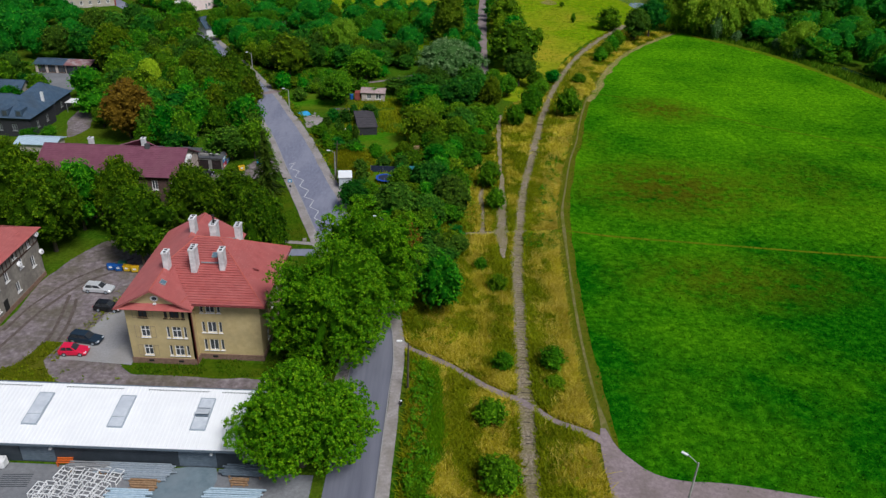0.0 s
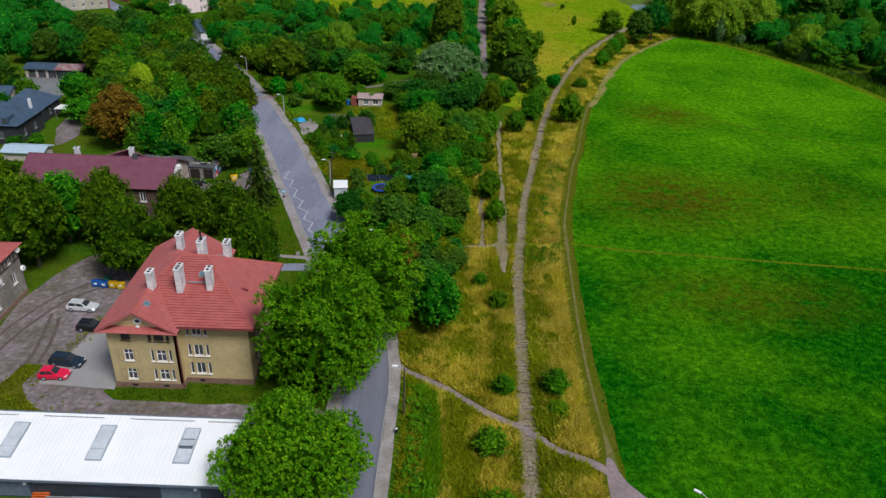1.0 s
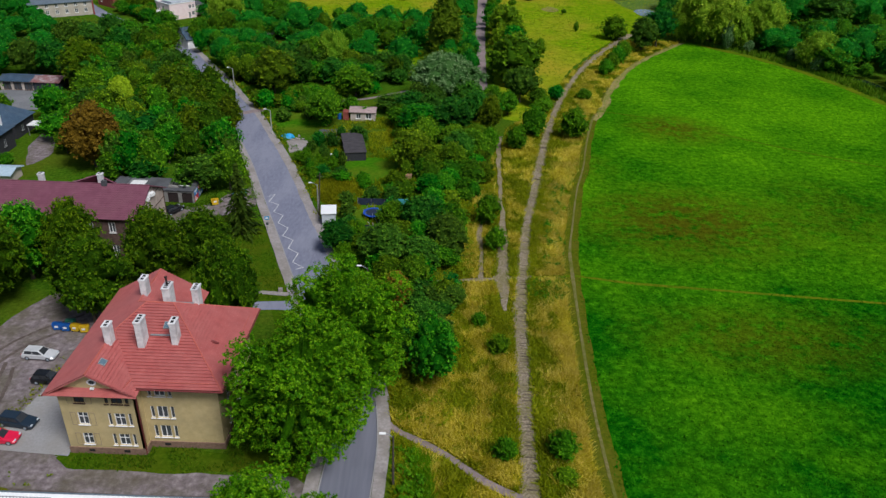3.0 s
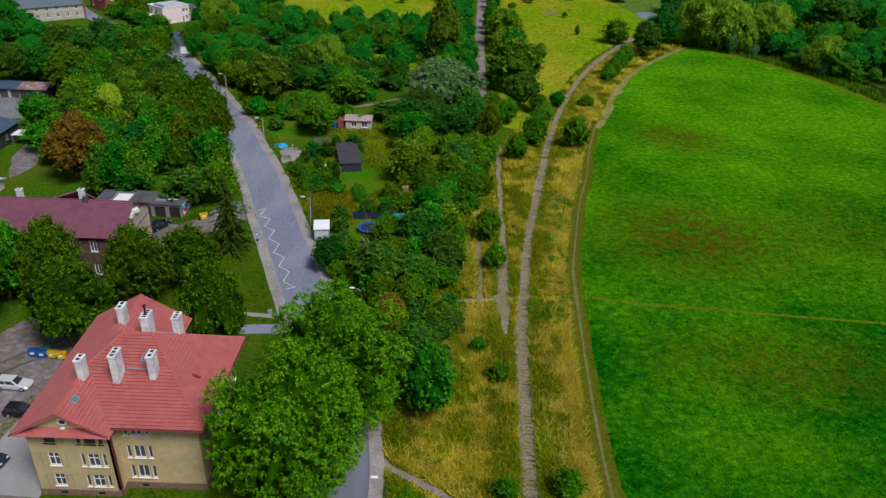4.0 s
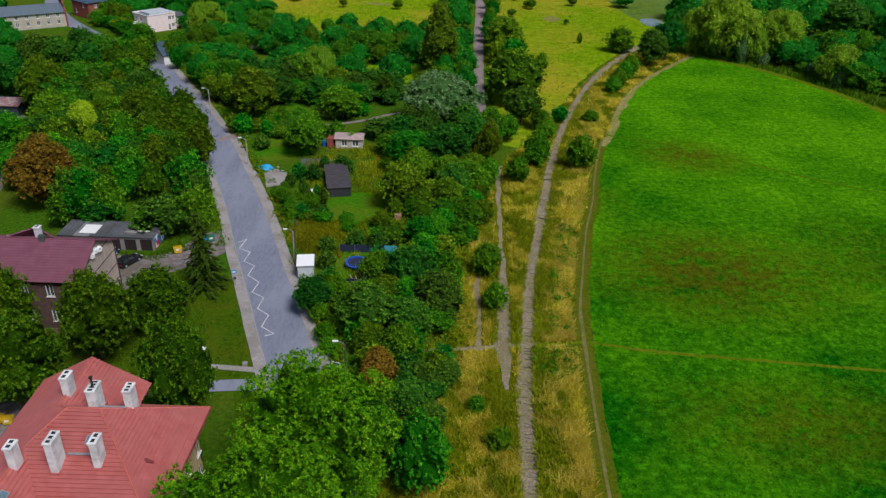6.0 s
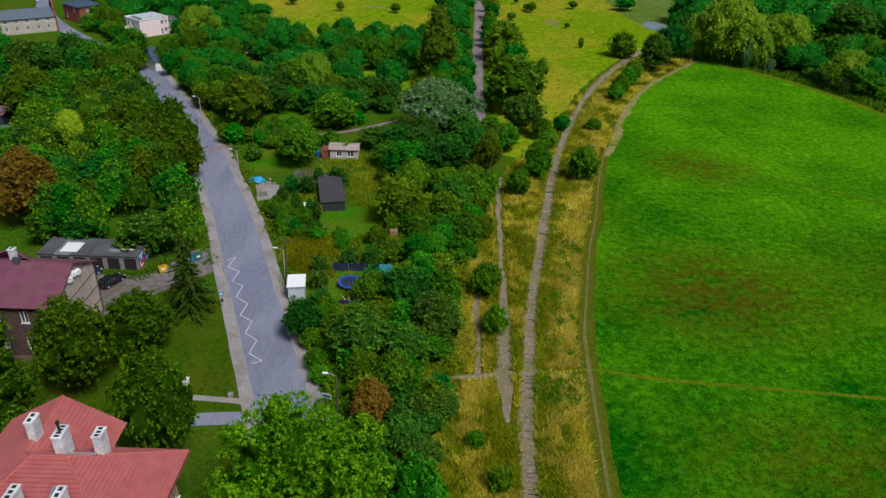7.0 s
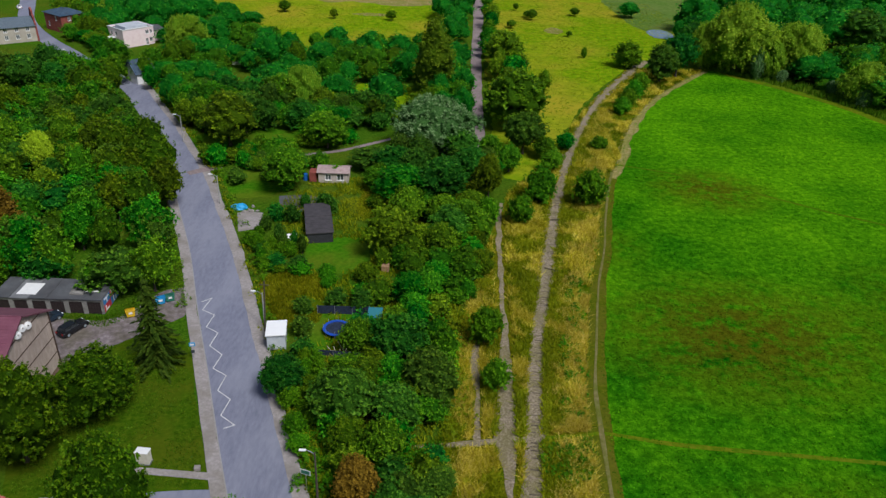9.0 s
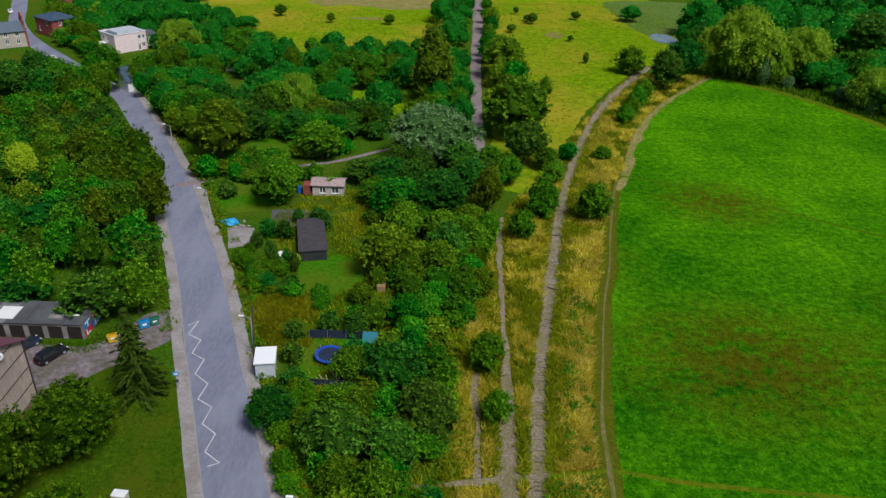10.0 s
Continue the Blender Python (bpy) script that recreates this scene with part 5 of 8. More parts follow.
wood("dark_far", [(-70, 250), (-62, 232), (-50, 228), (-46, 240), (-60, 262)], 12, (2.6, 4.0), (6, 9), 0.9)
plant("olive_far", [(-42, 362, 2.0, 4.2), (-18.6, 362, 2.2, 4.4), (-64, 372, 3.0, 5)], "lone bush in the far meadow")
plant("willow", [(-33, 243, 4.6, 12.5), (-120, 330, 5, 11)])
# weeds that creep over the verges of the road and the yard
def along(line, d, n, r, h, wobble=0.35):
    q = offset_line(line, d)
    pick = v_rng.integers(0, len(q), n)
    return [(q[k, 0] + v_rng.normal(0, wobble), q[k, 1] + v_rng.normal(0, 0.8), v_rng.uniform(*r), v_rng.uniform(*h)) for k in pick]


right_side = ROAD[(ROAD[:, 1] > 92) & (ROAD[:, 1] < 262)]
thicket("roadside_weeds", along(right_side, right_side[:, 2] / 2 + 2.3, 190, (0.25, 0.6), (0.25, 0.7)), 0.15, 0.9, "weeds", 101, "low weeds along the edge of the gravel verge")
thicket("roadside_weeds", along(right_side, right_side[:, 2] / 2 + 3.1, 90, (0.4, 0.9), (0.5, 1.2)), 0.17, 0.9, "lush", 102, "taller green weeds behind the gravel verge")
left_side = ROAD[(ROAD[:, 1] > 150) & (ROAD[:, 1] < 262)]
thicket("roadside_weeds", along(left_side, -left_side[:, 2] / 2 - 2.3, 130, (0.3, 0.7), (0.4, 1.0)), 0.16, 0.9, "lush", 103, "green growth at the wood's edge by the road")
bay = spline([(-52.6, 76.6), (-50.4, 86), (-48.8, 93.4)], 0.5)
thicket("yard_weeds", along(bay, -0.5, 60, (0.2, 0.5), (0.12, 0.35), 0.5), 0.12, 0.9, "weeds", 104, "weeds along the edge of the parking bay")
thicket("yard_weeds", tufts([(-58, 70), (-42, 70), (-42, 75), (-56, 76)], 40, (0.2, 0.55), (0.1, 0.3)), 0.12, 0.9, "weeds", 105, "scattered weeds on the bare yard")
# shrubs round the small lawns
plant("dark", [(-16.8, 141.6, 1.7, 3.4), (-9.2, 141.2, 1.6, 2.8), (-15.6, 135.4, 2.0, 3.6), (-8.6, 148.8, 2.0, 3.6), (-12.6, 149.6, 1.8, 3.0), (-17.8, 147.2, 1.6, 3.0)])
plant("lime", [(-21.4, 168.4, 1.1, 2.2)], "pale yellow-green garden shrub")
plant("olive", [(-8.8, 157, 2.0, 3.6)], "yellowish olive garden shrub")
plant("dark", [(-24.5, 160.8, 1.8, 2.8), (-20.4, 160.0, 2.0, 2.8), (-27.6, 164.6, 1.6, 2.8), (-23.6, 184.6, 1.3, 3.0), (-18.4, 182.6, 1.5, 3.4), (-28.2, 178.6, 1.8, 3.6), (-29.2, 174.4, 1.4, 3.0)], "dark green shrub in the allotment")
plant("dark", [(-24.2, 166.5, 1.0, 4.2), (-22.6, 167.8, 0.9, 3.8), (-21.0, 166.0, 1.0, 4.0), (-25.6, 169.0, 1.1, 4.4)], "slim dark green conifer shrub")

# ---- houses ----


def wall_panel(name, parent, m, length, height, openings, mat, thick=0.35, label=""):
    """A wall along local x, its face at local y = 0 and its body behind; openings: x0, x1, z0, z1, cut right through."""
    xs = sorted({0.0, length, *[o[0] for o in openings], *[o[1] for o in openings]})
    zs = sorted({0.0, height, *[o[2] for o in openings], *[o[3] for o in openings]})
    bm = bmesh.new()
    gone = set()
    for i in range(len(xs) - 1):
        for j in range(len(zs) - 1):
            cx, cz = (xs[i] + xs[i + 1]) / 2, (zs[j] + zs[j + 1]) / 2
            if any(o[0] < cx < o[1] and o[2] < cz < o[3] for o in openings):
                gone.add((i, j))
    lattice(bm, xs, zs, 0.0, thick, gone)
    bm.transform(m)
    return part(name, bm, mat, parent, label)


def lattice(bm, xs, zs, y0, y1, open_cells):
    """A plate cut by lines xs and zs, with the cells in open_cells left open, as one connected mesh."""
    vid = {}

    def vert(i, j, y):
        key = (i, j, y)
        if key not in vid:
            vid[key] = bm.verts.new((xs[i], y, zs[j]))
        return vid[key]
    n, m = len(xs) - 1, len(zs) - 1
    full = lambda i, j: 0 <= i < n and 0 <= j < m and (i, j) not in open_cells
    for i in range(n):
        for j in range(m):
            if not full(i, j):
                continue
            c = [(i, j), (i + 1, j), (i + 1, j + 1), (i, j + 1)]
            bm.faces.new([vert(*q, y0) for q in c])
            bm.faces.new([vert(*q, y1) for q in c[::-1]])
            for k, (di, dj) in enumerate(((0, -1), (1, 0), (0, 1), (-1, 0))):
                if not full(i + di, j + dj):
                    p, q = c[k], c[(k + 1) % 4]
                    bm.faces.new((vert(*q, y0), vert(*p, y0), vert(*p, y1), vert(*q, y1)))
    return bm


def window_unit(parent, m, w, h, bars=1, mat="white", bar=0.09, sill=True, cross=False):
    """A window in an opening: frame, pane and sill, set back from the wall's face."""
    bm = bmesh.new()
    xs, zs = [0, bar], [0, bar]
    for k in range(bars):
        c = w * (k + 1) / (bars + 1)
        xs += [c - bar * 0.5, c + bar * 0.5]
    xs += [w - bar, w]
    if cross:
        zs += [h * 0.64 - bar * 0.4, h * 0.64 + bar * 0.4]
    zs += [h - bar, h]
    lattice(bm, xs, zs, 0.09, 0.18, {(i, j) for i in range(1, len(xs) - 2, 2) for j in range(1, len(zs) - 2, 2)})
    bm.transform(m)
    win = part("window", bm, mat, parent)
    bm = bmesh.new()
    box(bm, bar * 0.8, w - bar * 0.8, 0.13, 0.15, bar * 0.8, h - bar * 0.8)
    bm.transform(m)
    part("pane", bm, "glass", win)
    if sill:
        bm = bmesh.new()
        box(bm, -0.08, w + 0.08, -0.14, 0.12, -0.09, -0.01)
        bm.transform(m)
        part("sill", bm, mat, win)
    return win


def clip_poly(poly, up, s, keep_above):
    out = []
    for i, p in enumerate(poly):
        q = poly[(i + 1) % len(poly)]
        a0, b0 = p.dot(up) - s, q.dot(up) - s
        if (a0 >= 0) == keep_above:
            out.append(p)
        if (a0 >= 0) != (b0 >= 0):
            out.append(p.lerp(q, a0 / (a0 - b0)))
    return out


def roof_slope(name, parent, pts, mat, pitch=0.42, lift=0.12, thick=0.16, label=""):
    """One slope of a sheet roof: courses that each lap over the one below, and an underside."""
    poly = [Vector(p) for p in pts]
    nrm = Vector()
    for i in range(1, len(poly) - 1):
        nrm += (poly[i] - poly[0]).cross(poly[i + 1] - poly[0])
    nrm.normalize()
    if nrm.z < 0:
        poly.reverse()
        nrm = -nrm
    up = (Vector((0, 0, 1)) - nrm * nrm.z).normalized()
    lo, hi = min(p.dot(up) for p in poly), max(p.dot(up) for p in poly)
    bm = bmesh.new()
    n = max(1, int((hi - lo) / pitch))
    for k in range(n):
        s0, s1 = lo + (hi - lo) * k / n, lo + (hi - lo) * (k + 1) / n
        ring = clip_poly(clip_poly(poly, up, s0, True), up, s1, False)
        if len(ring) < 3:
            continue
        off = [p + nrm * lift * max(0.0, min(1.0, (s1 - p.dot(up)) / (s1 - s0))) for p in ring]
        bm.faces.new([bm.verts.new(p) for p in off])
        for i in range(len(ring)):
            j = (i + 1) % len(ring)
            if abs(ring[i].dot(up) - s0) < 1e-4 and abs(ring[j].dot(up) - s0) < 1e-4:
                bm.faces.new([bm.verts.new(p) for p in (ring[i], ring[j], off[j], off[i])])
    bmesh.ops.remove_doubles(bm, verts=bm.verts, dist=0.002)
    low = [bm.verts.new(p - nrm * thick) for p in poly]
    top = [bm.verts.new(p) for p in poly]
    bm.faces.new(low[::-1])
    for i in range(len(poly)):
        j = (i + 1) % len(poly)
        bm.faces.new((low[i], low[j], top[j], top[i]))
    bmesh.ops.remove_doubles(bm, verts=bm.verts, dist=0.002)
    return part(name, bm, mat, parent, label)


def ridge_cap(parent, p, q, mat, r=0.1):
    bm = bmesh.new()
    rod(bm, Vector(p) + Vector((0, 0, 0.03)), Vector(q) + Vector((0, 0, 0.03)), r, r, 6)
    return part("ridge_cap", bm, mat, parent)


def chimney(parent, x, y, z0, z1, w, d, flues=2, pipe=False, lean=0.0):
    bm = bmesh.new()
    box(bm, x - w / 2, x + w / 2, y - d / 2, y + d / 2, z0, z1 - 0.25, bevel=0.03)
    box(bm, x - w / 2 - 0.07, x + w / 2 + 0.07, y - d / 2 - 0.07, y + d / 2 + 0.07, z1 - 0.25, z1, bevel=0.03)
    c = part("chimney", bm, "chimney", parent, "stained whitewashed chimney stack")
    for k in range(flues):
        bm = bmesh.new()
        yy = y - d / 2 + d * (k + 0.5) / flues
        box(bm, x - w * 0.25, x + w * 0.25, yy - d / flues * 0.3, yy + d / flues * 0.3, z1, z1 + 0.02)
        part("flue", bm, "black", c)
    if pipe:
        bm = bmesh.new()
        rod(bm, (x, y, z1), (x, y, z1 + 1.0), 0.12)
        rod(bm, (x, y, z1 + 1.0), (x, y, z1 + 1.15), 0.2)
        part("stove_pipe", bm, "black", c)
    bm = bmesh.new()
    box(bm, x - w / 2 - 0.12, x + w / 2 + 0.12, y - d / 2 - 0.12, y + d / 2 + 0.12, z0 + 0.0, z0 + 0.22)
    part("flashing", bm, "roof_red", c)
    return c


def at_wall(x, y, z=0.0, turn=0.0):
    """Local x along the wall, local -y outward; turn 0 faces -y, 90 faces +x."""
    return pose(x, y, z, 0, 0, turn)


def red_house():
    h = thing("house", Matrix(), "three-storey tan rendered house with a red metal roof", "house")
    # front gabled wing
    op = []
    for z0, z1 in ((1.35, 3.05), (4.35, 6.15), (7.55, 9.0)):
        op += [(1.75, 2.95, z0, z1), (5.2, 5.62, z0, z1), (5.95, 7.2, z0, z1), (7.5, 7.92, z0, z1)]
    wall_panel("wall", h, at_wall(-41.2, 77.9), 8.8, 9.5, op, "render_tan")
    for i, (x0, x1, z0, z1) in enumerate(op):
        narrow = x1 - x0 < 0.6
        dark = z0 > 7
        window_unit(h, at_wall(-41.2 + x0, 77.9, z0), x1 - x0, z1 - z0, 0 if narrow else 1, "timber_dark" if dark else "white", 0.07 if narrow else 0.1, True, cross=not narrow)
    for z0, z1 in ((1.35, 3.05), (4.35, 6.15), (7.55, 9.0)):
        for x0 in (0.95, 3.1):
            bm = bmesh.new()
            for a0, a1, b0, b1 in ((x0, x0 + 0.06, z0 - 0.1, z1), (x0 + 0.59, x0 + 0.65, z0 - 0.1, z1), (x0 + 0.06, x0 + 0.59, z1 - 0.06, z1), (x0 + 0.06, x0 + 0.59, z0 - 0.1, z0 - 0.04)):
                box(bm, -41.2 + a0, -41.2 + a1, 77.86, 77.898, b0, b1)
            part("window_surround", bm, "render_shade", h, "moulded render panel beside the window")
    # main front, set back
    op2 = []
    for z0, z1 in ((1.5, 3.3), (4.45, 6.2), (7.7, 9.2)):
        op2 += [(0.75, 1.2, z0, z1), (1.5, 2.75, z0, z1), (3.05, 3.5, z0, z1)]
    wall_panel("wall", h, at_wall(-32.4, 79.3), 8.8, 9.9, op2, "render_tan")
    for x0, x1, z0, z1 in op2:
        narrow = x1 - x0 < 0.6
        window_unit(h, at_wall(-32.4 + x0, 79.3, z0), x1 - x0, z1 - z0, 0 if narrow else 1, "white", 0.07 if narrow else 0.1)
    # other walls
    wall_panel("wall", h, at_wall(-32.4, 77.9, 0, 90), 1.4, 9.5, [], "render_tan")
    op3 = [(2.5 + k * 3.4, 3.7 + k * 3.4, z, z + 1.6) for k in range(4) for z in (1.5, 4.5, 7.6)]
    wall_panel("wall", h, at_wall(-23.6, 79.66, 0, 90), 14.0, 9.9, op3, "render_tan")
    for x0, x1, z0, z1 in op3:
        window_unit(h, at_wall(-23.6, 79.66 + x0, z0, 90), x1 - x0, z1 - z0, 1)
    op4 = [(2.5 + k * 4.4, 3.7 + k * 4.4, z, z + 1.6) for k in range(4) for z in (1.5, 4.5, 7.3)]
    wall_panel("wall", h, at_wall(-41.2, 97.8, 0, -90), 19.5, 9.4, op4, "render_tan")
    for x0, x1, z0, z1 in op4:
        window_unit(h, at_wall(-41.2, 97.8 - x0, z0, -90), x1 - x0, z1 - z0, 1)
    wall_panel("wall", h, at_wall(-31.0, 97.8, 0, 180), 10.2, 9.4, [], "render_tan")
    wall_panel("wall", h, at_wall(-23.6, 93.66, 0, 180), 7.4, 9.8, [], "render_tan")
    wall_panel("wall", h, at_wall(-31.0, 93.66, 0, 90), 4.1, 9.4, [], "render_tan")
    # plinth with cellar lights
    bm = bmesh.new()
    prism(bm, [(-41.32, 77.78), (-32.28, 77.78), (-32.28, 79.18), (-23.48, 79.18), (-23.48, 93.8), (-41.32, 93.8)], -0.1, 0.85)
    pl = part("plinth", bm, "plinth", h, "brown stone plinth")
    for x, y in ((-38.7, 77.77), (-34.6, 77.77), (-30.3, 79.17)):
        bm = bmesh.new()
        box(bm, x - 0.35, x + 0.35, y - 0.01, y + 0.02, 0.3, 0.65)
        part("cellar_window", bm, "black", pl)
    # gable with its eyebrow skirt
    bm = bmesh.new()
    vs = [bm.verts.new(p) for p in ((-40.9, 77.7, 9.55), (-32.7, 77.7, 9.55), (-36.8, 77.7, 12.05))]
    bm.faces.new(vs)
    back = [bm.verts.new(v.co + Vector((0, 0.3, 0))) for v in vs]
    bm.faces.new(back[::-1])
    for i in range(3):
        bm.faces.new((vs[i], back[i], back[(i + 1) % 3], vs[(i + 1) % 3]))
    gb = part("gable", bm, "render_tan", h)
    bm = bmesh.new()
    bmesh.ops.create_circle(bm, cap_ends=True, segments=20, radius=0.55, matrix=pose(-36.8, 77.66, 10.75, 90) @ Matrix.Diagonal((1, 0.8, 1, 1)))
    ov = part("oval_window", bm, "white", gb)
    bm = bmesh.new()
    bmesh.ops.create_circle(bm, cap_ends=True, segments=20, radius=0.33, matrix=pose(-36.8, 77.64, 10.75, 90) @ Matrix.Diagonal((1, 0.8, 1, 1)))
    part("pane", bm, "glass", ov)
    roof_slope("gable_skirt", h, [(-42.0, 76.75, 9.42), (-31.7, 76.75, 9.42), (-32.2, 77.72, 9.95), (-41.4, 77.72, 9.95)], "roof_red", 0.5, 0.03, 0.1)
    # roof
    gl, gr, gp = (-42.0, 76.8, 9.5), (-31.8, 76.8, 9.5), (-36.9, 76.8, 12.458)
    vt, rl, rr = (-36.9, 85.18, 12.458), (-34.35, 89.2, 13.94), (-31.1, 89.2, 13.94)
    fr, br = (-22.6, 78.0, 9.8), (-22.2, 94.6, 9.8)
    rt, ap, v2, bl = (-36.0, 90.45, 12.98), (-36.0, 98.6, 12.98), (-30.5, 94.6, 9.8), (-42.0, 98.6, 9.5)
    vb, brr = (-32.3, 78.0, 9.8), (-30.0, 98.6, 9.5)
    roof_slope("roof_slope", h, [gl, gp, vt, rl, rt, ap, bl], "roof_red")
    roof_slope("roof_slope", h, [gp, gr, (-31.8, 78.0, 9.5), vb, vt], "roof_red")
    roof_slope("roof_slope", h, [vb, fr, rr, rl, vt], "roof_red")
    roof_slope("roof_slope", h, [fr, br, rr], "roof_red")
    roof_slope("roof_slope", h, [rr, br, v2, rt, rl], "roof_red")
    roof_slope("roof_slope", h, [rt, v2, (-30.0, 94.9, 9.5), brr, ap], "roof_red")
    for p, q in ((gp, vt), (vt, rl), (rl, rr), (rr, fr), (rr, br), (rl, rt), (rt, ap)):
        ridge_cap(h, p, q, "roof_ridge")
    # gutters and downpipe
    for p, q in (((-32.3, 77.9, 9.72), (-22.5, 77.9, 9.72)), ((-22.5, 77.9, 9.72), (-22.1, 94.7, 9.72)), ((-42.1, 76.7, 9.42), (-42.1, 98.7, 9.42))):
        bm = bmesh.new()
        rod(bm, p, q, 0.09)
        part("gutter", bm, "roof_dark", h)
    bm = bmesh.new()
    rod(bm, (-32.3, 77.75, 0.2), (-32.3, 77.75, 9.4), 0.06)
    part("downpipe", bm, "roof_dark", h)
    # snow guards
    for p, q in (((-30.8, 78.75, 10.2), (-24.2, 78.75, 10.2)), ((-23.3, 80.2, 10.22), (-22.95, 92.6, 10.22)), ((-33.2, 77.4, 10.45), (-32.75, 80.3, 10.2))):
        bm = bmesh.new()
        rod(bm, p, q, 0.05, sides=6)
        part("snow_guard", bm, "roof_ridge", h)
    # chimneys
    chimney(h, -36.6, 83.1, 12.0, 14.9, 0.75, 1.2, 2)
    chimney(h, -33.0, 83.6, 11.6, 15.4, 0.75, 1.7, 3)
    chimney(h, -29.3, 84.1, 11.7, 15.0, 0.7, 1.4, 2)
    chimney(h, -35.9, 92.8, 12.5, 15.2, 0.75, 1.4, 2)
    chimney(h, -32.2, 90.8, 12.4, 15.5, 0.9, 1.7, 4, True)
    chimney(h, -28.9, 91.3, 11.9, 15.1, 0.8, 1.4, 3)
    # roof lights, walkways, vent
    for x, y, z, tilt in ((-30.9, 86.0, 12.82, 20), (-36.1, 79.6, 12.05, 0)):
        bm = bmesh.new()
        mm = pose(x, y, z, tilt, 0 if tilt else 30, 0)
        box(bm, -0.4, 0.4, -0.5, 0.5, 0, 0.12, mm)
        rlgt = part("roof_light", bm, "grey_metal", h)
        bm = bmesh.new()
        box(bm, -0.3, 0.3, -0.4, 0.4, 0.12, 0.13, mm)
        part("pane", bm, "glass_sky", rlgt)
    for x0, x1, y, z in ((-32.5, -29.7, 84.6, 12.4), (-31.6, -29.0, 90.3, 13.25)):
        bm = bmesh.new()
        box(bm, x0, x1, y - 0.14, y + 0.14, z, z + 0.05)
        for k in range(5):
            xx = x0 + (x1 - x0) * (k + 0.5) / 5
            box(bm, xx - 0.03, xx + 0.03, y - 0.03, y + 0.03, z - 0.3, z)
        part("roof_walkway", bm, "grey_metal", h, "narrow galvanised roof walkway")
    bm = bmesh.new()
    rod(bm, (-25.6, 85.2, 11.2), (-24.7, 85.0, 11.25), 0.28, 0.1, 8)
    part("roof_vent", bm, "roof_dark", h)
    # downhill wall lamp on the gable
    bm = bmesh.new()
    box(bm, -36.95, -36.55, 77.3, 77.6, 9.98, 10.15)
    part("wall_lamp", bm, "white", h)
    return h


M["timber_dark"] = surface("dark_brown_paint", ((0.05, 0.028, 0.02), (0.07, 0.04, 0.028), (0.09, 0.055, 0.04)))
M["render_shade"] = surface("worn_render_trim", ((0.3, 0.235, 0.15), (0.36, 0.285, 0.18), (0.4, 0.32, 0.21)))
M["roof_ridge"] = surface("red_ridge_sheet", ((0.42, 0.1, 0.075), (0.48, 0.12, 0.09), (0.54, 0.15, 0.12)), rough=0.4, spec=0.5)
M["roof_dark"] = surface("dark_red_sheet", ((0.14, 0.03, 0.03), (0.18, 0.04, 0.04), (0.22, 0.05, 0.05)), rough=0.45)
M["glass_sky"] = surface("roof_light_glass", ((0.1, 0.16, 0.2), (0.12, 0.19, 0.24), (0.15, 0.22, 0.27)), rough=0.15, spec=0.7)
M["slate"] = surface("slate_blue_roofing", ((0.04, 0.072, 0.115), (0.055, 0.095, 0.15), (0.08, 0.125, 0.185)), ((0.06, 0.075, 0.09), 0.4), 0.8, 0.3, rough=0.6)
M["pink"] = surface("pale_pink_render", ((0.8, 0.62, 0.63), (0.86, 0.7, 0.71), (0.9, 0.75, 0.75)), fine_scale=1.0)
M["cream_render"] = surface("dirty_cream_render", ((0.42, 0.37, 0.31), (0.5, 0.45, 0.38), (0.58, 0.53, 0.46)), ((0.36, 0.31, 0.26), 0.5), 1.2, 0.3)
M["roof_rust"] = surface("rusty_patched_sheet", ((0.16, 0.06, 0.06), (0.3, 0.2, 0.2), (0.45, 0.45, 0.48)), ((0.22, 0.05, 0.05), 0.6), 0.9, 0.5)
M["red_brick"] = surface("red_brick_wall", ((0.2, 0.05, 0.04), (0.27, 0.07, 0.055), (0.33, 0.1, 0.08)), fine_scale=1.2)
M["grey_render"] = surface("dirty_grey_render", ((0.22, 0.2, 0.17), (0.31, 0.285, 0.245), (0.4, 0.37, 0.32)), ((0.16, 0.145, 0.13), 0.6), 1.5, 0.3)
M["felt"] = surface("roofing_felt", ((0.075, 0.08, 0.09), (0.1, 0.105, 0.115), (0.14, 0.145, 0.155)), ((0.055, 0.055, 0.06), 0.6), 1.2, 0.3)
M["dark_wall"] = surface("dark_slate_cladding", ((0.025, 0.026, 0.03), (0.035, 0.036, 0.042), (0.05, 0.05, 0.058)))
red_house()


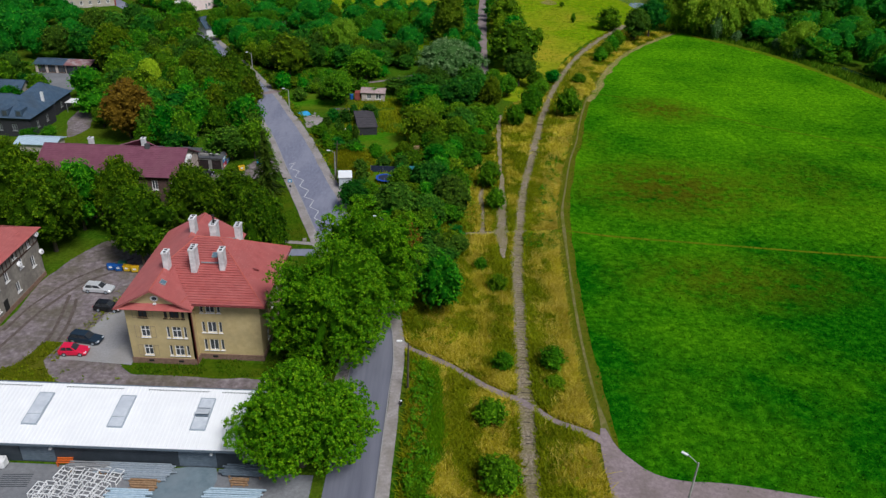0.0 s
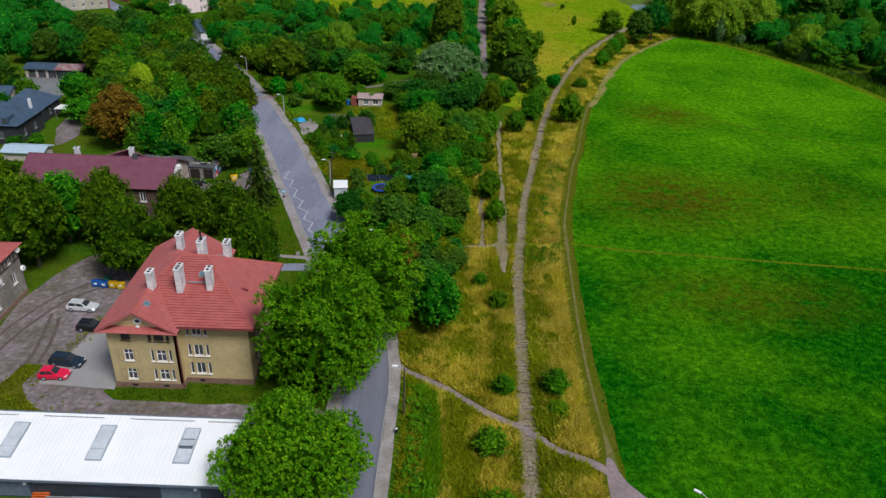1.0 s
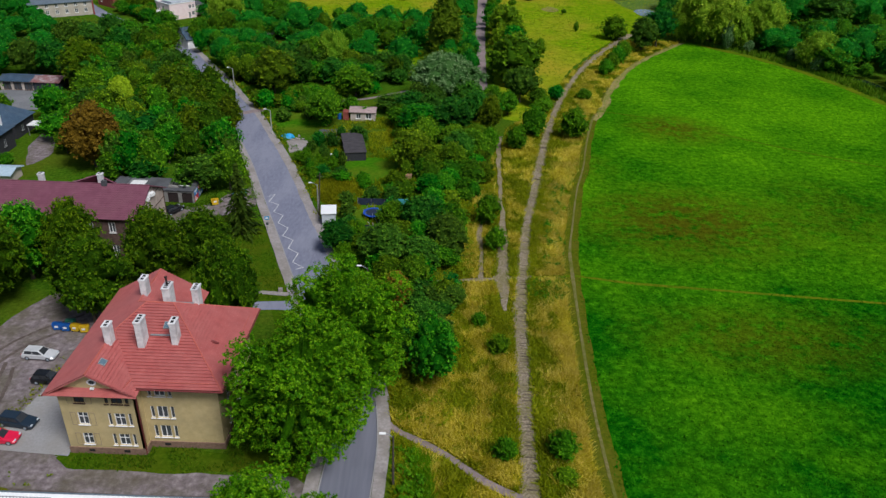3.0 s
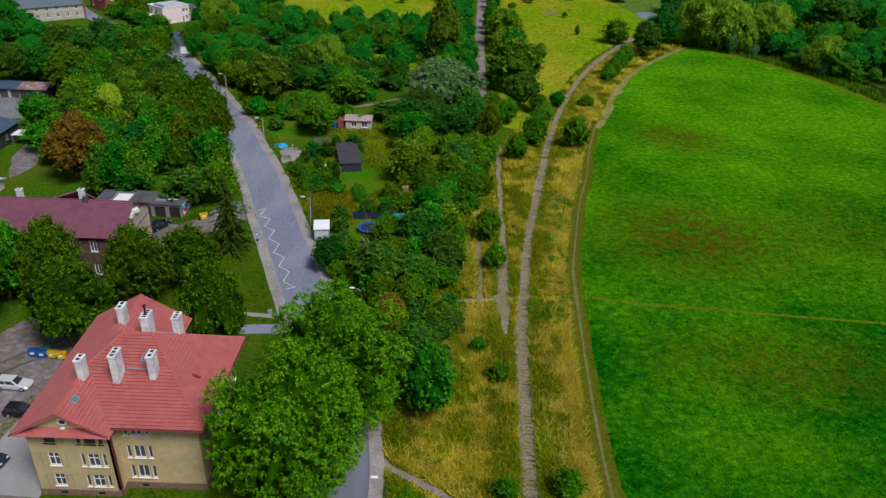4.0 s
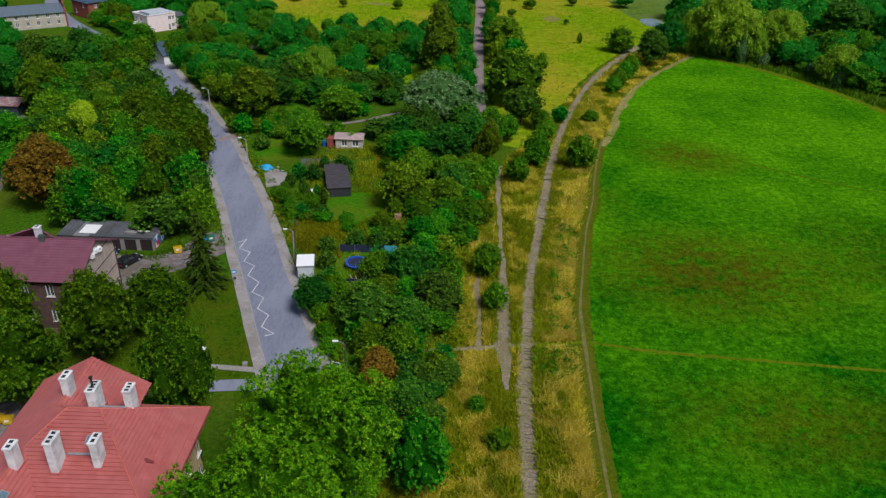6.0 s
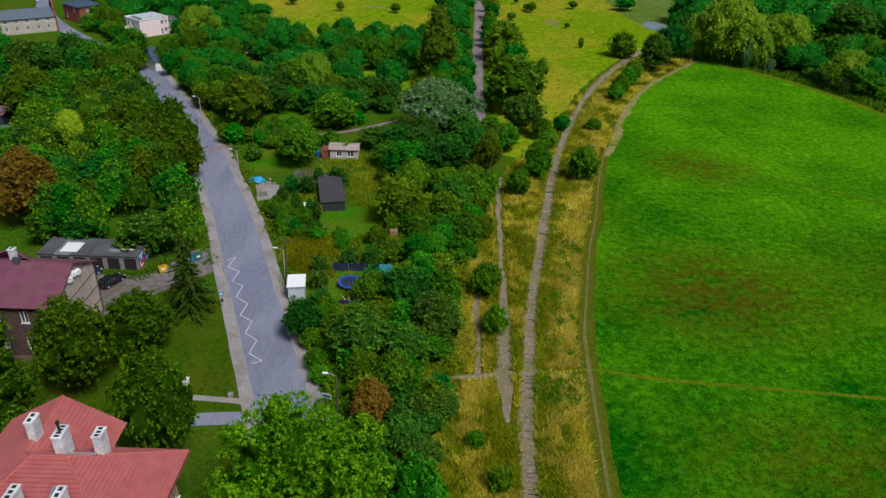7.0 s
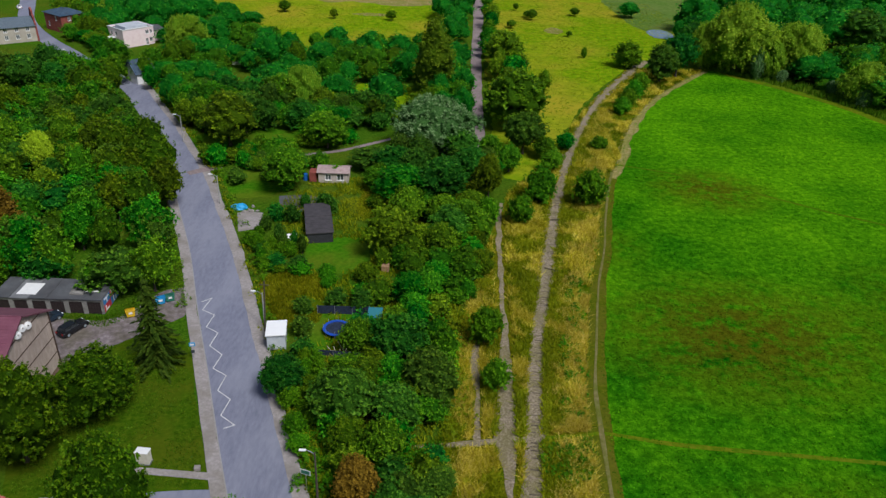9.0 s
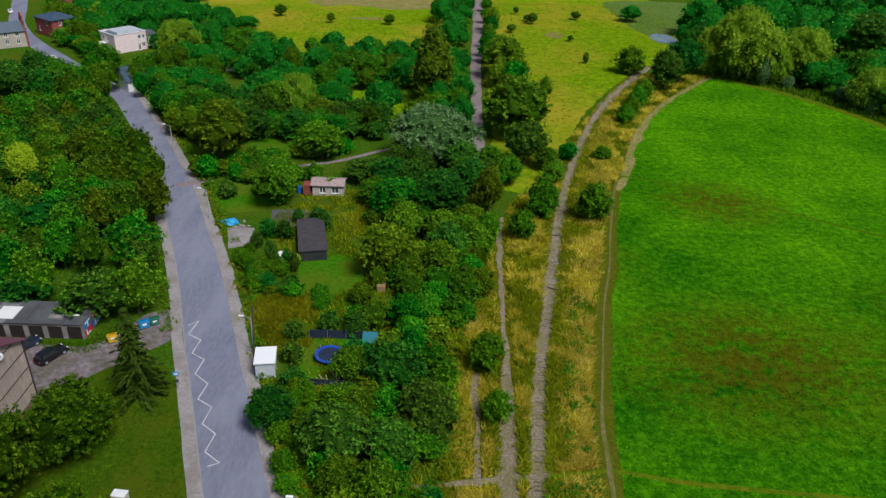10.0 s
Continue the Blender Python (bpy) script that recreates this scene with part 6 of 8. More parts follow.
def gabled_house(name, x0, x1, y0, y1, eave, ridge, wall, roof, label, front=(), right=(), end="gable", plinth=None, over=0.5, pitch=0.45, win="white", lift=0.03):
    """A house with its ridge along x; front windows: x, z, w, h on the -y wall; right windows: y, z, w, h on the +x wall."""
    h = thing(name, Matrix(), label, "house")
    ym = (y0 + y1) / 2
    op = [(x - x0, x - x0 + w, z, z + hh) for x, z, w, hh in front]
    wall_panel("wall", h, at_wall(x0, y0), x1 - x0, eave, op, wall)
    for x, z, w, hh in front:
        window_unit(h, at_wall(x, y0, z), w, hh, 1, win, 0.12)
    op = [(y - y0, y - y0 + w, z, z + hh) for y, z, w, hh in right]
    wall_panel("wall", h, at_wall(x1, y0 + 0.36, 0, 90), y1 - y0 - 0.72, eave, [(a0 - 0.36, a1 - 0.36, b0, b1) for a0, a1, b0, b1 in op], wall)
    for y, z, w, hh in right:
        window_unit(h, at_wall(x1, y, z, 90), w, hh, 1, win, 0.12)
    wall_panel("wall", h, at_wall(x1, y1, 0, 180), x1 - x0, eave, [], wall)
    wall_panel("wall", h, at_wall(x0, y1 - 0.36, 0, -90), y1 - y0 - 0.72, eave, [], wall)
    s = (ridge - eave) / (ym - y0)
    a, b, c0, d0 = x0 - over, x1 + over, y0 - over, y1 + over
    ez = eave - s * over
    if end == "gable":
        for xx, tk in ((x1, -0.3), (x0, 0.3)):
            bm = bmesh.new()
            tri = [(y0, eave), (y1, eave), (ym, ridge - 0.1)]
            f0 = [bm.verts.new((xx, y, z)) for y, z in tri]
            f1 = [bm.verts.new((xx + tk, y, z)) for y, z in tri]
            bm.faces.new(f0)
            bm.faces.new(f1[::-1])
            for i in range(3):
                bm.faces.new((f0[i], f1[i], f1[(i + 1) % 3], f0[(i + 1) % 3]))
            bmesh.ops.recalc_face_normals(bm, faces=bm.faces)
            part("gable", bm, wall, h)
        roof_slope("roof_slope", h, [(a, c0, ez), (b, c0, ez), (b, ym, ridge), (a, ym, ridge)], roof, pitch, lift)
        roof_slope("roof_slope", h, [(a, ym, ridge), (b, ym, ridge), (b, d0, ez), (a, d0, ez)], roof, pitch, lift)
        ridge_cap(h, (a, ym, ridge), (b, ym, ridge), roof)
    else:
        k = min((ym - y0), (x1 - x0) / 2 - 0.3)
        ra, rb = (x0 + k, ym, ridge), (x1 - k, ym, ridge)
        roof_slope("roof_slope", h, [(a, c0, ez), (b, c0, ez), rb, ra], roof, pitch, lift)
        roof_slope("roof_slope", h, [(b, d0, ez), (a, d0, ez), ra, rb], roof, pitch, lift)
        roof_slope("roof_slope", h, [(b, c0, ez), (b, d0, ez), rb], roof, pitch, lift)
        roof_slope("roof_slope", h, [(a, c0, ez), (a, d0, ez), ra], roof, pitch, lift)
        ridge_cap(h, ra, rb, roof)
    if plinth:
        bm = bmesh.new()
        prism(bm, [(x0 - 0.08, y0 - 0.08), (x1 + 0.08, y0 - 0.08), (x1 + 0.08, y1 + 0.08), (x0 - 0.08, y1 + 0.08)], -0.1, 0.7)
        part("plinth", bm, plinth, h)
    return h


def dish(parent, x, y, z, r=0.45, turn=0.0, tilt=70):
    bm = bmesh.new()
    bmesh.ops.create_cone(bm, cap_ends=False, segments=16, radius1=r, radius2=r * 0.2, depth=r * 0.35, matrix=pose(x, y, z, tilt, 0, turn))
    rod(bm, (x, y, z), (x - 0.3, y, z - 0.3), 0.03)
    return part("satellite_dish", bm, "white", parent, "white satellite dish")


# purple-roofed brick house
ph = gabled_house("house", -74.0, -48.2, 120.6, 132.6, 9.2, 12.2, "brick", "roof_purple", "old dark brick house with a purple metal roof",
                  front=[(-71 + k * 3.6, z, 1.1, 1.9) for k in range(7) for z in (2.0, 6.2)], right=[], plinth="plinth", over=0.6)
bm = bmesh.new()
for k in range(22):
    yy = 120.7 + k * 0.54
    top = 9.2 + 3.0 * (1 - abs(yy + 0.26 - 126.6) / 6.0) - 0.25
    box(bm, -48.2, -48.08 + (0.02 if k % 2 else 0.0), yy, yy + 0.52, 0.7, top)
part("cladding", bm, "plank", ph, "weathered beige board cladding on the gable")
bm = bmesh.new()
for k in range(4):
    zz_ = 2.6 + k * 2.4
    box(bm, -48.1, -48.03, 120.7 + max(0, (zz_ - 9.2) * 2), 132.5 - max(0, (zz_ - 9.2) * 2), zz_, zz_ + 0.12)
box(bm, -48.1, -48.0, 132.4, 132.65, 0.5, 9.2)
part("cladding_trim", bm, "timber_dark", ph)
for yy, zz_ in ((125.2, 10.4), (126.4, 10.6), (127.6, 10.2)):
    dish(ph, -47.8, yy, zz_, 0.5, 60)
for x, y, z in ((-66.0, 127.3, 13.4), (-56.2, 127.6, 13.6)):
    chimney(ph, x, y, 11.6, z, 0.8, 0.8, 2)
bm = bmesh.new()
box(bm, -55.5, -54.7, 126.0, 126.6, 12.0, 12.9)
part("chimney_cowl", bm, "felt", ph)
roof_slope("dormer_roof", ph, [(-60.6, 127.0, 12.2), (-57.0, 131.5, 10.2), (-57.0, 128.5, 13.0)], "roof_purple", 0.5)
roof_slope("dormer_roof", ph, [(-53.4, 127.0, 12.2), (-57.0, 131.5, 10.2), (-57.0, 128.5, 13.0)], "roof_purple", 0.5)

# grey tenement with a red roof
gh = gabled_house("house", -84.0, -63.9, 84.4, 99.6, 8.8, 12.4, "grey_render", "roof_red", "grimy grey tenement with a red metal roof",
                  right=[(85.6, 1.4, 1.1, 1.7), (89.3, 4.6, 1.1, 1.7), (91.4, 1.6, 1.1, 1.7), (93.4, 4.6, 1.1, 1.7), (96.6, 3.0, 1.1, 1.9), (96.4, 6.6, 1.0, 1.5), (86.4, 4.6, 1.1, 1.7), (92.2, 6.9, 1.0, 1.4)],
                  plinth="plinth", over=0.7, end="hip")
bm = bmesh.new()
box(bm, -63.9, -63.82, 84.5, 99.5, 6.3, 6.5)
for k in range(16):
    box(bm, -63.9, -63.83, 84.6 + k * 0.98, 84.72 + k * 0.98, 6.5, 8.7)
part("timber_band", bm, "timber_dark", gh, "dark timber framing under the eaves")
for yy, zz_ in ((99.0, 7.9), (99.2, 4.6), (93.0, 5.9)):
    dish(gh, -63.4, yy, zz_, 0.45, 70)
bm = bmesh.new()
box(bm, -63.9, -63.84, 87.6, 88.7, 0.1, 2.4)
part("door", bm, "black", gh, "dark entrance door")

# slate-blue houses and sheds beyond the yard
bh = gabled_house("house", -112.0, -96.0, 160.0, 171.5, 5.0, 8.4, "dark_wall", "slate", "dark house with a blue slate mansard roof", win="grey_metal", front=[(-104, 1.4, 1.2, 1.6), (-100.5, 1.4, 1.2, 1.6)], right=[(162.5, 1.4, 1.2, 1.6), (167, 1.4, 1.2, 1.6)], end="hip", over=0.6)
for k in range(4):
    bm = bmesh.new()
    x = -108.5 + k * 3.2
    box(bm, x, x + 1.5, 159.8, 162.6, 5.0, 6.5)
    dm = part("dormer", bm, "slate", bh)
    bm = bmesh.new()
    box(bm, x + 0.3, x + 1.2, 159.72, 159.79, 5.2, 6.2)
    part("pane", bm, "glass", dm)
bm = bmesh.new()
box(bm, -97.4, -96.9, 169.2, 169.8, 5.0, 7.9)
part("chimney", bm, "white", bh, "white rendered chimney")
gabled_house("house", -107.5, -97.8, 175.5, 184.0, 4.0, 7.0, "dark_wall", "slate", "low dark house with a slate roof", win="grey_metal", right=[(178, 1.2, 1.2, 1.4)], end="hip")
gabled_house("house", -121.0, -110.5, 182.5, 190.0, 3.4, 5.4, "shed_wall", "slate", "small pale house with a grey roof", front=[(-114, 1.2, 1.1, 1.2)])
gabled_house("shed", -121.0, -112.0, 211.8, 218.0, 2.7, 3.4, "shed_wall", "slate", "long low shed with a patched sheet roof", front=[(-120.2 + k * 2.9, 0.1, 2.2, 2.1) for k in range(3)], win="timber_dark")
gabled_house("shed", -111.6, -104.7, 211.4, 217.4, 2.8, 3.5, "dark_metal", "roof_rust", "dark green sheet-metal garage with a rusty patched roof")
lt = gabled_house("shed", -95.0, -86.5, 151.0, 155.6, 2.1, 2.7, "shed_wall", "pale_blue", "low pale outbuilding with a bleached blue roof")
cn = thing("canopy", Matrix(), "white corrugated carport canopy on posts", "canopy")
for k in range(10):
    bm = bmesh.new()
    box(bm, -96.5 + k * 0.7, -95.8 + k * 0.7, 178.0, 181.5, 2.5 + (0.04 if k % 2 else 0), 2.6 + (0.04 if k % 2 else 0))
    part("roof_sheet", bm, "white", cn)
for x in (-96.3, -89.8):
    for y in (178.2, 181.3):
        bm = bmesh.new()
        rod(bm, (x, y, -0.1), (x, y, 2.5), 0.07)
        part("post", bm, "grey_metal", cn)
tagged(area("yard_paving", [(-121, 211.5), (-102.5, 211.5), (-99, 203), (-102, 197), (-112, 196.5)], -0.035, "concrete", 0.3, 31)[0], "pale worn yard before the sheds", "yard")
tagged(area("yard_path", [(-88.5, 161), (-86.2, 166), (-88, 175), (-90.5, 182), (-94, 182), (-93.5, 173), (-91.5, 167)], -0.03, "dirt", 0.3, 32)[0], "pale bare path between the houses", "yard")
plant("green_far", [(-87.2, 184, 3.2, 6.5), (-90.5, 189, 3.4, 6.5), (-95.0, 196.5, 2.6, 5.5), (-83.5, 176, 3.2, 6.5), (-83, 168.5, 2.8, 5.5), (-92, 200, 3.2, 8), (-91.5, 159.0, 2.2, 3.5), (-96, 157.6, 2.0, 3.0), (-88, 206, 3.6, 9)])
plant("dark_far", [(-126, 192, 4.5, 10), (-121, 200, 4.0, 9), (-114, 193.5, 2.4, 5), (-128, 205, 5, 11), (-110, 224, 5, 11), (-120, 226, 5, 11), (-101, 222, 4.5, 11), (-126, 176, 5, 9)])

# far houses at the head of the road
pk = thing("house", pose(-104.6, 302.9, 0, 0, 0, 50), "pale pink two-storey house with a flat grey roof", "house")
front = [(8.2, 9.4, 3.7, 5.0), (9.8, 10.7, 3.7, 5.0), (9.4, 10.5, 1.0, 2.4), (8.0, 8.9, 0.05, 2.2)]
side = [(4.4, 5.8, 3.5, 4.9), (1.6, 2.8, 3.5, 4.9)]
wall_panel("wall", pk, at_wall(0, 0), 11.2, 5.9, front, "pink")
wall_panel("wall", pk, at_wall(0, 9.8, 0, -90), 9.45, 5.9, side, "pink")
wall_panel("wall", pk, at_wall(11.2, 0.35, 0, 90), 9.45, 5.9, [], "pink")
wall_panel("wall", pk, at_wall(10.85, 9.8, 0, 180), 10.5, 5.9, [], "pink")
for x0, x1, z0, z1 in front:
    window_unit(pk, at_wall(x0, 0, z0), x1 - x0, z1 - z0, 1, "white", 0.1)
for x0, x1, z0, z1 in side:
    window_unit(pk, at_wall(0, 9.8 - x0, z0, -90), x1 - x0, z1 - z0, 1, "white", 0.1)
bm = bmesh.new()
box(bm, 0.3, 10.9, 0.3, 9.5, 5.4, 5.6)
part("roof", bm, "grey_blue", pk)
bm = bmesh.new()
for x0, x1, y0, y1 in ((-0.15, 11.35, -0.15, 0.25), (-0.15, 11.35, 9.55, 9.95), (-0.15, 0.25, 0.25, 9.55), (10.95, 11.35, 0.25, 9.55)):
    box(bm, x0, x1, y0, y1, 5.9, 6.1)
part("parapet_cap", bm, "white", pk)
bm = bmesh.new()
box(bm, 2.2, 10.2, 2.0, 8.6, 5.6, 6.35)
part("roof_box", bm, "skylight", pk)
wall_panel("annexe_wall", pk, at_wall(11.25, 3.0), 5.2, 3.9, [(0.9, 2.0, 1.4, 2.8), (3.0, 4.1, 1.4, 2.8)], "pink")
for x0 in (0.9, 3.0):
    window_unit(pk, at_wall(11.25 + x0, 3.0, 1.4), 1.1, 1.4, 1, "timber_dark", 0.1)
wall_panel("annexe_wall", pk, at_wall(16.45, 3.35, 0, 90), 5.0, 3.9, [], "pink")
roof_slope("annexe_roof", pk, [(11.3, 2.6, 3.8), (16.9, 2.6, 3.8), (16.9, 8.6, 5.1), (11.3, 8.6, 5.1)], "felt", 0.5, 0.03)
bm = bmesh.new()
box(bm, -5.0, -0.05, 5.0, 10.4, 2.8, 3.0)
part("canopy", bm, "white", pk, "white flat carport canopy")
for x, y in ((-4.8, 5.2), (-4.8, 10.2), (-0.3, 5.2)):
    bm = bmesh.new()
    rod(bm, (x, y, -0.1), (x, y, 2.8), 0.07)
    part("post", bm, "grey_metal", pk)
# dark sheet added behind the canopy, in place of the shade beneath it
bm = bmesh.new()
box(bm, -4.9, -0.1, 10.1, 10.35, -0.1, 2.75)
part("carport_wall", bm, "dark_wall", pk)


def turned(ob, x, y, deg):
    ob.matrix_world = pose(x, y, 0, 0, 0, deg)
    return ob


turned(gabled_house("house", -11.5, 0.0, 0.0, 9.0, 6.2, 7.6, "red_brick", "slate", "red brick house with a grey low-pitched roof", front=[(-9.5, 1.5, 1.2, 1.7), (-4.0, 4.0, 1.2, 1.6)], right=[(2.5, 4.0, 1.1, 1.5)], end="hip"), -133.6, 321.0, -37)
ch = turned(gabled_house("house", -22.0, 0.0, 0.0, 8.5, 5.4, 7.6, "cream_render", "grey_blue", "long cream house with a blue-grey roof beside the road", front=[(-20 + k * 3.4, z, 1.2, 1.5) for k in range(6) for z in (1.2, 3.6)], right=[(2, 1.2, 1.0, 2.0), (5.2, 3.4, 1.0, 1.6)]), -137.0, 309.2, 36)
bm = bmesh.new()
ring = [(-0.4, -0.2), (8.9, -0.2), (8.9, 6.0), (7.6, 6.6), (7.6, 8.0), (6.2, 8.6), (6.2, 9.6), (4.25, 10.6), (2.3, 9.6), (2.3, 8.6), (0.9, 8.0), (0.9, 6.6), (-0.4, 6.0)]
fa, fb = [bm.verts.new((0.55, y, z)) for y, z in ring], [bm.verts.new((0.03, y, z)) for y, z in ring]
bm.faces.new(fa)
bm.faces.new(fb[::-1])
for i in range(len(ring)):
    j = (i + 1) % len(ring)
    bm.faces.new((fa[i], fb[i], fb[j], fa[j]))
sg_ = part("stepped_gable", bm, "red_brick", ch, "ornate stepped gable of orange-red brick")
for yc in (2.4, 4.25, 6.1):
    bm = bmesh.new()
    box(bm, 0.56, 0.6, yc - 0.4, yc + 0.4, 3.2, 5.4)
    part("niche", bm, "cream_render", sg_)
    bm = bmesh.new()
    box(bm, 0.605, 0.62, yc - 0.28, yc + 0.28, 3.4, 5.2)
    part("pane", bm, "glass", sg_)
turned(gabled_house("house", -9.0, 0.0, 0.0, 9.0, 6.4, 8.4, "red_brick", "roof_red", "far red brick house behind the trees", front=[(-7, 3.5, 1.2, 1.6)], end="hip"), -152.0, 372.0, -25)
turned(gabled_house("house", -5.5, 0.0, 0.0, 7.0, 3.4, 6.4, "white", "slate", "small white house with a faded roof among trees", right=[(3, 1.4, 1.1, 1.3)]), -81.6, 266.4, 48)
gabled_house("shed", -64.5, -60.5, 287, 291, 2.6, 4.4, "white", "slate_blue", "little white summerhouse with a blue roof")

# white-roofed warehouse
wh = thing("warehouse", Matrix(), "long low warehouse with a white membrane roof", "warehouse")
doors = [(5, 9, 0.05, 2.7), (28, 32, 0.05, 2.7), (46.2, 50.6, 0.05, 2.9), (53.6, 55.4, 1.3, 2.6)]
wall_panel("wall", wh, at_wall(-75.0, 59.0), 55.2, 3.3, doors, "dark_metal", 0.3)
for x0, x1, z0, z1 in doors[:3]:
    bm = bmesh.new()
    prev = None
    for k in range(28):
        zz_ = z0 + (z1 - z0) * (k // 3 + (0, 0.85, 0.92)[k % 3]) / 9.34
        yy = (59.12, 59.12, 59.16)[k % 3]
        row = [bm.verts.new((-75 + x0, yy, zz_)), bm.verts.new((-75 + x1, yy, zz_))]
        if prev:
            bm.faces.new((prev[0], prev[1], row[1], row[0]))
        prev = row
    part("roller_door", bm, "grey_blue", wh, "grey-blue sectional door")
for k in range(3):
    window_unit(wh, at_wall(-75 + 53.6 + k * 0.6, 59.0, 1.3), 0.6, 1.3, 0, "white", 0.1, False)
wall_panel("wall", wh, at_wall(-19.8, 59.3, 0, 90), 7.6, 3.4, [], "dark_metal", 0.3)
wall_panel("wall", wh, at_wall(-19.8, 67.2, 0, 180), 55.2, 4.2, [], "dark_metal", 0.3)
wall_panel("wall", wh, at_wall(-75.0, 66.9, 0, -90), 7.6, 3.4, [], "dark_metal", 0.3)
bm = bmesh.new()
fz, bz = 3.42, 4.5
prev = None
for k in range(114):
    x0 = -75.4 + k * 0.492
    for xx, dz in ((x0, 0.035), (x0 + 0.02, 0.0), (x0 + 0.41, 0.0), (x0 + 0.43, 0.035)):
        row = [bm.verts.new((xx, 58.25, fz + dz)), bm.verts.new((xx, 67.5, bz + dz))]
        if prev:
            bm.faces.new((prev[0], row[0], row[1], prev[1]))
        prev = row
box(bm, -75.4, -19.3, 58.3, 67.45, fz - 0.28, fz - 0.05)
part("roof", bm, "white_roof", wh)
bm = bmesh.new()
box(bm, -75.4, -19.3, 58.14, 58.24, fz - 0.22, fz + 0.05)
box(bm, -75.4, -19.3, 67.51, 67.75, bz - 0.3, bz - 0.02)
part("gutter", bm, "grey_blue", wh)
for x, op_ in ((-46.4, False), (-36.5, False), (-26.9, True), (-56.4, False), (-66, False)):
    mm = Matrix.Translation((x, 63.4, 3.42 + 0.1168 * 5.15 + 0.04)) @ pose(0, 0, 0, math.degrees(math.atan(0.1168)), 0, 0)
    bm = bmesh.new()
    box(bm, -0.85, 0.85, -2.4, 2.4, 0, 0.16, mm, 0)
    sk = part("skylight", bm, "skylight", wh, "long translucent roof light")
    bm = bmesh.new()
    for a0, a1, b0, b1 in ((-0.9, -0.8, -2.45, 2.45), (0.8, 0.9, -2.45, 2.45), (-0.8, 0.8, -2.45, -2.35), (-0.8, 0.8, 2.35, 2.45)):
        box(bm, a0, a1, b0, b1, 0.0, 0.19, mm)
    part("frame", bm, "steel", sk)
    bm = bmesh.new()
    hm = mm @ (pose(0, 0.7, 0.2, -20, 0, 0) if op_ else pose(0, 0.2, 0.18, 0, 0, 0))
    box(bm, -0.78, 0.78, -1.2, 0.2, 0, 0.12, hm)
    part("hatch", bm, "skylight", sk, "hinged vent hatch")
    if op_:
        bm = bmesh.new()
        box(bm, -0.72, 0.72, -0.5, 0.75, 0.17, 0.36, mm)
        part("hatch_curb", bm, "grey_blue", sk)
for x0, x1 in ((-71, -65), (-62, -56), (-53.5, -47.5), (-44.5, -37.5), (-34.5, -27.0), (-25.5, -20.5)):
    bm = bmesh.new()
    rod(bm, (x0, 66.9, 4.6), (x1, 66.9, 4.6), 0.03, sides=6)
    for k in range(int((x1 - x0) / 0.35)):
        box(bm, x0 + k * 0.35, x0 + k * 0.35 + 0.05, 66.85, 66.95, 4.45, 4.62)
    part("snow_guard", bm, "grey_metal", wh)
for x in (-43.4, -25.0):
    bm = bmesh.new()
    box(bm, x, x + 0.3, 58.7, 58.98, 2.1, 2.4, bevel=0.03)
    part("wall_lamp", bm, "white", wh)

# ---- vehicles ----


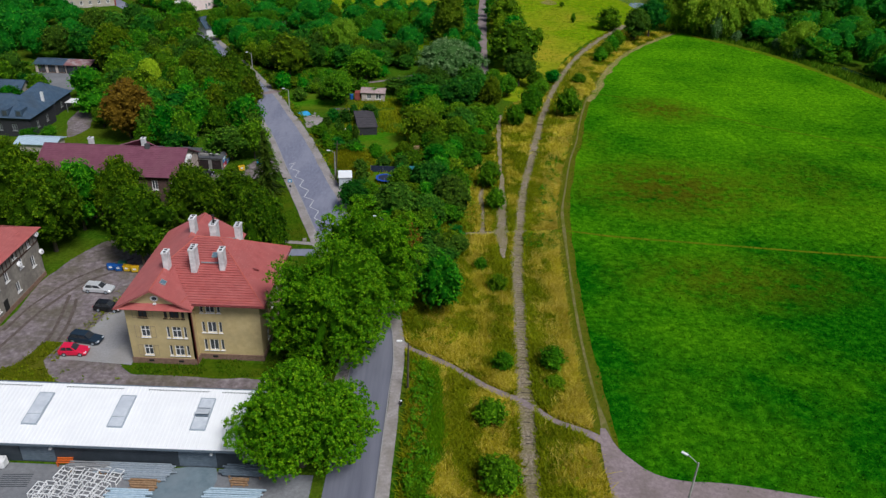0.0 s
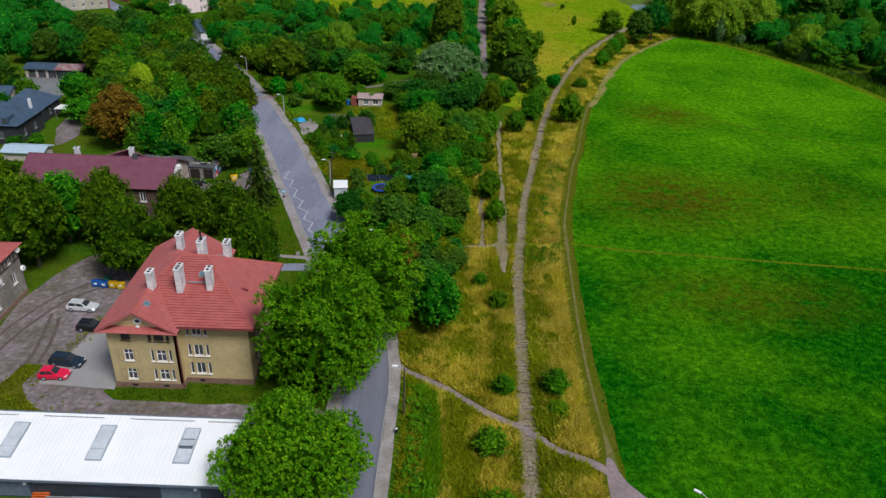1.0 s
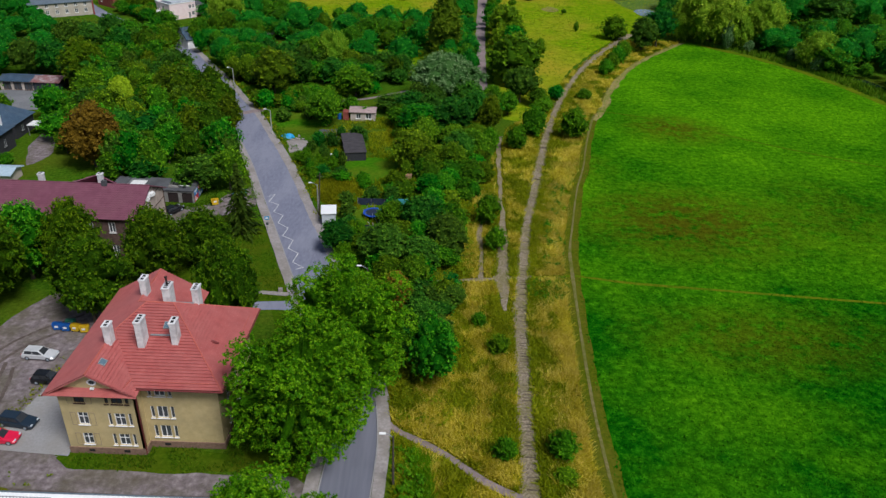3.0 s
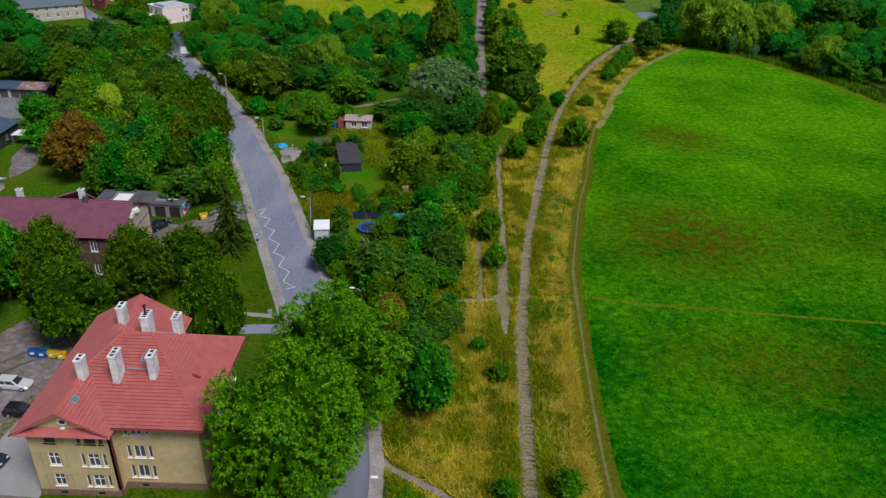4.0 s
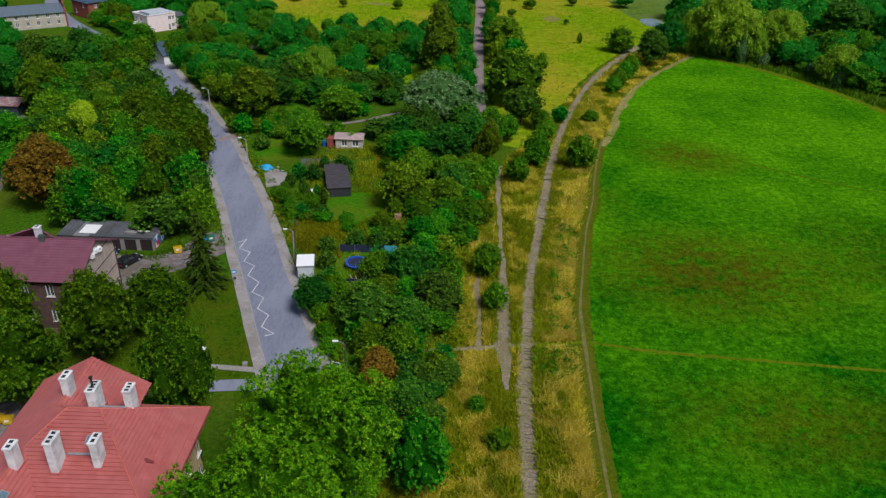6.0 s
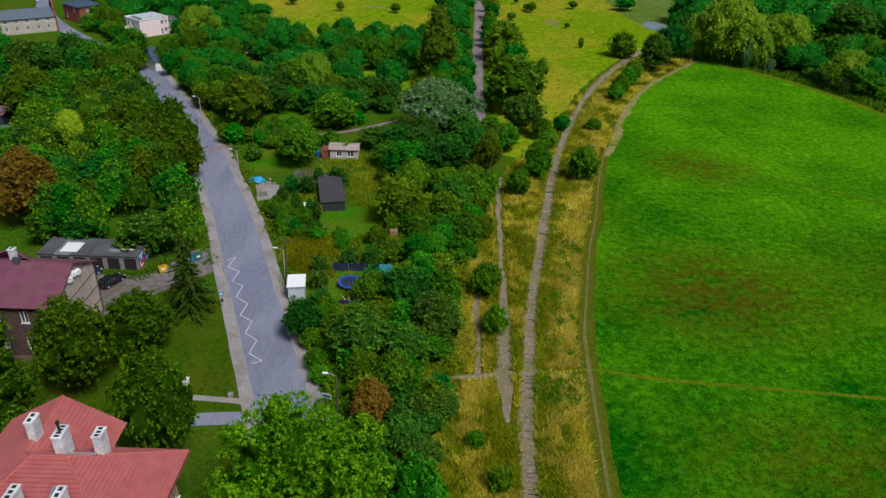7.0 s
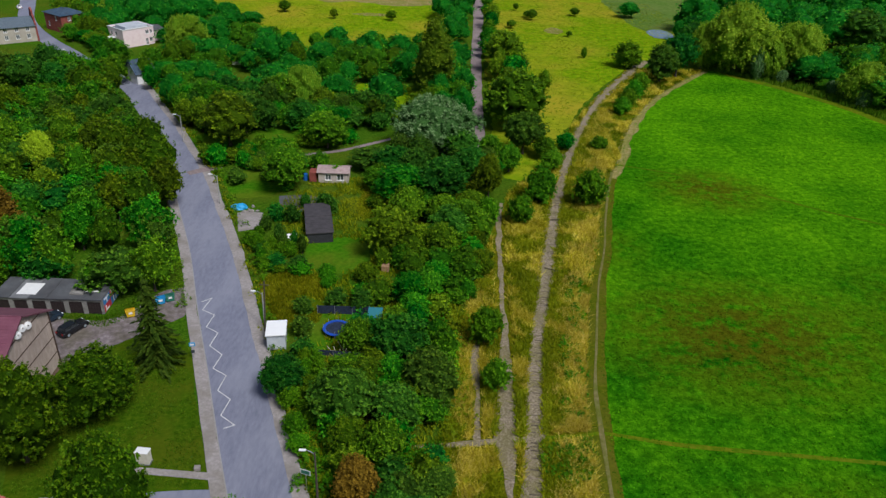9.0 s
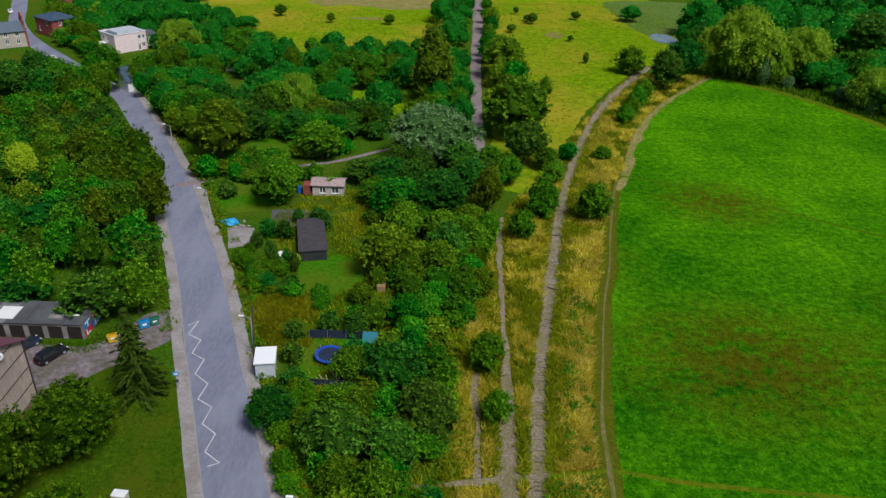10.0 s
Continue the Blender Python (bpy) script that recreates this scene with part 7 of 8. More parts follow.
def car(m, paint, label, length=4.5, width=1.78, height=1.46, estate=False, group=""):
    """Nose towards local +x."""
    c = thing("car", m, label, "car", group)
    hl, hw = length / 2, width / 2
    bm = bmesh.new()
    prof = [(-hl, 0.35), (-hl, 0.72), (-hl + 0.12, 0.92), (hl - 1.25, 0.94), (hl - 0.25, 0.74), (hl, 0.6), (hl, 0.32), (hl - 0.3, 0.24), (-hl + 0.3, 0.24)]
    rows = []
    for y, k in ((-hw, 0.94), (-hw * 0.86, 1.0), (hw * 0.86, 1.0), (hw, 0.94)):
        rows.append([bm.verts.new((x * k if abs(y) == hw else x, y, 0.24 + (z - 0.24) * (0.92 if abs(y) == hw else 1.0))) for x, z in prof])
    n = len(prof)
    for r0, r1 in zip(rows, rows[1:]):
        for i in range(n):
            bm.faces.new((r0[i], r1[i], r1[(i + 1) % n], r0[(i + 1) % n]))
    bm.faces.new(rows[0])
    bm.faces.new(rows[-1][::-1])
    back = -hl + (0.25 if estate else 0.75)
    roof0, roof1 = back + (0.28 if estate else 0.5), hl - 2.05
    base0, base1 = back, hl - 1.3
    zb, zt = 0.92, height

    def ring(z, f):
        w = hw * (0.9 - 0.16 * f)
        x0, x1 = base0 + (roof0 - base0) * f, base1 + (roof1 - base1) * f
        return [(x0, -w, z), (x1, -w, z), (x1, w, z), (x0, w, z)]
    lo = [bm.verts.new(p) for p in ring(zb, 0)]
    hi = [bm.verts.new(p) for p in ring(zt, 1)]
    for i in range(4):
        bm.faces.new((lo[i], lo[(i + 1) % 4], hi[(i + 1) % 4], hi[i]))
    bm.faces.new(hi)
    bmesh.ops.recalc_face_normals(bm, faces=bm.faces)
    bmesh.ops.bevel(bm, geom=[ed for ed in bm.edges if ed.calc_face_angle(0) > 0.5], offset=0.05, segments=2, affect="EDGES")
    part("body", bm, paint, c)

    def pane(name, i, s0, s1, t0, t1):
        a0, a1 = ring(zb, 0), ring(zt, 1)
        p0, p1, q0, q1 = Vector(a0[i]), Vector(a0[(i + 1) % 4]), Vector(a1[i]), Vector(a1[(i + 1) % 4])
        f = lambda s, t: p0.lerp(p1, s).lerp(q0.lerp(q1, s), t)
        nrm = (p1 - p0).cross(q0 - p0).normalized() * 0.02
        pb = bmesh.new()
        pb.faces.new([pb.verts.new(f(s, t) + nrm) for s, t in ((s0, t0), (s1, t0), (s1, t1), (s0, t1))])
        bmesh.ops.solidify(pb, geom=list(pb.faces), thickness=0.01)
        part(name, pb, "glass", c)
    pane("windscreen", 1, 0.07, 0.93, 0.08, 0.94)
    pane("rear_window", 3, 0.1, 0.9, 0.12, 0.9)
    for i in (0, 2):
        pane("side_window", i, 0.08, 0.47, 0.1, 0.88)
        pane("side_window", i, 0.51, 0.92, 0.1, 0.88)
    for x in (-hl + 0.85, hl - 0.85):
        for s in (-1, 1):
            wb = bmesh.new()
            rod(wb, (x, s * (hw - 0.2), 0.32), (x, s * (hw + 0.01), 0.32), 0.32, sides=16)
            wh_ = part("wheel", wb, "rubber", c)
            wb = bmesh.new()
            rod(wb, (x, s * (hw + 0.011), 0.32), (x, s * (hw + 0.025), 0.32), 0.2, sides=12)
            part("rim", wb, "steel", wh_)
    for s in (-1, 1):
        lb = bmesh.new()
        box(lb, hl - 0.22, hl - 0.02, s * hw * 0.66 - 0.18, s * hw * 0.66 + 0.18, 0.58, 0.7, bevel=0.02)
        part("headlight", lb, "skylight", c)
        lb = bmesh.new()
        box(lb, -hl - 0.02, -hl + 0.08, s * hw * 0.72 - 0.14, s * hw * 0.72 + 0.14, 0.62, 0.86, bevel=0.02)
        part("tail_light", lb, "red_plastic", c)
    return c


def glossy(name, col, rough=0.3, metal=0.2):
    return surface(name, (tuple(v * 0.92 for v in col), col, tuple(min(1, v * 1.08) for v in col)), fine_scale=1.0, rough=rough, metal=metal, spec=0.6)


M["rubber"] = glossy("tyre_rubber", (0.015, 0.015, 0.015), 0.8, 0)
M["red_plastic"] = glossy("red_plastic", (0.35, 0.01, 0.01), 0.3, 0)
M["car_silver"] = glossy("silver_paint", (0.72, 0.74, 0.76), 0.3, 0.3)
M["car_black"] = glossy("black_paint", (0.012, 0.013, 0.016), 0.2, 0)
M["car_navy"] = glossy("dark_blue_paint", (0.02, 0.035, 0.055), 0.2, 0.1)
M["car_red"] = glossy("red_paint", (0.7, 0.012, 0.06), 0.3, 0)
M["car_white"] = glossy("white_paint_gloss", (0.7, 0.7, 0.72), 0.3, 0)
M["bin_blue"] = glossy("blue_plastic", (0.01, 0.12, 0.45), 0.5, 0)
M["bin_cyan"] = glossy("bright_blue_plastic", (0.02, 0.3, 0.62), 0.5, 0)
M["bin_yellow"] = glossy("yellow_plastic", (0.75, 0.5, 0.01), 0.5, 0)
M["bin_green"] = glossy("green_plastic", (0.03, 0.2, 0.13), 0.5, 0)
M["tarp_blue"] = glossy("blue_tarpaulin", (0.02, 0.33, 0.65), 0.5, 0)
M["tarp_teal"] = glossy("teal_tarpaulin", (0.03, 0.2, 0.24), 0.6, 0)
M["netting"] = surface("blue_black_mesh", ((0.012, 0.018, 0.035), (0.02, 0.03, 0.06), (0.035, 0.05, 0.1)), fine_scale=3)
M["tramp_blue"] = glossy("blue_padding", (0.01, 0.07, 0.42), 0.6, 0)
M["shed_pink"] = surface("faded_pink_felt", ((0.33, 0.24, 0.23), (0.42, 0.31, 0.3), (0.5, 0.39, 0.37)), ((0.28, 0.22, 0.22), 0.5), 1.2, 0.4)
M["tent"] = surface("dark_grey_sheet_roof", ((0.045, 0.04, 0.045), (0.06, 0.055, 0.06), (0.08, 0.072, 0.08)), fine_scale=1.0)
M["graffiti_red"] = glossy("red_spray_paint", (0.5, 0.03, 0.05), 0.7, 0)
M["graffiti_blue"] = glossy("blue_spray_paint", (0.03, 0.2, 0.5), 0.7, 0)
M["orange"] = glossy("orange_paint", (0.6, 0.12, 0.015), 0.5, 0)
M["lens"] = glossy("lamp_lens", (0.85, 0.85, 0.85), 0.3, 0)

car(pose(-53.4, 95.4, -0.03, 0, 0, -3), "car_silver", "silver estate car parked on the dirt yard", 4.6, 1.76, 1.46, True)
car(pose(-49.8, 90.3, 0, 0, 0, -3), "car_black", "black hatchback at the head of the parking bay", 4.2, 1.76, 1.5, True)
car(pose(-49.7, 82.2, 0, 0, 0, -8), "car_navy", "dark blue estate car in the paved bay", 4.7, 1.8, 1.48, True)
car(pose(-50.1, 79.3, 0, 0, 0, 2), "car_red", "small bright red hatchback in the bay", 3.9, 1.68, 1.48, True)
car(pose(-46.2, 97.6, -0.03, 0, 0, 20), "car_black", "black car half hidden behind the house", 4.4)
car(pose(-50.2, 140.9, 0, 0, 0, 63), "car_black", "black estate car parked on the garage drive", 4.5, 1.8, 1.5, True)
car(pose(-54.9, 143.0, 0, 0, 0, 55), "car_navy", "dark car parked before the garages", 4.3)
car(pose(-46.6, 122.2, -0.03, 0, 0, 60), "car_navy", "dark car beside the clad gable wall", 4.3)
car(pose(-169.4, 360.5, 0, 0, 0, 125), "car_white", "white car on the far road", 4.3)
car(pose(-121.2, 293.4, 0.02, 0, 0, 130), "car_silver", "pale car parked beside the far road", 4.3)

# ---- bins and small street things ----


def wheelie_bin(m, mat, label, w=1.2, d=0.95, h=1.2, group=""):
    b = thing("waste_container", m, label, "bin", group)
    bm = bmesh.new()
    lo = [(-w * 0.42, -d * 0.4), (w * 0.42, -d * 0.4), (w * 0.42, d * 0.4), (-w * 0.42, d * 0.4)]
    hi = [(-w / 2, -d / 2), (w / 2, -d / 2), (w / 2, d / 2), (-w / 2, d / 2)]
    a = [bm.verts.new((x, y, 0.14)) for x, y in lo]
    c = [bm.verts.new((x, y, h * 0.85)) for x, y in hi]
    for i in range(4):
        bm.faces.new((a[i], a[(i + 1) % 4], c[(i + 1) % 4], c[i]))
    bm.faces.new(a[::-1])
    bm.faces.new(c)
    bmesh.ops.bevel(bm, geom=list(bm.edges), offset=0.03, segments=1, affect="EDGES")
    part("body", bm, mat, b)
    bm = bmesh.new()
    n = 6
    prev = None
    for i in range(n + 1):
        t = i / n
        y = -d / 2 - 0.03 + (d + 0.06) * t
        z = h * 0.86 + 0.18 * math.sin(math.pi * t)
        row = [bm.verts.new((-w / 2 - 0.03, y, z)), bm.verts.new((w / 2 + 0.03, y, z))]
        if prev:
            bm.faces.new((prev[0], prev[1], row[1], row[0]))
        prev = row
    bmesh.ops.solidify(bm, geom=list(bm.faces), thickness=0.04)
    part("lid", bm, mat, b)
    for x in (-w * 0.36, w * 0.36):
        for y in (-d * 0.32, d * 0.32):
            bm = bmesh.new()
            rod(bm, (x - 0.04, y, 0.09), (x + 0.04, y, 0.09), 0.09)
            part("castor", bm, "rubber", b)
    bm = bmesh.new()
    box(bm, -w * 0.2, w * 0.2, -d / 2 - 0.02, -d / 2 + 0.03, h * 0.5, h * 0.75)
    part("label_plate", bm, "white", b)
    return b


wheelie_bin(pose(-54.1, 102.0, -0.04, 0, 0, 6), "bin_blue", "blue paper recycling container with a lid", group="yard bins")
wheelie_bin(pose(-52.75, 101.8, -0.04, 0, 0, 3), "bin_blue", "blue recycling container beside its twin", group="yard bins")
wheelie_bin(pose(-51.35, 101.8, -0.04, 0, 0, -4), "bin_yellow", "yellow plastics container next to blue bins", group="yard bins")
wheelie_bin(pose(-50.0, 101.6, -0.04, 0, 0, 8), "bin_yellow", "yellow plastics container at the row's end", group="yard bins")
wheelie_bin(pose(-52.6, 103.0, -0.04, 0, 0, 2), "bin_green", "dark green waste container behind the others", group="yard bins")
wheelie_bin(pose(-43.3, 145.0, -0.02, 0, 0, 25), "bin_yellow", "yellow waste container by the garage drive", 1.35, 1.0, 1.35)
wheelie_bin(pose(-40.1, 148.7, -0.02, 0, 0, 30), "bin_cyan", "bright blue waste container on the drive", 1.5, 1.1, 1.35)
wheelie_bin(pose(-38.9, 149.6, -0.02, 0, 0, 30), "bin_green", "green waste container on the drive", 1.4, 1.0, 1.3)


def street_lamp(x, y, h, turn, arm=1.8, label="grey concrete street lamp with a white head", lean=0.0, mat="lamp_pole"):
    s = thing("street_lamp", pose(x, y, 0, 0, lean, turn), label, "street lamp")
    bm = bmesh.new()
    rod(bm, (0, 0, -0.2), (0, 0, h), 0.15, 0.09)
    part("pole", bm, mat, s)
    bm = bmesh.new()
    prev = Vector((0, 0, h - 0.25))
    for k in range(1, 6):
        t = k / 5
        q = Vector((arm * t, 0, h - 0.25 + 0.55 * math.sin(t * math.pi / 2)))
        rod(bm, prev, q, 0.045)
        prev = q
    part("arm", bm, "grey_metal", s)
    bm = bmesh.new()
    box(bm, arm - 0.1, arm + 0.65, -0.16, 0.16, h + 0.24, h + 0.4, bevel=0.05)
    hd = part("lamp_head", bm, "lens", s, "white lamp head")
    bm = bmesh.new()
    box(bm, arm + 0.05, arm + 0.6, -0.12, 0.12, h + 0.2, h + 0.245)
    part("diffuser", bm, "skylight", hd)
    return s


street_lamp(28.2, 53.6, 8.9, 142, 1.3)
street_lamp(-3.2, 74.4, 7.5, 180, 0.9, "street lamp with a white head on a dark post", 0.0, "wood_pole")
street_lamp(-22.7, 143.6, 5.8, 180, 1.0)
street_lamp(-40.7, 185.1, 6.0, 180, 1.0)
street_lamp(-58.3, 218.1, 6.5, 180, 1.0)
street_lamp(-9.6, 110.1, 7.5, 180, 1.0, "street lamp with a white head on a dark post", 0.0, "wood_pole")
bp = thing("litter_bin", pose(-3.9, 70.9, -0.03), "small dark roadside litter bin on a post", "bin")
bm = bmesh.new()
rod(bm, (0, 0, -0.1), (0, 0, 0.5), 0.05)
part("post", bm, "grey_metal", bp)
bm = bmesh.new()
rod(bm, (0, 0, 0.3), (0, 0, 0.85), 0.19, 0.23, 10)
part("drum", bm, "car_black", bp)
bm = bmesh.new()
rod(bm, (0, 0, 0.851), (0, 0, 0.9), 0.14, 0.14, 10)
part("rim", bm, "white", bp)

sg = thing("bus_stop_sign", pose(-30.7, 134.9, 0, 0, 0, 10), "blue bus stop sign on a grey pole", "sign")
bm = bmesh.new()
rod(bm, (0, 0, -0.1), (0, 0, 2.9), 0.04)
part("pole", bm, "grey_metal", sg)
bm = bmesh.new()
box(bm, -0.4, 0.4, -0.05, -0.02, 2.3, 2.95, bevel=0.01)
pl_ = part("plate", bm, "bin_cyan", sg)
bm = bmesh.new()
box(bm, -0.25, 0.25, -0.06, -0.051, 2.45, 2.75)
part("symbol", bm, "white", pl_)
bm = bmesh.new()
box(bm, -0.22, 0.22, -0.06, -0.03, 1.2, 1.7)
part("timetable", bm, "dark_metal", sg)

cb = thing("utility_cabinet", pose(-30.6, 115.4, 0, 0, 0, -6), "cream utility cabinet standing on the lawn", "cabinet")
bm = bmesh.new()
box(bm, -0.75, 0.75, -0.45, 0.45, 0.1, 1.75, bevel=0.03)
part("body", bm, "cream", cb)
bm = bmesh.new()
box(bm, -0.82, 0.82, -0.52, 0.52, 1.751, 1.84, bevel=0.02)
part("lid", bm, "white", cb)
bm = bmesh.new()
box(bm, -0.8, 0.8, -0.5, 0.5, -0.1, 0.1)
part("base", bm, "concrete", cb)
for k in range(2):
    bm = bmesh.new()
    box(bm, -0.68 + k * 0.7, -0.02 + k * 0.7, -0.475, -0.452, 0.25, 1.65)
    for j in range(5):
        box(bm, -0.55 + k * 0.7, -0.15 + k * 0.7, -0.485, -0.476, 1.2 + j * 0.07, 1.23 + j * 0.07)
    part("door", bm, "cream", cb)
CABP = spline([(-36, 114.5, 1.0), (-28.4, 113.9, 1.0), (-22.6, 113.5, 1.1), (-21.4, 113.4, 1.2)], 0.8)
tagged(strip("lawn_path", offset_line(CABP, -CABP[:, 2] / 2), offset_line(CABP, CABP[:, 2] / 2), 0.015, "pavement", 0.05, 41), "pale path across the lawn to the footway", "path")

BAYP = spline([(-40, 108.4, 2.6), (-32, 109.2, 2.6), (-27.6, 109.8, 2.4), (-23.9, 110.2, 2.4), (-20.4, 110.2, 2.8)], 0.8)
tagged(strip("side_drive", offset_line(BAYP, -BAYP[:, 2] / 2), offset_line(BAYP, BAYP[:, 2] / 2), 0.012, "asphalt", 0.06, 45), "grey drive between the houses and the road", "path")
bm = bmesh.new()
box(bm, -0.35, 0.35, -0.3, 0.3, -0.1, 0.45, pose(-24.2, 114.5, 0, 0, 0, 8), 0)
bmesh.ops.bevel(bm, geom=list(bm.edges), offset=0.04, segments=1, affect="EDGES")
tagged(part("stone_block", bm, "pavement"), "pale stone block on the lawn's edge", "block")
rs = thing("road_sign", pose(-11.2, 112.2, 0, 0, 0, -18), "white rectangular road sign on a thin post", "sign")
bm = bmesh.new()
rod(bm, (0, 0, -0.1), (0, 0, 2.9), 0.04)
part("post", bm, "grey_metal", rs)
bm = bmesh.new()
box(bm, -0.65, 0.65, -0.06, -0.03, 2.1, 2.85, bevel=0.01)
pl_ = part("plate", bm, "white", rs)
bm = bmesh.new()
box(bm, -0.52, 0.52, -0.075, -0.061, 2.22, 2.73)
part("field", bm, "bin_green", pl_)

# ---- garages ----
gr_ = thing("garage_row", Matrix(), "row of shabby grey garages with flat felt roofs", "garage")
for k in range(6):
    x0 = -47.4 - (k + 1) * 2.75
    g1 = wall_panel("garage_front", gr_, at_wall(x0, 145.3), 2.75, 2.5, [(0.35, 2.4, 0.0, 2.1)], "garage_grey", 0.2)
    bm = bmesh.new()
    for j in range(5):
        box(bm, x0 + 0.37 + j * 0.4, x0 + 0.37 + j * 0.4 + 0.38, 145.4, 145.46, 0.0, 2.09)
    part("door", bm, "door_dark", gr_, "dark brown garage door")
    bm = bmesh.new()
    box(bm, x0 + 0.01, x0 + 2.74, 145.1, 150.9, 2.5 + 0.06 * (k % 2), 2.64 + 0.06 * (k % 2))
    part("roof_slab", bm, "felt" if k not in (4,) else "garage_roof_pale", gr_)
for x, turn, ln in ((-47.4, 90, 5.3), (-63.9, -90, 5.3)):
    wall_panel("side_wall", gr_, at_wall(x, 145.5 if turn == 90 else 150.8, 0, turn), ln, 2.5, [], "garage_grey", 0.2)
wall_panel("back_wall", gr_, at_wall(-47.4, 150.9, 0, 180), 16.5, 2.5, [], "garage_grey", 0.2)
M_side = [(0.1, 2.5, 1.25, 2.4, "graffiti_blue"), (2.5, 5.1, 1.25, 2.4, "graffiti_red"), (0.1, 2.5, 0.1, 1.25, "graffiti_red"), (2.5, 5.1, 0.1, 1.25, "graffiti_blue"),
          (0.4, 2.1, 2.05, 2.3, "white"), (1.1, 1.4, 1.35, 2.05, "white"),
          (2.9, 3.15, 1.35, 2.3, "white"), (3.15, 3.75, 1.85, 2.1, "white"), (3.75, 4.35, 1.85, 2.1, "white"), (4.35, 4.6, 1.35, 2.3, "white"), (3.6, 3.9, 1.6, 1.85, "white"),
          (0.5, 0.75, 0.2, 1.1, "white"), (0.75, 1.7, 0.2, 0.42, "white"), (3.3, 3.55, 0.2, 1.1, "white"), (4.0, 4.25, 0.2, 1.1, "white")]
for i, (a0, a1, b0, b1, mt) in enumerate(M_side):
    bm = bmesh.new()
    box(bm, a0, a1, -0.012 - 0.004 * i, 0.0, b0, b1)
    bm.transform(at_wall(-47.39, 145.5, 0, 90))
    part("graffiti", bm, mt, gr_, "spray-painted letters in red, white and blue")
bm = bmesh.new()
box(bm, -52.6, -50.6, 146.2, 147.0, 2.72, 3.0)
box(bm, -52.6, -51.9, 147.0, 149.0, 2.72, 3.1)
part("parapet", bm, "garage_grey", gr_)
bm = bmesh.new()
box(bm, -60.5, -57.6, 146.0, 149.2, 2.71, 2.74)
part("roof_patch", bm, "white", gr_)
bm = bmesh.new()
box(bm, -51.0, -48.6, 147.2, 147.7, 2.71, 2.75)
part("roof_plank", bm, "white", gr_)
up_ = thing("utility_pole", pose(-22.4, 142.2, 0, 2, 4, 0), "leaning dark wooden utility pole", "pole")
bm = bmesh.new()
rod(bm, (0, 0, -0.3), (0, 0, 9.0), 0.14, 0.09)
part("pole", bm, "wood_pole", up_)
bm = bmesh.new()
rod(bm, (-0.7, 0, 8.3), (0.7, 0, 8.3), 0.05)
part("crossarm", bm, "wood_pole", up_)

# ---- kiosk, trampoline, sheds, garden clutter ----
ks = thing("kiosk", pose(-20.0, 139.4, 0, 0, 0, 8), "white box kiosk with a flat roof", "kiosk")
bm = bmesh.new()
box(bm, -1.3, 1.3, -1.7, 1.7, 0, 2.5, bevel=0.03)
part("body", bm, "skylight", ks)
bm = bmesh.new()
box(bm, -1.45, 1.45, -1.9, 1.9, 2.5, 2.68, bevel=0.02)
part("roof", bm, "white_roof", ks)
tp = thing("trampoline", pose(-11.8, 142.4, 0), "round garden trampoline with blue padding", "trampoline")
bm = bmesh.new()
bmesh.ops.create_circle(bm, cap_ends=True, segments=32, radius=1.65, matrix=Matrix.Translation((0, 0, 0.82)))
part("mat", bm, "netting", tp)
bm = bmesh.new()
outer, inner = [], []
for k in range(32):
    a = k * math.tau / 32
    for lst, r in ((outer, 2.05), (inner, 1.6)):
        lst.append([bm.verts.new((math.cos(a) * r, math.sin(a) * r, z)) for z in (0.8, 0.9)])
for k in range(32):
    j = (k + 1) % 32
    bm.faces.new((outer[k][1], outer[j][1], inner[j][1], inner[k][1]))
    bm.faces.new((outer[k][0], outer[j][0], outer[j][1], outer[k][1]))
    bm.faces.new((inner[k][0], inner[k][1], inner[j][1], inner[j][0]))
part("padding", bm, "tramp_blue", tp)
for k in range(8):
    a = k * math.tau / 8
    bm = bmesh.new()
    rod(bm, (math.cos(a) * 1.95, math.sin(a) * 1.95, -0.05), (math.cos(a) * 1.95, math.sin(a) * 1.95, 1.5), 0.03)
    part("pole", bm, "steel", tp)


def screen_fence(x0, y0, x1, y1, h, label):
    f = thing("fence", Matrix(), label, "fence")
    d = math.hypot(x1 - x0, y1 - y0)
    turn = math.degrees(math.atan2(y1 - y0, x1 - x0))
    mm = pose(x0, y0, 0, 0, 0, turn)
    n = max(2, int(d / 2.4))
    for k in range(n + 1):
        bm = bmesh.new()
        rod(bm, (d * k / n, 0, -0.1), (d * k / n, 0, h + 0.05), 0.05)
        bm.transform(mm)
        part("post", bm, "grey_metal", f)
    for k in range(n):
        bm = bmesh.new()
        box(bm, d * k / n + 0.03, d * (k + 1) / n - 0.03, -0.05, -0.03, 0.05, h)
        bm.transform(mm)
        part("panel", bm, "netting", f)
    return f


screen_fence(-15.4, 147.3, -7.4, 147.4, 1.5, "dark screened fence behind the trampoline")
screen_fence(-16.4, 136.8, -6.6, 136.2, 1.1, "dark screened fence before the small lawn")
aw = thing("awning", Matrix(), "teal tarpaulin awning on four posts", "awning")
bm = bmesh.new()
box(bm, -7.4, -5.2, 143.6, 146.4, 2.0, 2.06)
part("sheet", bm, "tarp_teal", aw)
for x in (-7.3, -5.3):
    for y in (143.7, 146.3):
        bm = bmesh.new()
        rod(bm, (x, y, -0.1), (x, y, 2.0), 0.04)
        part("post", bm, "wood_pole", aw)

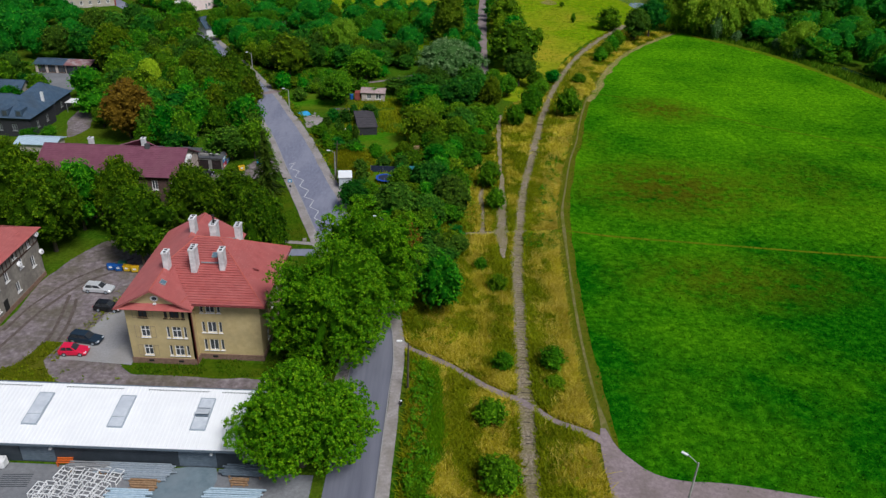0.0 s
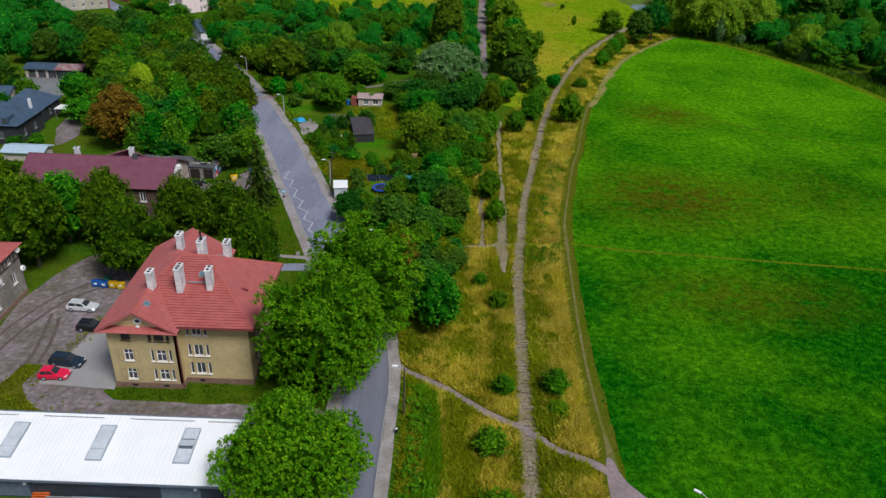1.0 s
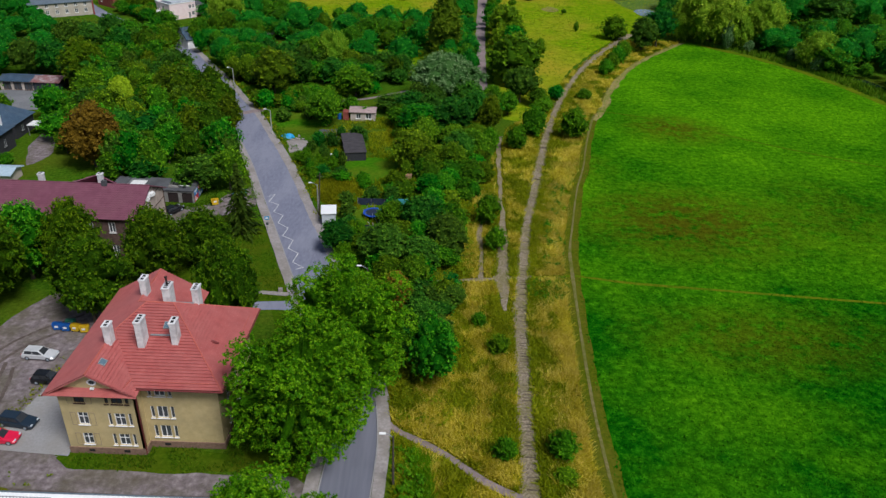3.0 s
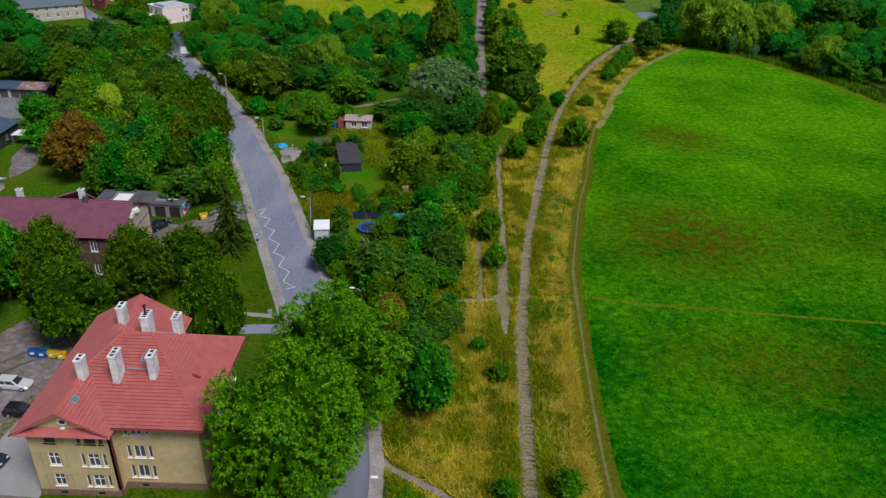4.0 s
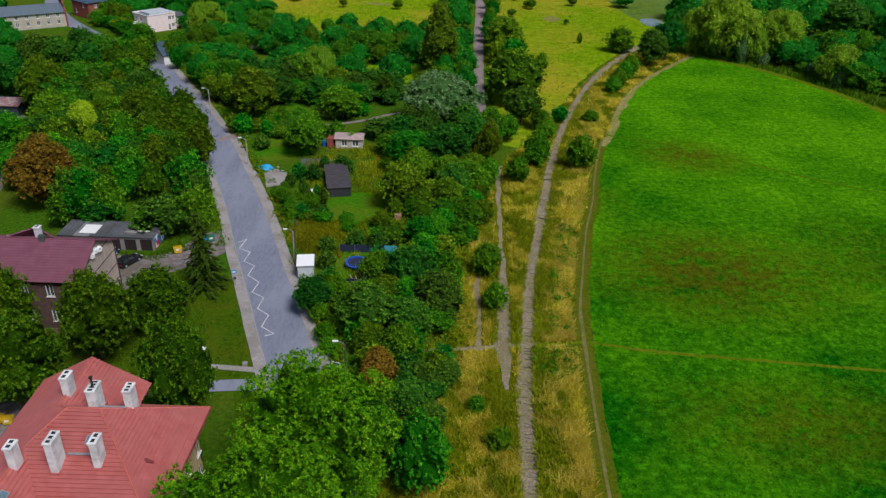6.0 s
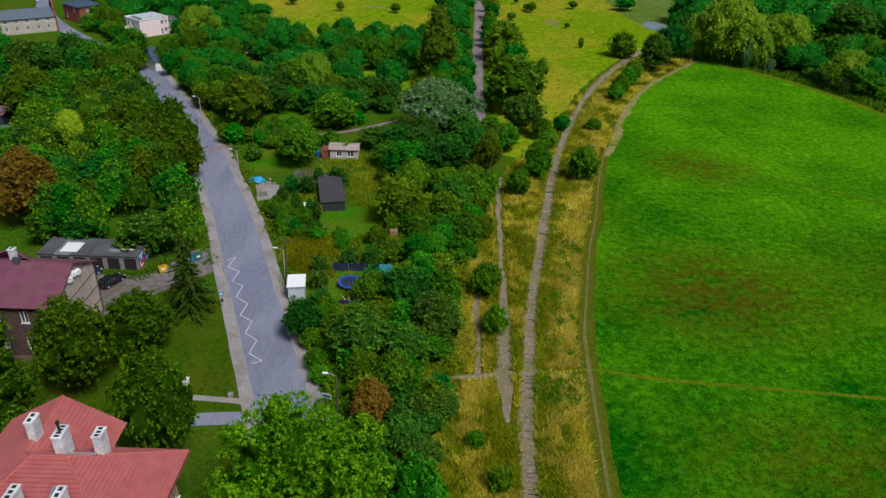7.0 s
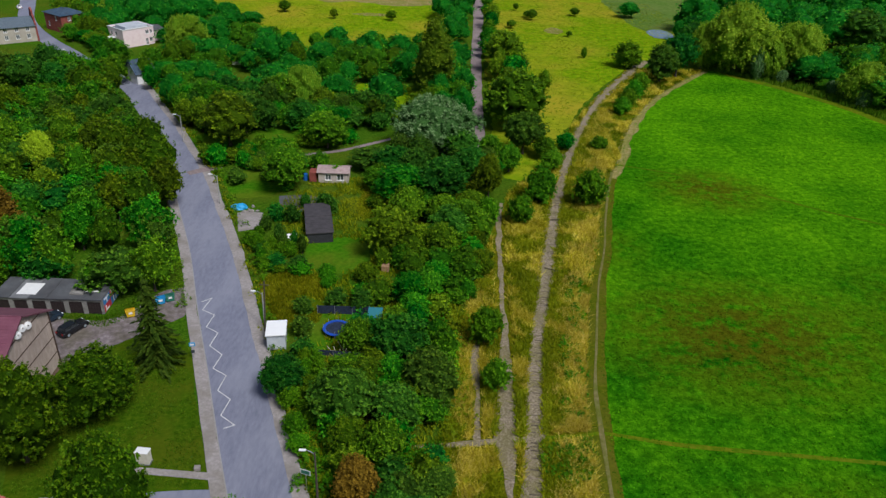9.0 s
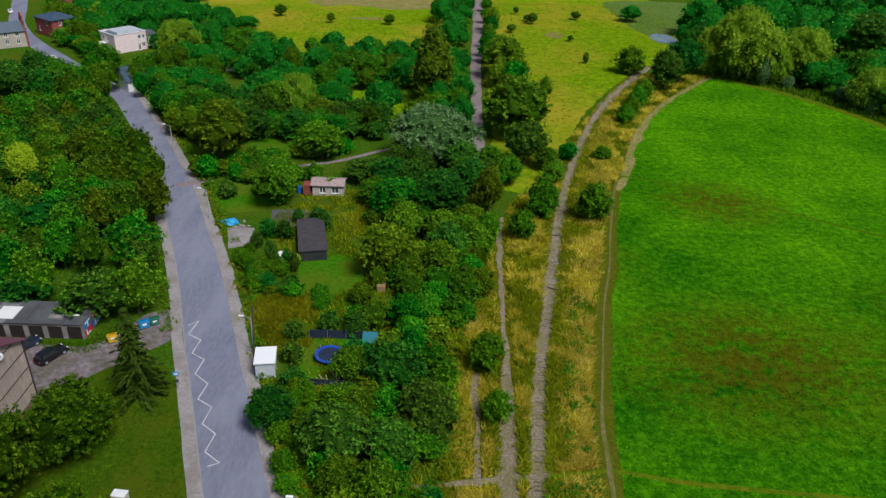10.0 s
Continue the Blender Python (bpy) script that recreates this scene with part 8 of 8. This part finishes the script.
gs = gabled_house("garden_shed", -22.9, -16.6, 197.0, 200.8, 2.5, 3.2, "shed_wall", "shed_pink", "small garden chalet with a faded pink roof", front=[(-21.5, 0.6, 1.3, 1.4), (-19.0, 0.6, 1.5, 1.5)], over=0.35)
gs["category"] = "shed"
bm = bmesh.new()
box(bm, -24.9, -23.4, 197.2, 199.5, 0, 2.2, bevel=0.03)
tagged(part("tool_locker", bm, "red_brick"), "red-brown tool locker beside the chalet", "locker")
bm = bmesh.new()
rod(bm, (-25.9, 198.4, -0.1), (-25.9, 198.4, 1.3), 0.55, 0.5, 14)
tagged(part("water_barrel", bm, "bin_blue"), "blue plastic water barrel by the locker", "barrel")
dk = turned(gabled_house("greenhouse", 0.0, 4.6, 0.0, 12.2, 2.1, 2.4, "dark_wall", "tent", "long low shed under dark grey sheeting", over=0.2, pitch=1.5), -20.7, 169.7, 11.5)
dk["category"] = "shed"
bt = thing("tarpaulin_heap", pose(-36.5, 183.6, 0), "bright blue tarpaulin thrown over a heap", "tarpaulin")
bm = bmesh.new()
bmesh.ops.create_icosphere(bm, subdivisions=3, radius=1.0, matrix=Matrix.Diagonal((1.7, 1.1, 0.75, 1)))
for v in bm.verts:
    v.co += noise.noise_vector(v.co * 1.6) * 0.35
    v.co.z = max(v.co.z, -0.1)
part("sheet", bm, "tarp_blue", bt)
area_, _ring = area("concrete_pad", [(-36.4, 181.3), (-33.8, 181.9), (-31.3, 181.7), (-30.4, 178), (-29.8, 174.8), (-32, 174.4), (-34.1, 173.5), (-35.2, 177)], 0.01, "pavement", 0.15, 42, smooth=False)
tagged(area_, "pale broken concrete pad in the allotment", "slab")
tagged(area("dark_yard", [(-29.9, 189.6), (-26, 190.4), (-22, 190.2), (-20, 187), (-23, 184), (-24.6, 181.5), (-28.7, 184)], -0.003, "felt", 0.15, 44, smooth=False)[0], "dark asphalt yard beside the chalet", "yard")
r_rng = np.random.default_rng(14)
for k in range(9):
    bm = bmesh.new()
    bmesh.ops.create_icosphere(bm, subdivisions=1, radius=1.0)
    for v in bm.verts:
        v.co *= r_rng.uniform(0.7, 1.2)
    bm.transform(Matrix.LocRotScale((-34.2 + r_rng.normal(0, 0.9), 182.4 + r_rng.normal(0, 0.6), 0.1), Euler((r_rng.random() * 3, r_rng.random() * 3, 0)), (0.45, 0.35, 0.25)))
    tagged(part("rubble_block", bm, "pavement"), "pale lump of rubble beside the tarpaulin", "rubble", "rubble heap")
cf = thing("cold_frame", pose(-24.5, 170.2, 0, 0, 0, 4), "low garden frame covered with a white sheet", "cold frame")
bm = bmesh.new()
box(bm, -1.6, 1.6, -1.0, 1.0, 0, 0.75, bevel=0.03)
part("box", bm, "shed_wall", cf)
bm = bmesh.new()
box(bm, -1.75, 1.75, -1.15, 1.15, 0.76, 0.84, pose(0, 0, 0.12, 7, 0, 0))
part("sheet", bm, "white", cf)
for x, y, n_, ln, lab in ((3.0, 161.6, 9, 2.0, "pale sawn log lying in the scrub"), (-10.8, 137.2, 6, 1.9, "bleached bare branch sticking up")):
    for k in range(n_):
        bm = bmesh.new()
        a = r_rng.random() * math.tau
        up_ = 0.12 if ln == 2.0 else 0.9
        p0 = Vector((x + r_rng.normal(0, 0.5), y + r_rng.normal(0, 0.4), 0.1))
        rod(bm, p0, p0 + Vector((math.cos(a) * ln * 0.6, math.sin(a) * ln * 0.4, up_ * ln * r_rng.uniform(0.5, 1.1))), 0.1 if ln == 2.0 else 0.06, 0.05)
        tagged(part("log" if ln == 2.0 else "branch", bm, "pale_wood"), lab, "wood", "wood pile")
bm = bmesh.new()
box(bm, -6.6, -5.3, 160.4, 161.6, 0, 1.1, bevel=0.04)
tagged(part("beehive_box", bm, "timber"), "weathered wooden box among the bushes", "box")
bm = bmesh.new()
box(bm, -10.4, -9.4, 187.0, 187.8, 0, 1.5, bevel=0.04)
tagged(part("garden_cabinet", bm, "skylight"), "pale garden cabinet at the dry plot", "cabinet")
bm = bmesh.new()
rod(bm, (21.6, 163.4, 0.12), (23.8, 162.3, 0.2), 0.11, 0.09)
tagged(part("fallen_pole", bm, "wood_pole"), "dark fallen pole lying across the track bed", "pole")
bm = bmesh.new()
rod(bm, (24.9, 182.3, 0.12), (26.5, 182.5, 0.16), 0.12, 0.1)
tagged(part("fallen_pole", bm, "wood_pole"), "dark log lying across the track bed", "pole")

# pond beyond the far meadow
tagged(area("reed_field", [(84, 362), (96, 358), (112, 372), (128, 395), (136, 430), (84, 432), (80, 395)], -0.004, "reed_field", 0.5, 83)[0], "grey-green reed field beyond the pond", "reeds")
tagged(area("pond", [(86, 348), (93, 347), (95, 356), (92, 362), (86, 360)], 0.02, "water", 0.3, 43)[0], "small bright pond among the trees", "pond")

# ---- storage yard ----


def rack(m, label):
    r = thing("steel_rack", m, label, "rack", "white racks")
    for x in (0, 1.15):
        bm = bmesh.new()
        for y in (0, 0.9, 1.8):
            rod(bm, (x, y, 0), (x, y, 0.75), 0.05, sides=6)
        rod(bm, (x, 0, 0.7), (x, 1.8, 0.7), 0.05, sides=6)
        rod(bm, (x, 0, 0.15), (x, 1.8, 0.15), 0.05, sides=6)
        part("side_frame", bm, "white", r)
    for y in (0, 0.6, 1.2, 1.8):
        bm = bmesh.new()
        rod(bm, (0, y, 0.72), (1.15, y, 0.72), 0.05, sides=6)
        part("rung", bm, "white", r)
    return r


first = rack(pose(-43.2, 55.6, 0, 0, 0, -8), "white-painted welded steel storage rack")
y_rng = np.random.default_rng(4)
for k in range(15):
    x, y = -42.8 + (k % 5) * 1.5 + y_rng.normal(0, 0.12), 51.9 + (k // 5) * 2.05 + y_rng.normal(0, 0.12)
    copy_thing(first, pose(x + (0.9 if k // 5 == 2 else 0), y, 0, 0, 0, -8 + y_rng.normal(0, 4)))
first.matrix_basis = pose(-43.6, 53.6, 0, 0, 0, -10)


def bundle(x0, x1, y, z, n, mat, label, spread=0.8, r=0.07, name="beam_bundle", turn=0.0):
    b = thing(name, pose((x0 + x1) / 2, y, 0, 0, 0, turn), label, "steel stock")
    ln = x1 - x0
    for k in range(n):
        bm = bmesh.new()
        yy = (k / max(1, n - 1) - 0.5) * spread
        s = y_rng.normal(0, 0.25)
        zz_ = z + 0.16 * (k % 3)
        box(bm, -ln / 2 + s, ln / 2 + s, yy - r, yy + r, zz_, zz_ + 2 * r, bevel=0.012)
        part("beam", bm, mat, b)
    for x in (-ln * 0.35, ln * 0.35):
        bm = bmesh.new()
        box(bm, x - 0.08, x + 0.08, -spread / 2 - 0.15, spread / 2 + 0.15, 0, z)
        part("bearer", bm, "timber", b)
    return b


bundle(-38.0, -29.2, 58.0, 0.3, 12, "steel", "long galvanised steel sections stacked along the wall", 1.2)
bundle(-41.3, -36.6, 57.9, 0.5, 6, "grey_metal", "grey steel tubes on timber bearers", 0.9)
bundle(-34.4, -29.6, 56.9, 0.2, 5, "steel", "bright steel channels stacked on bearers", 0.6)
bundle(-35.2, -30.6, 54.0, 0.25, 9, "pale_blue", "pale blue coated profiles lying in a stack", 1.5, 0.09)
bundle(-23.4, -18.4, 58.2, 0.4, 9, "grey_blue", "grey-blue steel profiles stacked by the wall", 1.2, 0.09)
bundle(-24.4, -18.2, 54.6, 0.3, 10, "pale_blue", "pale steel profiles in a loose stack", 1.8, 0.08)
bundle(-33.4, -30.4, 55.9, 0.12, 7, "timber", "raw brown timber boards in a stack", 1.3, 0.09, "timber_stack")
bundle(-22.4, -20.4, 56.8, 0.12, 5, "timber", "short brown timbers between the steel", 0.8, 0.08, "timber_stack")
og = thing("orange_trestle", pose(-41.8, 58.6, 0, 0, 0, 3), "orange steel trestle by the dark wall", "trestle")
for k in range(3):
    bm = bmesh.new()
    box(bm, -0.9, 0.9, -0.3 + k * 0.25, -0.14 + k * 0.25, 0.55 + 0.1 * k, 0.7 + 0.1 * k, bevel=0.02)
    part("bar", bm, "orange", og)
for x in (-0.8, 0.8):
    bm = bmesh.new()
    box(bm, x - 0.06, x + 0.06, -0.3, 0.3, 0, 0.55)
    part("leg", bm, "orange", og)
bg = thing("bulk_bag", pose(-48.9, 58.1, 0), "full white woven bulk bag", "bag")
bm = bmesh.new()
box(bm, -0.6, 0.6, -0.6, 0.6, 0, 1.2, bevel=0.18)
for v in bm.verts:
    v.co += noise.noise_vector(v.co * 2.0) * 0.1
    v.co.z = max(v.co.z, 0)
part("sack", bm, "white", bg)
for x in (-0.45, 0.45):
    bm = bmesh.new()
    rod(bm, (x, -0.4, 1.15), (x, 0, 1.5), 0.04)
    rod(bm, (x, 0, 1.5), (x, 0.4, 1.15), 0.04)
    part("loop", bm, "white", bg)
dg = thing("drain_grate", pose(-46.4, 56.0, 0, 0, 0, 3), "dark slotted drain grate in the yard", "grate")
for k in range(7):
    bm = bmesh.new()
    box(bm, -1.7, 1.7, -0.9 + k * 0.3, -0.82 + k * 0.3, -0.03, 0.02)
    part("bar", bm, "dark_metal", dg)

# ---- grass, weeds, sleepers ----


def blades(name, pts, height, width, per, mat, seed, lean=0.5, z=0.0):
    """Tufts of pointed blades; height and width are ranges in metres."""
    rng = np.random.default_rng(seed)
    pts = np.repeat(np.asarray(pts), per, axis=0)
    n = len(pts)
    base = np.column_stack([pts + rng.normal(0, width[1] * 0.7, (n, 2)), np.full(n, z - 0.03)])
    ang = rng.random(n) * math.tau
    w = rng.uniform(*width, n)[:, None] * 0.5
    side = np.column_stack([np.cos(ang), np.sin(ang), np.zeros(n)])
    h = rng.uniform(*height, n)
    tip = base + np.column_stack([rng.normal(0, lean, n) * h, rng.normal(0, lean, n) * h, h])
    tri = np.stack([base - side * w, base + side * w, tip], 1)
    return tagged(soup(name, tri.reshape(-1, 3), 3, mat), kind="stuff")


def scatter(rng, ring, n):
    lo, hi = ring.min(0), ring.max(0)
    p = lo + rng.random((n, 2)) * (hi - lo)
    return p[inside(p[:, 0], p[:, 1], ring)]


def away(p, line, gap):
    """Points that keep gap metres (or the line's half width plus gap) from a line."""
    q = line[:, :2]
    d = np.full(len(p), 1e9)
    for i in range(0, len(q)):
        d = np.minimum(d, np.hypot(p[:, 0] - q[i, 0], p[:, 1] - q[i, 1]))
    half = line[:, 2].max() / 2 if line.shape[1] > 2 else 0
    return p[d > half + gap]


def patchy(p, scale, seed):
    return np.array([noise.noise(Vector((x * scale, y * scale, seed))) for x, y in p])


g_rng = np.random.default_rng(21)
p = scatter(g_rng, FIELD, 200000)
p = p[(p[:, 0] < 60 + p[:, 1] * 0.45) & (g_rng.random(len(p)) < np.interp(p[:, 1], [56, 110, 180, 290], [1.0, 0.85, 0.5, 0.3]))]
p = away(away(p, CROSS, -0.1), FPATH, 0.0)
tagged(blades("meadow_grass", p, (0.08, 0.22), (0.14, 0.34), 2, "grass", 1, 1.1), "short green meadow grass tufts", "grass")

VERGE = np.concatenate([strip_grass_left, edge[::-1]])
p = np.concatenate([scatter(g_rng, VERGE, 1), g_rng.random((110000, 2)) * (30, 112) + (-4, 46), g_rng.random((60000, 2)) * (42, 110) + (4, 158)])
p = p[inside(p[:, 0], p[:, 1], VERGE)]
for line, gap in ((BED, -0.35), (SIDE, -0.3), (RUT, 0.1), (DIAG, 0.05), (CROSS, 0.3), (RIM[RIM[:, 1] < 215], 1.15 - 0.4), (LOW, 0.0), (LOW2, 0.0)):
    p = away(p, line, gap)
k = patchy(p, 0.16, 3.0) + 0.6 * patchy(p, 0.6, 7.0)
bx = np.interp(p[:, 1], BED[:, 1], BED[:, 0])
across = (p[:, 0] - bx) / (np.interp(p[:, 1], edge[:, 1], edge[:, 0]) - bx)
east = across > 0
green = k > np.where(east, np.interp(across, [0.15, 0.3, 0.5, 0.6, 0.95], [-0.5, -0.35, 0.0, 0.45, 0.5]), 0.0 + 0.25 * np.sin(p[:, 0] * 0.9 + 1.0))
near = p[:, 1] < 150
for sel, nm, mat, h, w, lab in ((~green & near, "dry_grass", "straw", (0.35, 0.95), (0.07, 0.16), "tall dry straw-coloured grass"),
                                (~green & ~near, "dry_grass", "straw", (0.4, 1.0), (0.14, 0.3), "tall dry straw-coloured grass"),
                                (green, "weeds", "weeds", (0.3, 0.85), (0.14, 0.3), "green weeds among the dry grass")):
    tagged(blades(nm, p[sel], h, w, 3, mat, 5 + len(nm), 0.7), lab, "grass")
# a belt of fresh reeds beside the road, and rank green along the meadow track
belt = np.array([(-2.2, 50), (1.2, 50), (1.6, 66), (0.8, 78), (-1.4, 80), (-1.0, 66)], float)
p = scatter(g_rng, belt, 9000)
tagged(blades("reeds", p[patchy(p, 0.4, 1.0) > -0.12], (0.6, 1.3), (0.15, 0.32), 3, "reed", 9, 0.3), "fresh green reeds beside the road", "reeds")
rank = np.concatenate([offset_line(spline(FIELD_EDGE, 1.5), -4.6), offset_line(spline(FIELD_EDGE, 1.5), -2.4)[::-1]])
p = scatter(g_rng, rank, 26000)
p = p[(p[:, 1] > 125) & (patchy(p, 0.12, 5.0) > 0.05)]
tagged(blades("weeds", away(p, BED, 0.2), (0.4, 1.0), (0.16, 0.34), 3, "reed", 13, 0.3), "lush green weeds between track and meadow", "grass")
# rough growth under the garden trees and on the lawns
for ring, n, mat, seed, h, lab in (([(-10, 108), (4.5, 108), (5, 135), (8, 150), (12, 178), (12, 200), (-24, 200), (-30, 182), (-14, 150), (-13, 125)], 26000, "weeds", 31, (0.3, 0.9), "rank green undergrowth in the gardens"),
                                   ([(-23, 112), (-27, 124), (-35, 140), (-45, 134), (-44, 110)], 6000, "lawn_blades", 32, (0.08, 0.22), "mown grass beside the footway"),
                                   ([(-41, 75.3), (-20, 75.6), (-13.6, 77), (-14, 90), (-21, 108), (-22.5, 80), (-32, 79), (-41, 77.6)], 9000, "lawn_blades", 33, (0.15, 0.45), "rough shaded grass round the house"),
                                   ([(-64, 69.6), (-47.5, 69.5), (-46, 71.3), (-50.5, 73.2), (-54, 77.2), (-53.4, 81.6), (-55.3, 81.6), (-56.8, 76), (-64, 73.6)], 5500, "rim_blades", 34, (0.12, 0.4), "weedy grass at the yard's edge"),
                                   ([(-21, 144), (-15, 145), (-15.5, 157), (-22, 160), (-26.5, 156)], 5000, "weeds", 35, (0.3, 0.8), "dry yellow grass behind the kiosk"),
                                   ([(-61, 142.6), (-46, 142.2), (-42, 146.5), (-45, 151), (-47, 145), (-60, 144.8)], 3500, "lawn_blades", 36, (0.1, 0.35), "unmown grass before the garages")):
    p = scatter(g_rng, np.array(ring, float), n)
    p = away(away(away(p, ROAD, 1.6), CABP, 0.1), BAYP, 0.0)
    p = p[np.hypot(p[:, 0] + 14.8, p[:, 1] - 166) > 6.3]
    tagged(blades("undergrowth", p[patchy(p, 0.25, seed) > -0.25], h, (0.12, 0.3), 2, mat, seed, 0.4), lab, "grass")
p = scatter(g_rng, np.array([(17, 205), (28, 206), (36, 238), (47, 266), (72, 310), (90, 312), (108, 345), (100, 420), (23, 420), (18, 300)], float), 18000)
tagged(blades("meadow_grass", p, (0.1, 0.3), (0.18, 0.4), 3, "meadow_blades", 37, 1.2), "yellow-green rough grass far off", "grass")
p = scatter(g_rng, np.array([(-105, 385), (-86, 322), (-60, 310), (4, 308), (12, 390), (-100, 395)], float), 14000)
tagged(blades("meadow_grass", p, (0.1, 0.3), (0.25, 0.5), 2, "meadow_blades", 38, 1.2), "yellow-green rough grass beyond the thicket", "grass")

# old sleepers on the railway bed
bed = bpy.data.objects["track_bed"]
bm = bmesh.new()
box(bm, -0.35, 1.15, -0.11, 0.11, -0.06, 0.012, bevel=0.008)
sl = bpy.data.meshes.new("sleeper")
bm.to_mesh(sl)
bm.free()
sl.materials.append(M["sleeper"])
s_rng = np.random.default_rng(8)
seg = np.hypot(*np.diff(BED[:, :2], axis=0).T)
run = np.concatenate([[0], np.cumsum(seg)])
start = np.interp(52, BED[:, 1], run)
for k in range(290):
    s = start + k * 0.64
    x, y = np.interp(s, run, BED[:, 0]), np.interp(s, run, BED[:, 1])
    x2, y2 = np.interp(s + 0.5, run, BED[:, 0]), np.interp(s + 0.5, run, BED[:, 1])
    if s_rng.random() < 0.5:
        continue
    ob = new("sleeper", sl)
    ob.parent = bed
    ob.matrix_world = pose(x + s_rng.normal(0, 0.08), y, 0.03 + s_rng.uniform(-0.012, 0.012), s_rng.normal(0, 1.5), s_rng.normal(0, 1), math.degrees(math.atan2(y2 - y, x2 - x)) - 90 + s_rng.normal(0, 2))

reed_belt = np.concatenate([offset_line(R_EDGE, -11.5), offset_line(R_EDGE, -2.8)[::-1]])
p = scatter(g_rng, reed_belt, 30000)
tagged(blades("reeds", p, (0.7, 1.8), (0.3, 0.6), 2, "dark_reed", 61, 0.25), "dark green reeds along the stream", "reeds")
p = scatter(g_rng, np.concatenate([offset_line(edge, -2.2), offset_line(edge, 0.2)[::-1]]), 40000)
p = away(p[p[:, 1] < 215], RIM[RIM[:, 1] < 215], -0.55)
tagged(blades("rim_tufts", p, (0.06, 0.18), (0.1, 0.22), 2, "rim_blades", 62, 0.4), "short olive grass along the bare track", "grass")

ty = g_rng.uniform(50, 300, 5200)
sidew = np.where(g_rng.random(5200) < 0.5, -1, 1) * (1.55 - 0.75 * g_rng.random(5200) ** 2)
p = np.column_stack([np.interp(ty, BED[:, 1], BED[:, 0]) + sidew, ty])
tagged(blades("dry_grass", p[patchy(p, 0.3, 9.0) > -0.1], (0.2, 0.5), (0.08, 0.2), 4, "weeds", 72, 0.8), "grass creeping over the edges of the ballast", "grass")

ty = g_rng.uniform(208, 300, 9000)
lo, hi = np.interp(ty, BED[:, 1], BED[:, 0]) + 1.9, np.interp(ty, edge[:, 1], edge[:, 0]) - 0.9
p = np.column_stack([lo + (hi - lo) * g_rng.random(len(ty)), ty])
k = patchy(p, 0.2, 11.0)
tagged(blades("dry_grass", p[k < 0.05], (0.3, 0.8), (0.15, 0.32), 3, "straw", 73, 0.7), "dry grass between the far track and the meadow", "grass")
tagged(blades("weeds", p[k >= 0.05], (0.3, 0.7), (0.16, 0.34), 3, "weeds", 74, 0.7), "olive weeds between the far track and the meadow", "grass")

# taller pale tussocks between the railway bed and the meadow
ty = g_rng.uniform(58, 215, 6500)
lo, hi = np.interp(ty, BED[:, 1], BED[:, 0]) + 2.0, np.interp(ty, edge[:, 1], edge[:, 0]) - 2.6
p = np.column_stack([lo + (hi - lo) * g_rng.random(len(ty)) ** 0.55, ty])
p = away(away(p, DIAG, 0.3), CROSS, 0.3)
tagged(blades("dry_grass", p[patchy(p, 0.22, 4.0) > -0.1], (0.45, 1.0), (0.06, 0.17), 9, "tussock", 71, 0.5), "pale bent tussocks of tall dry grass", "grass")
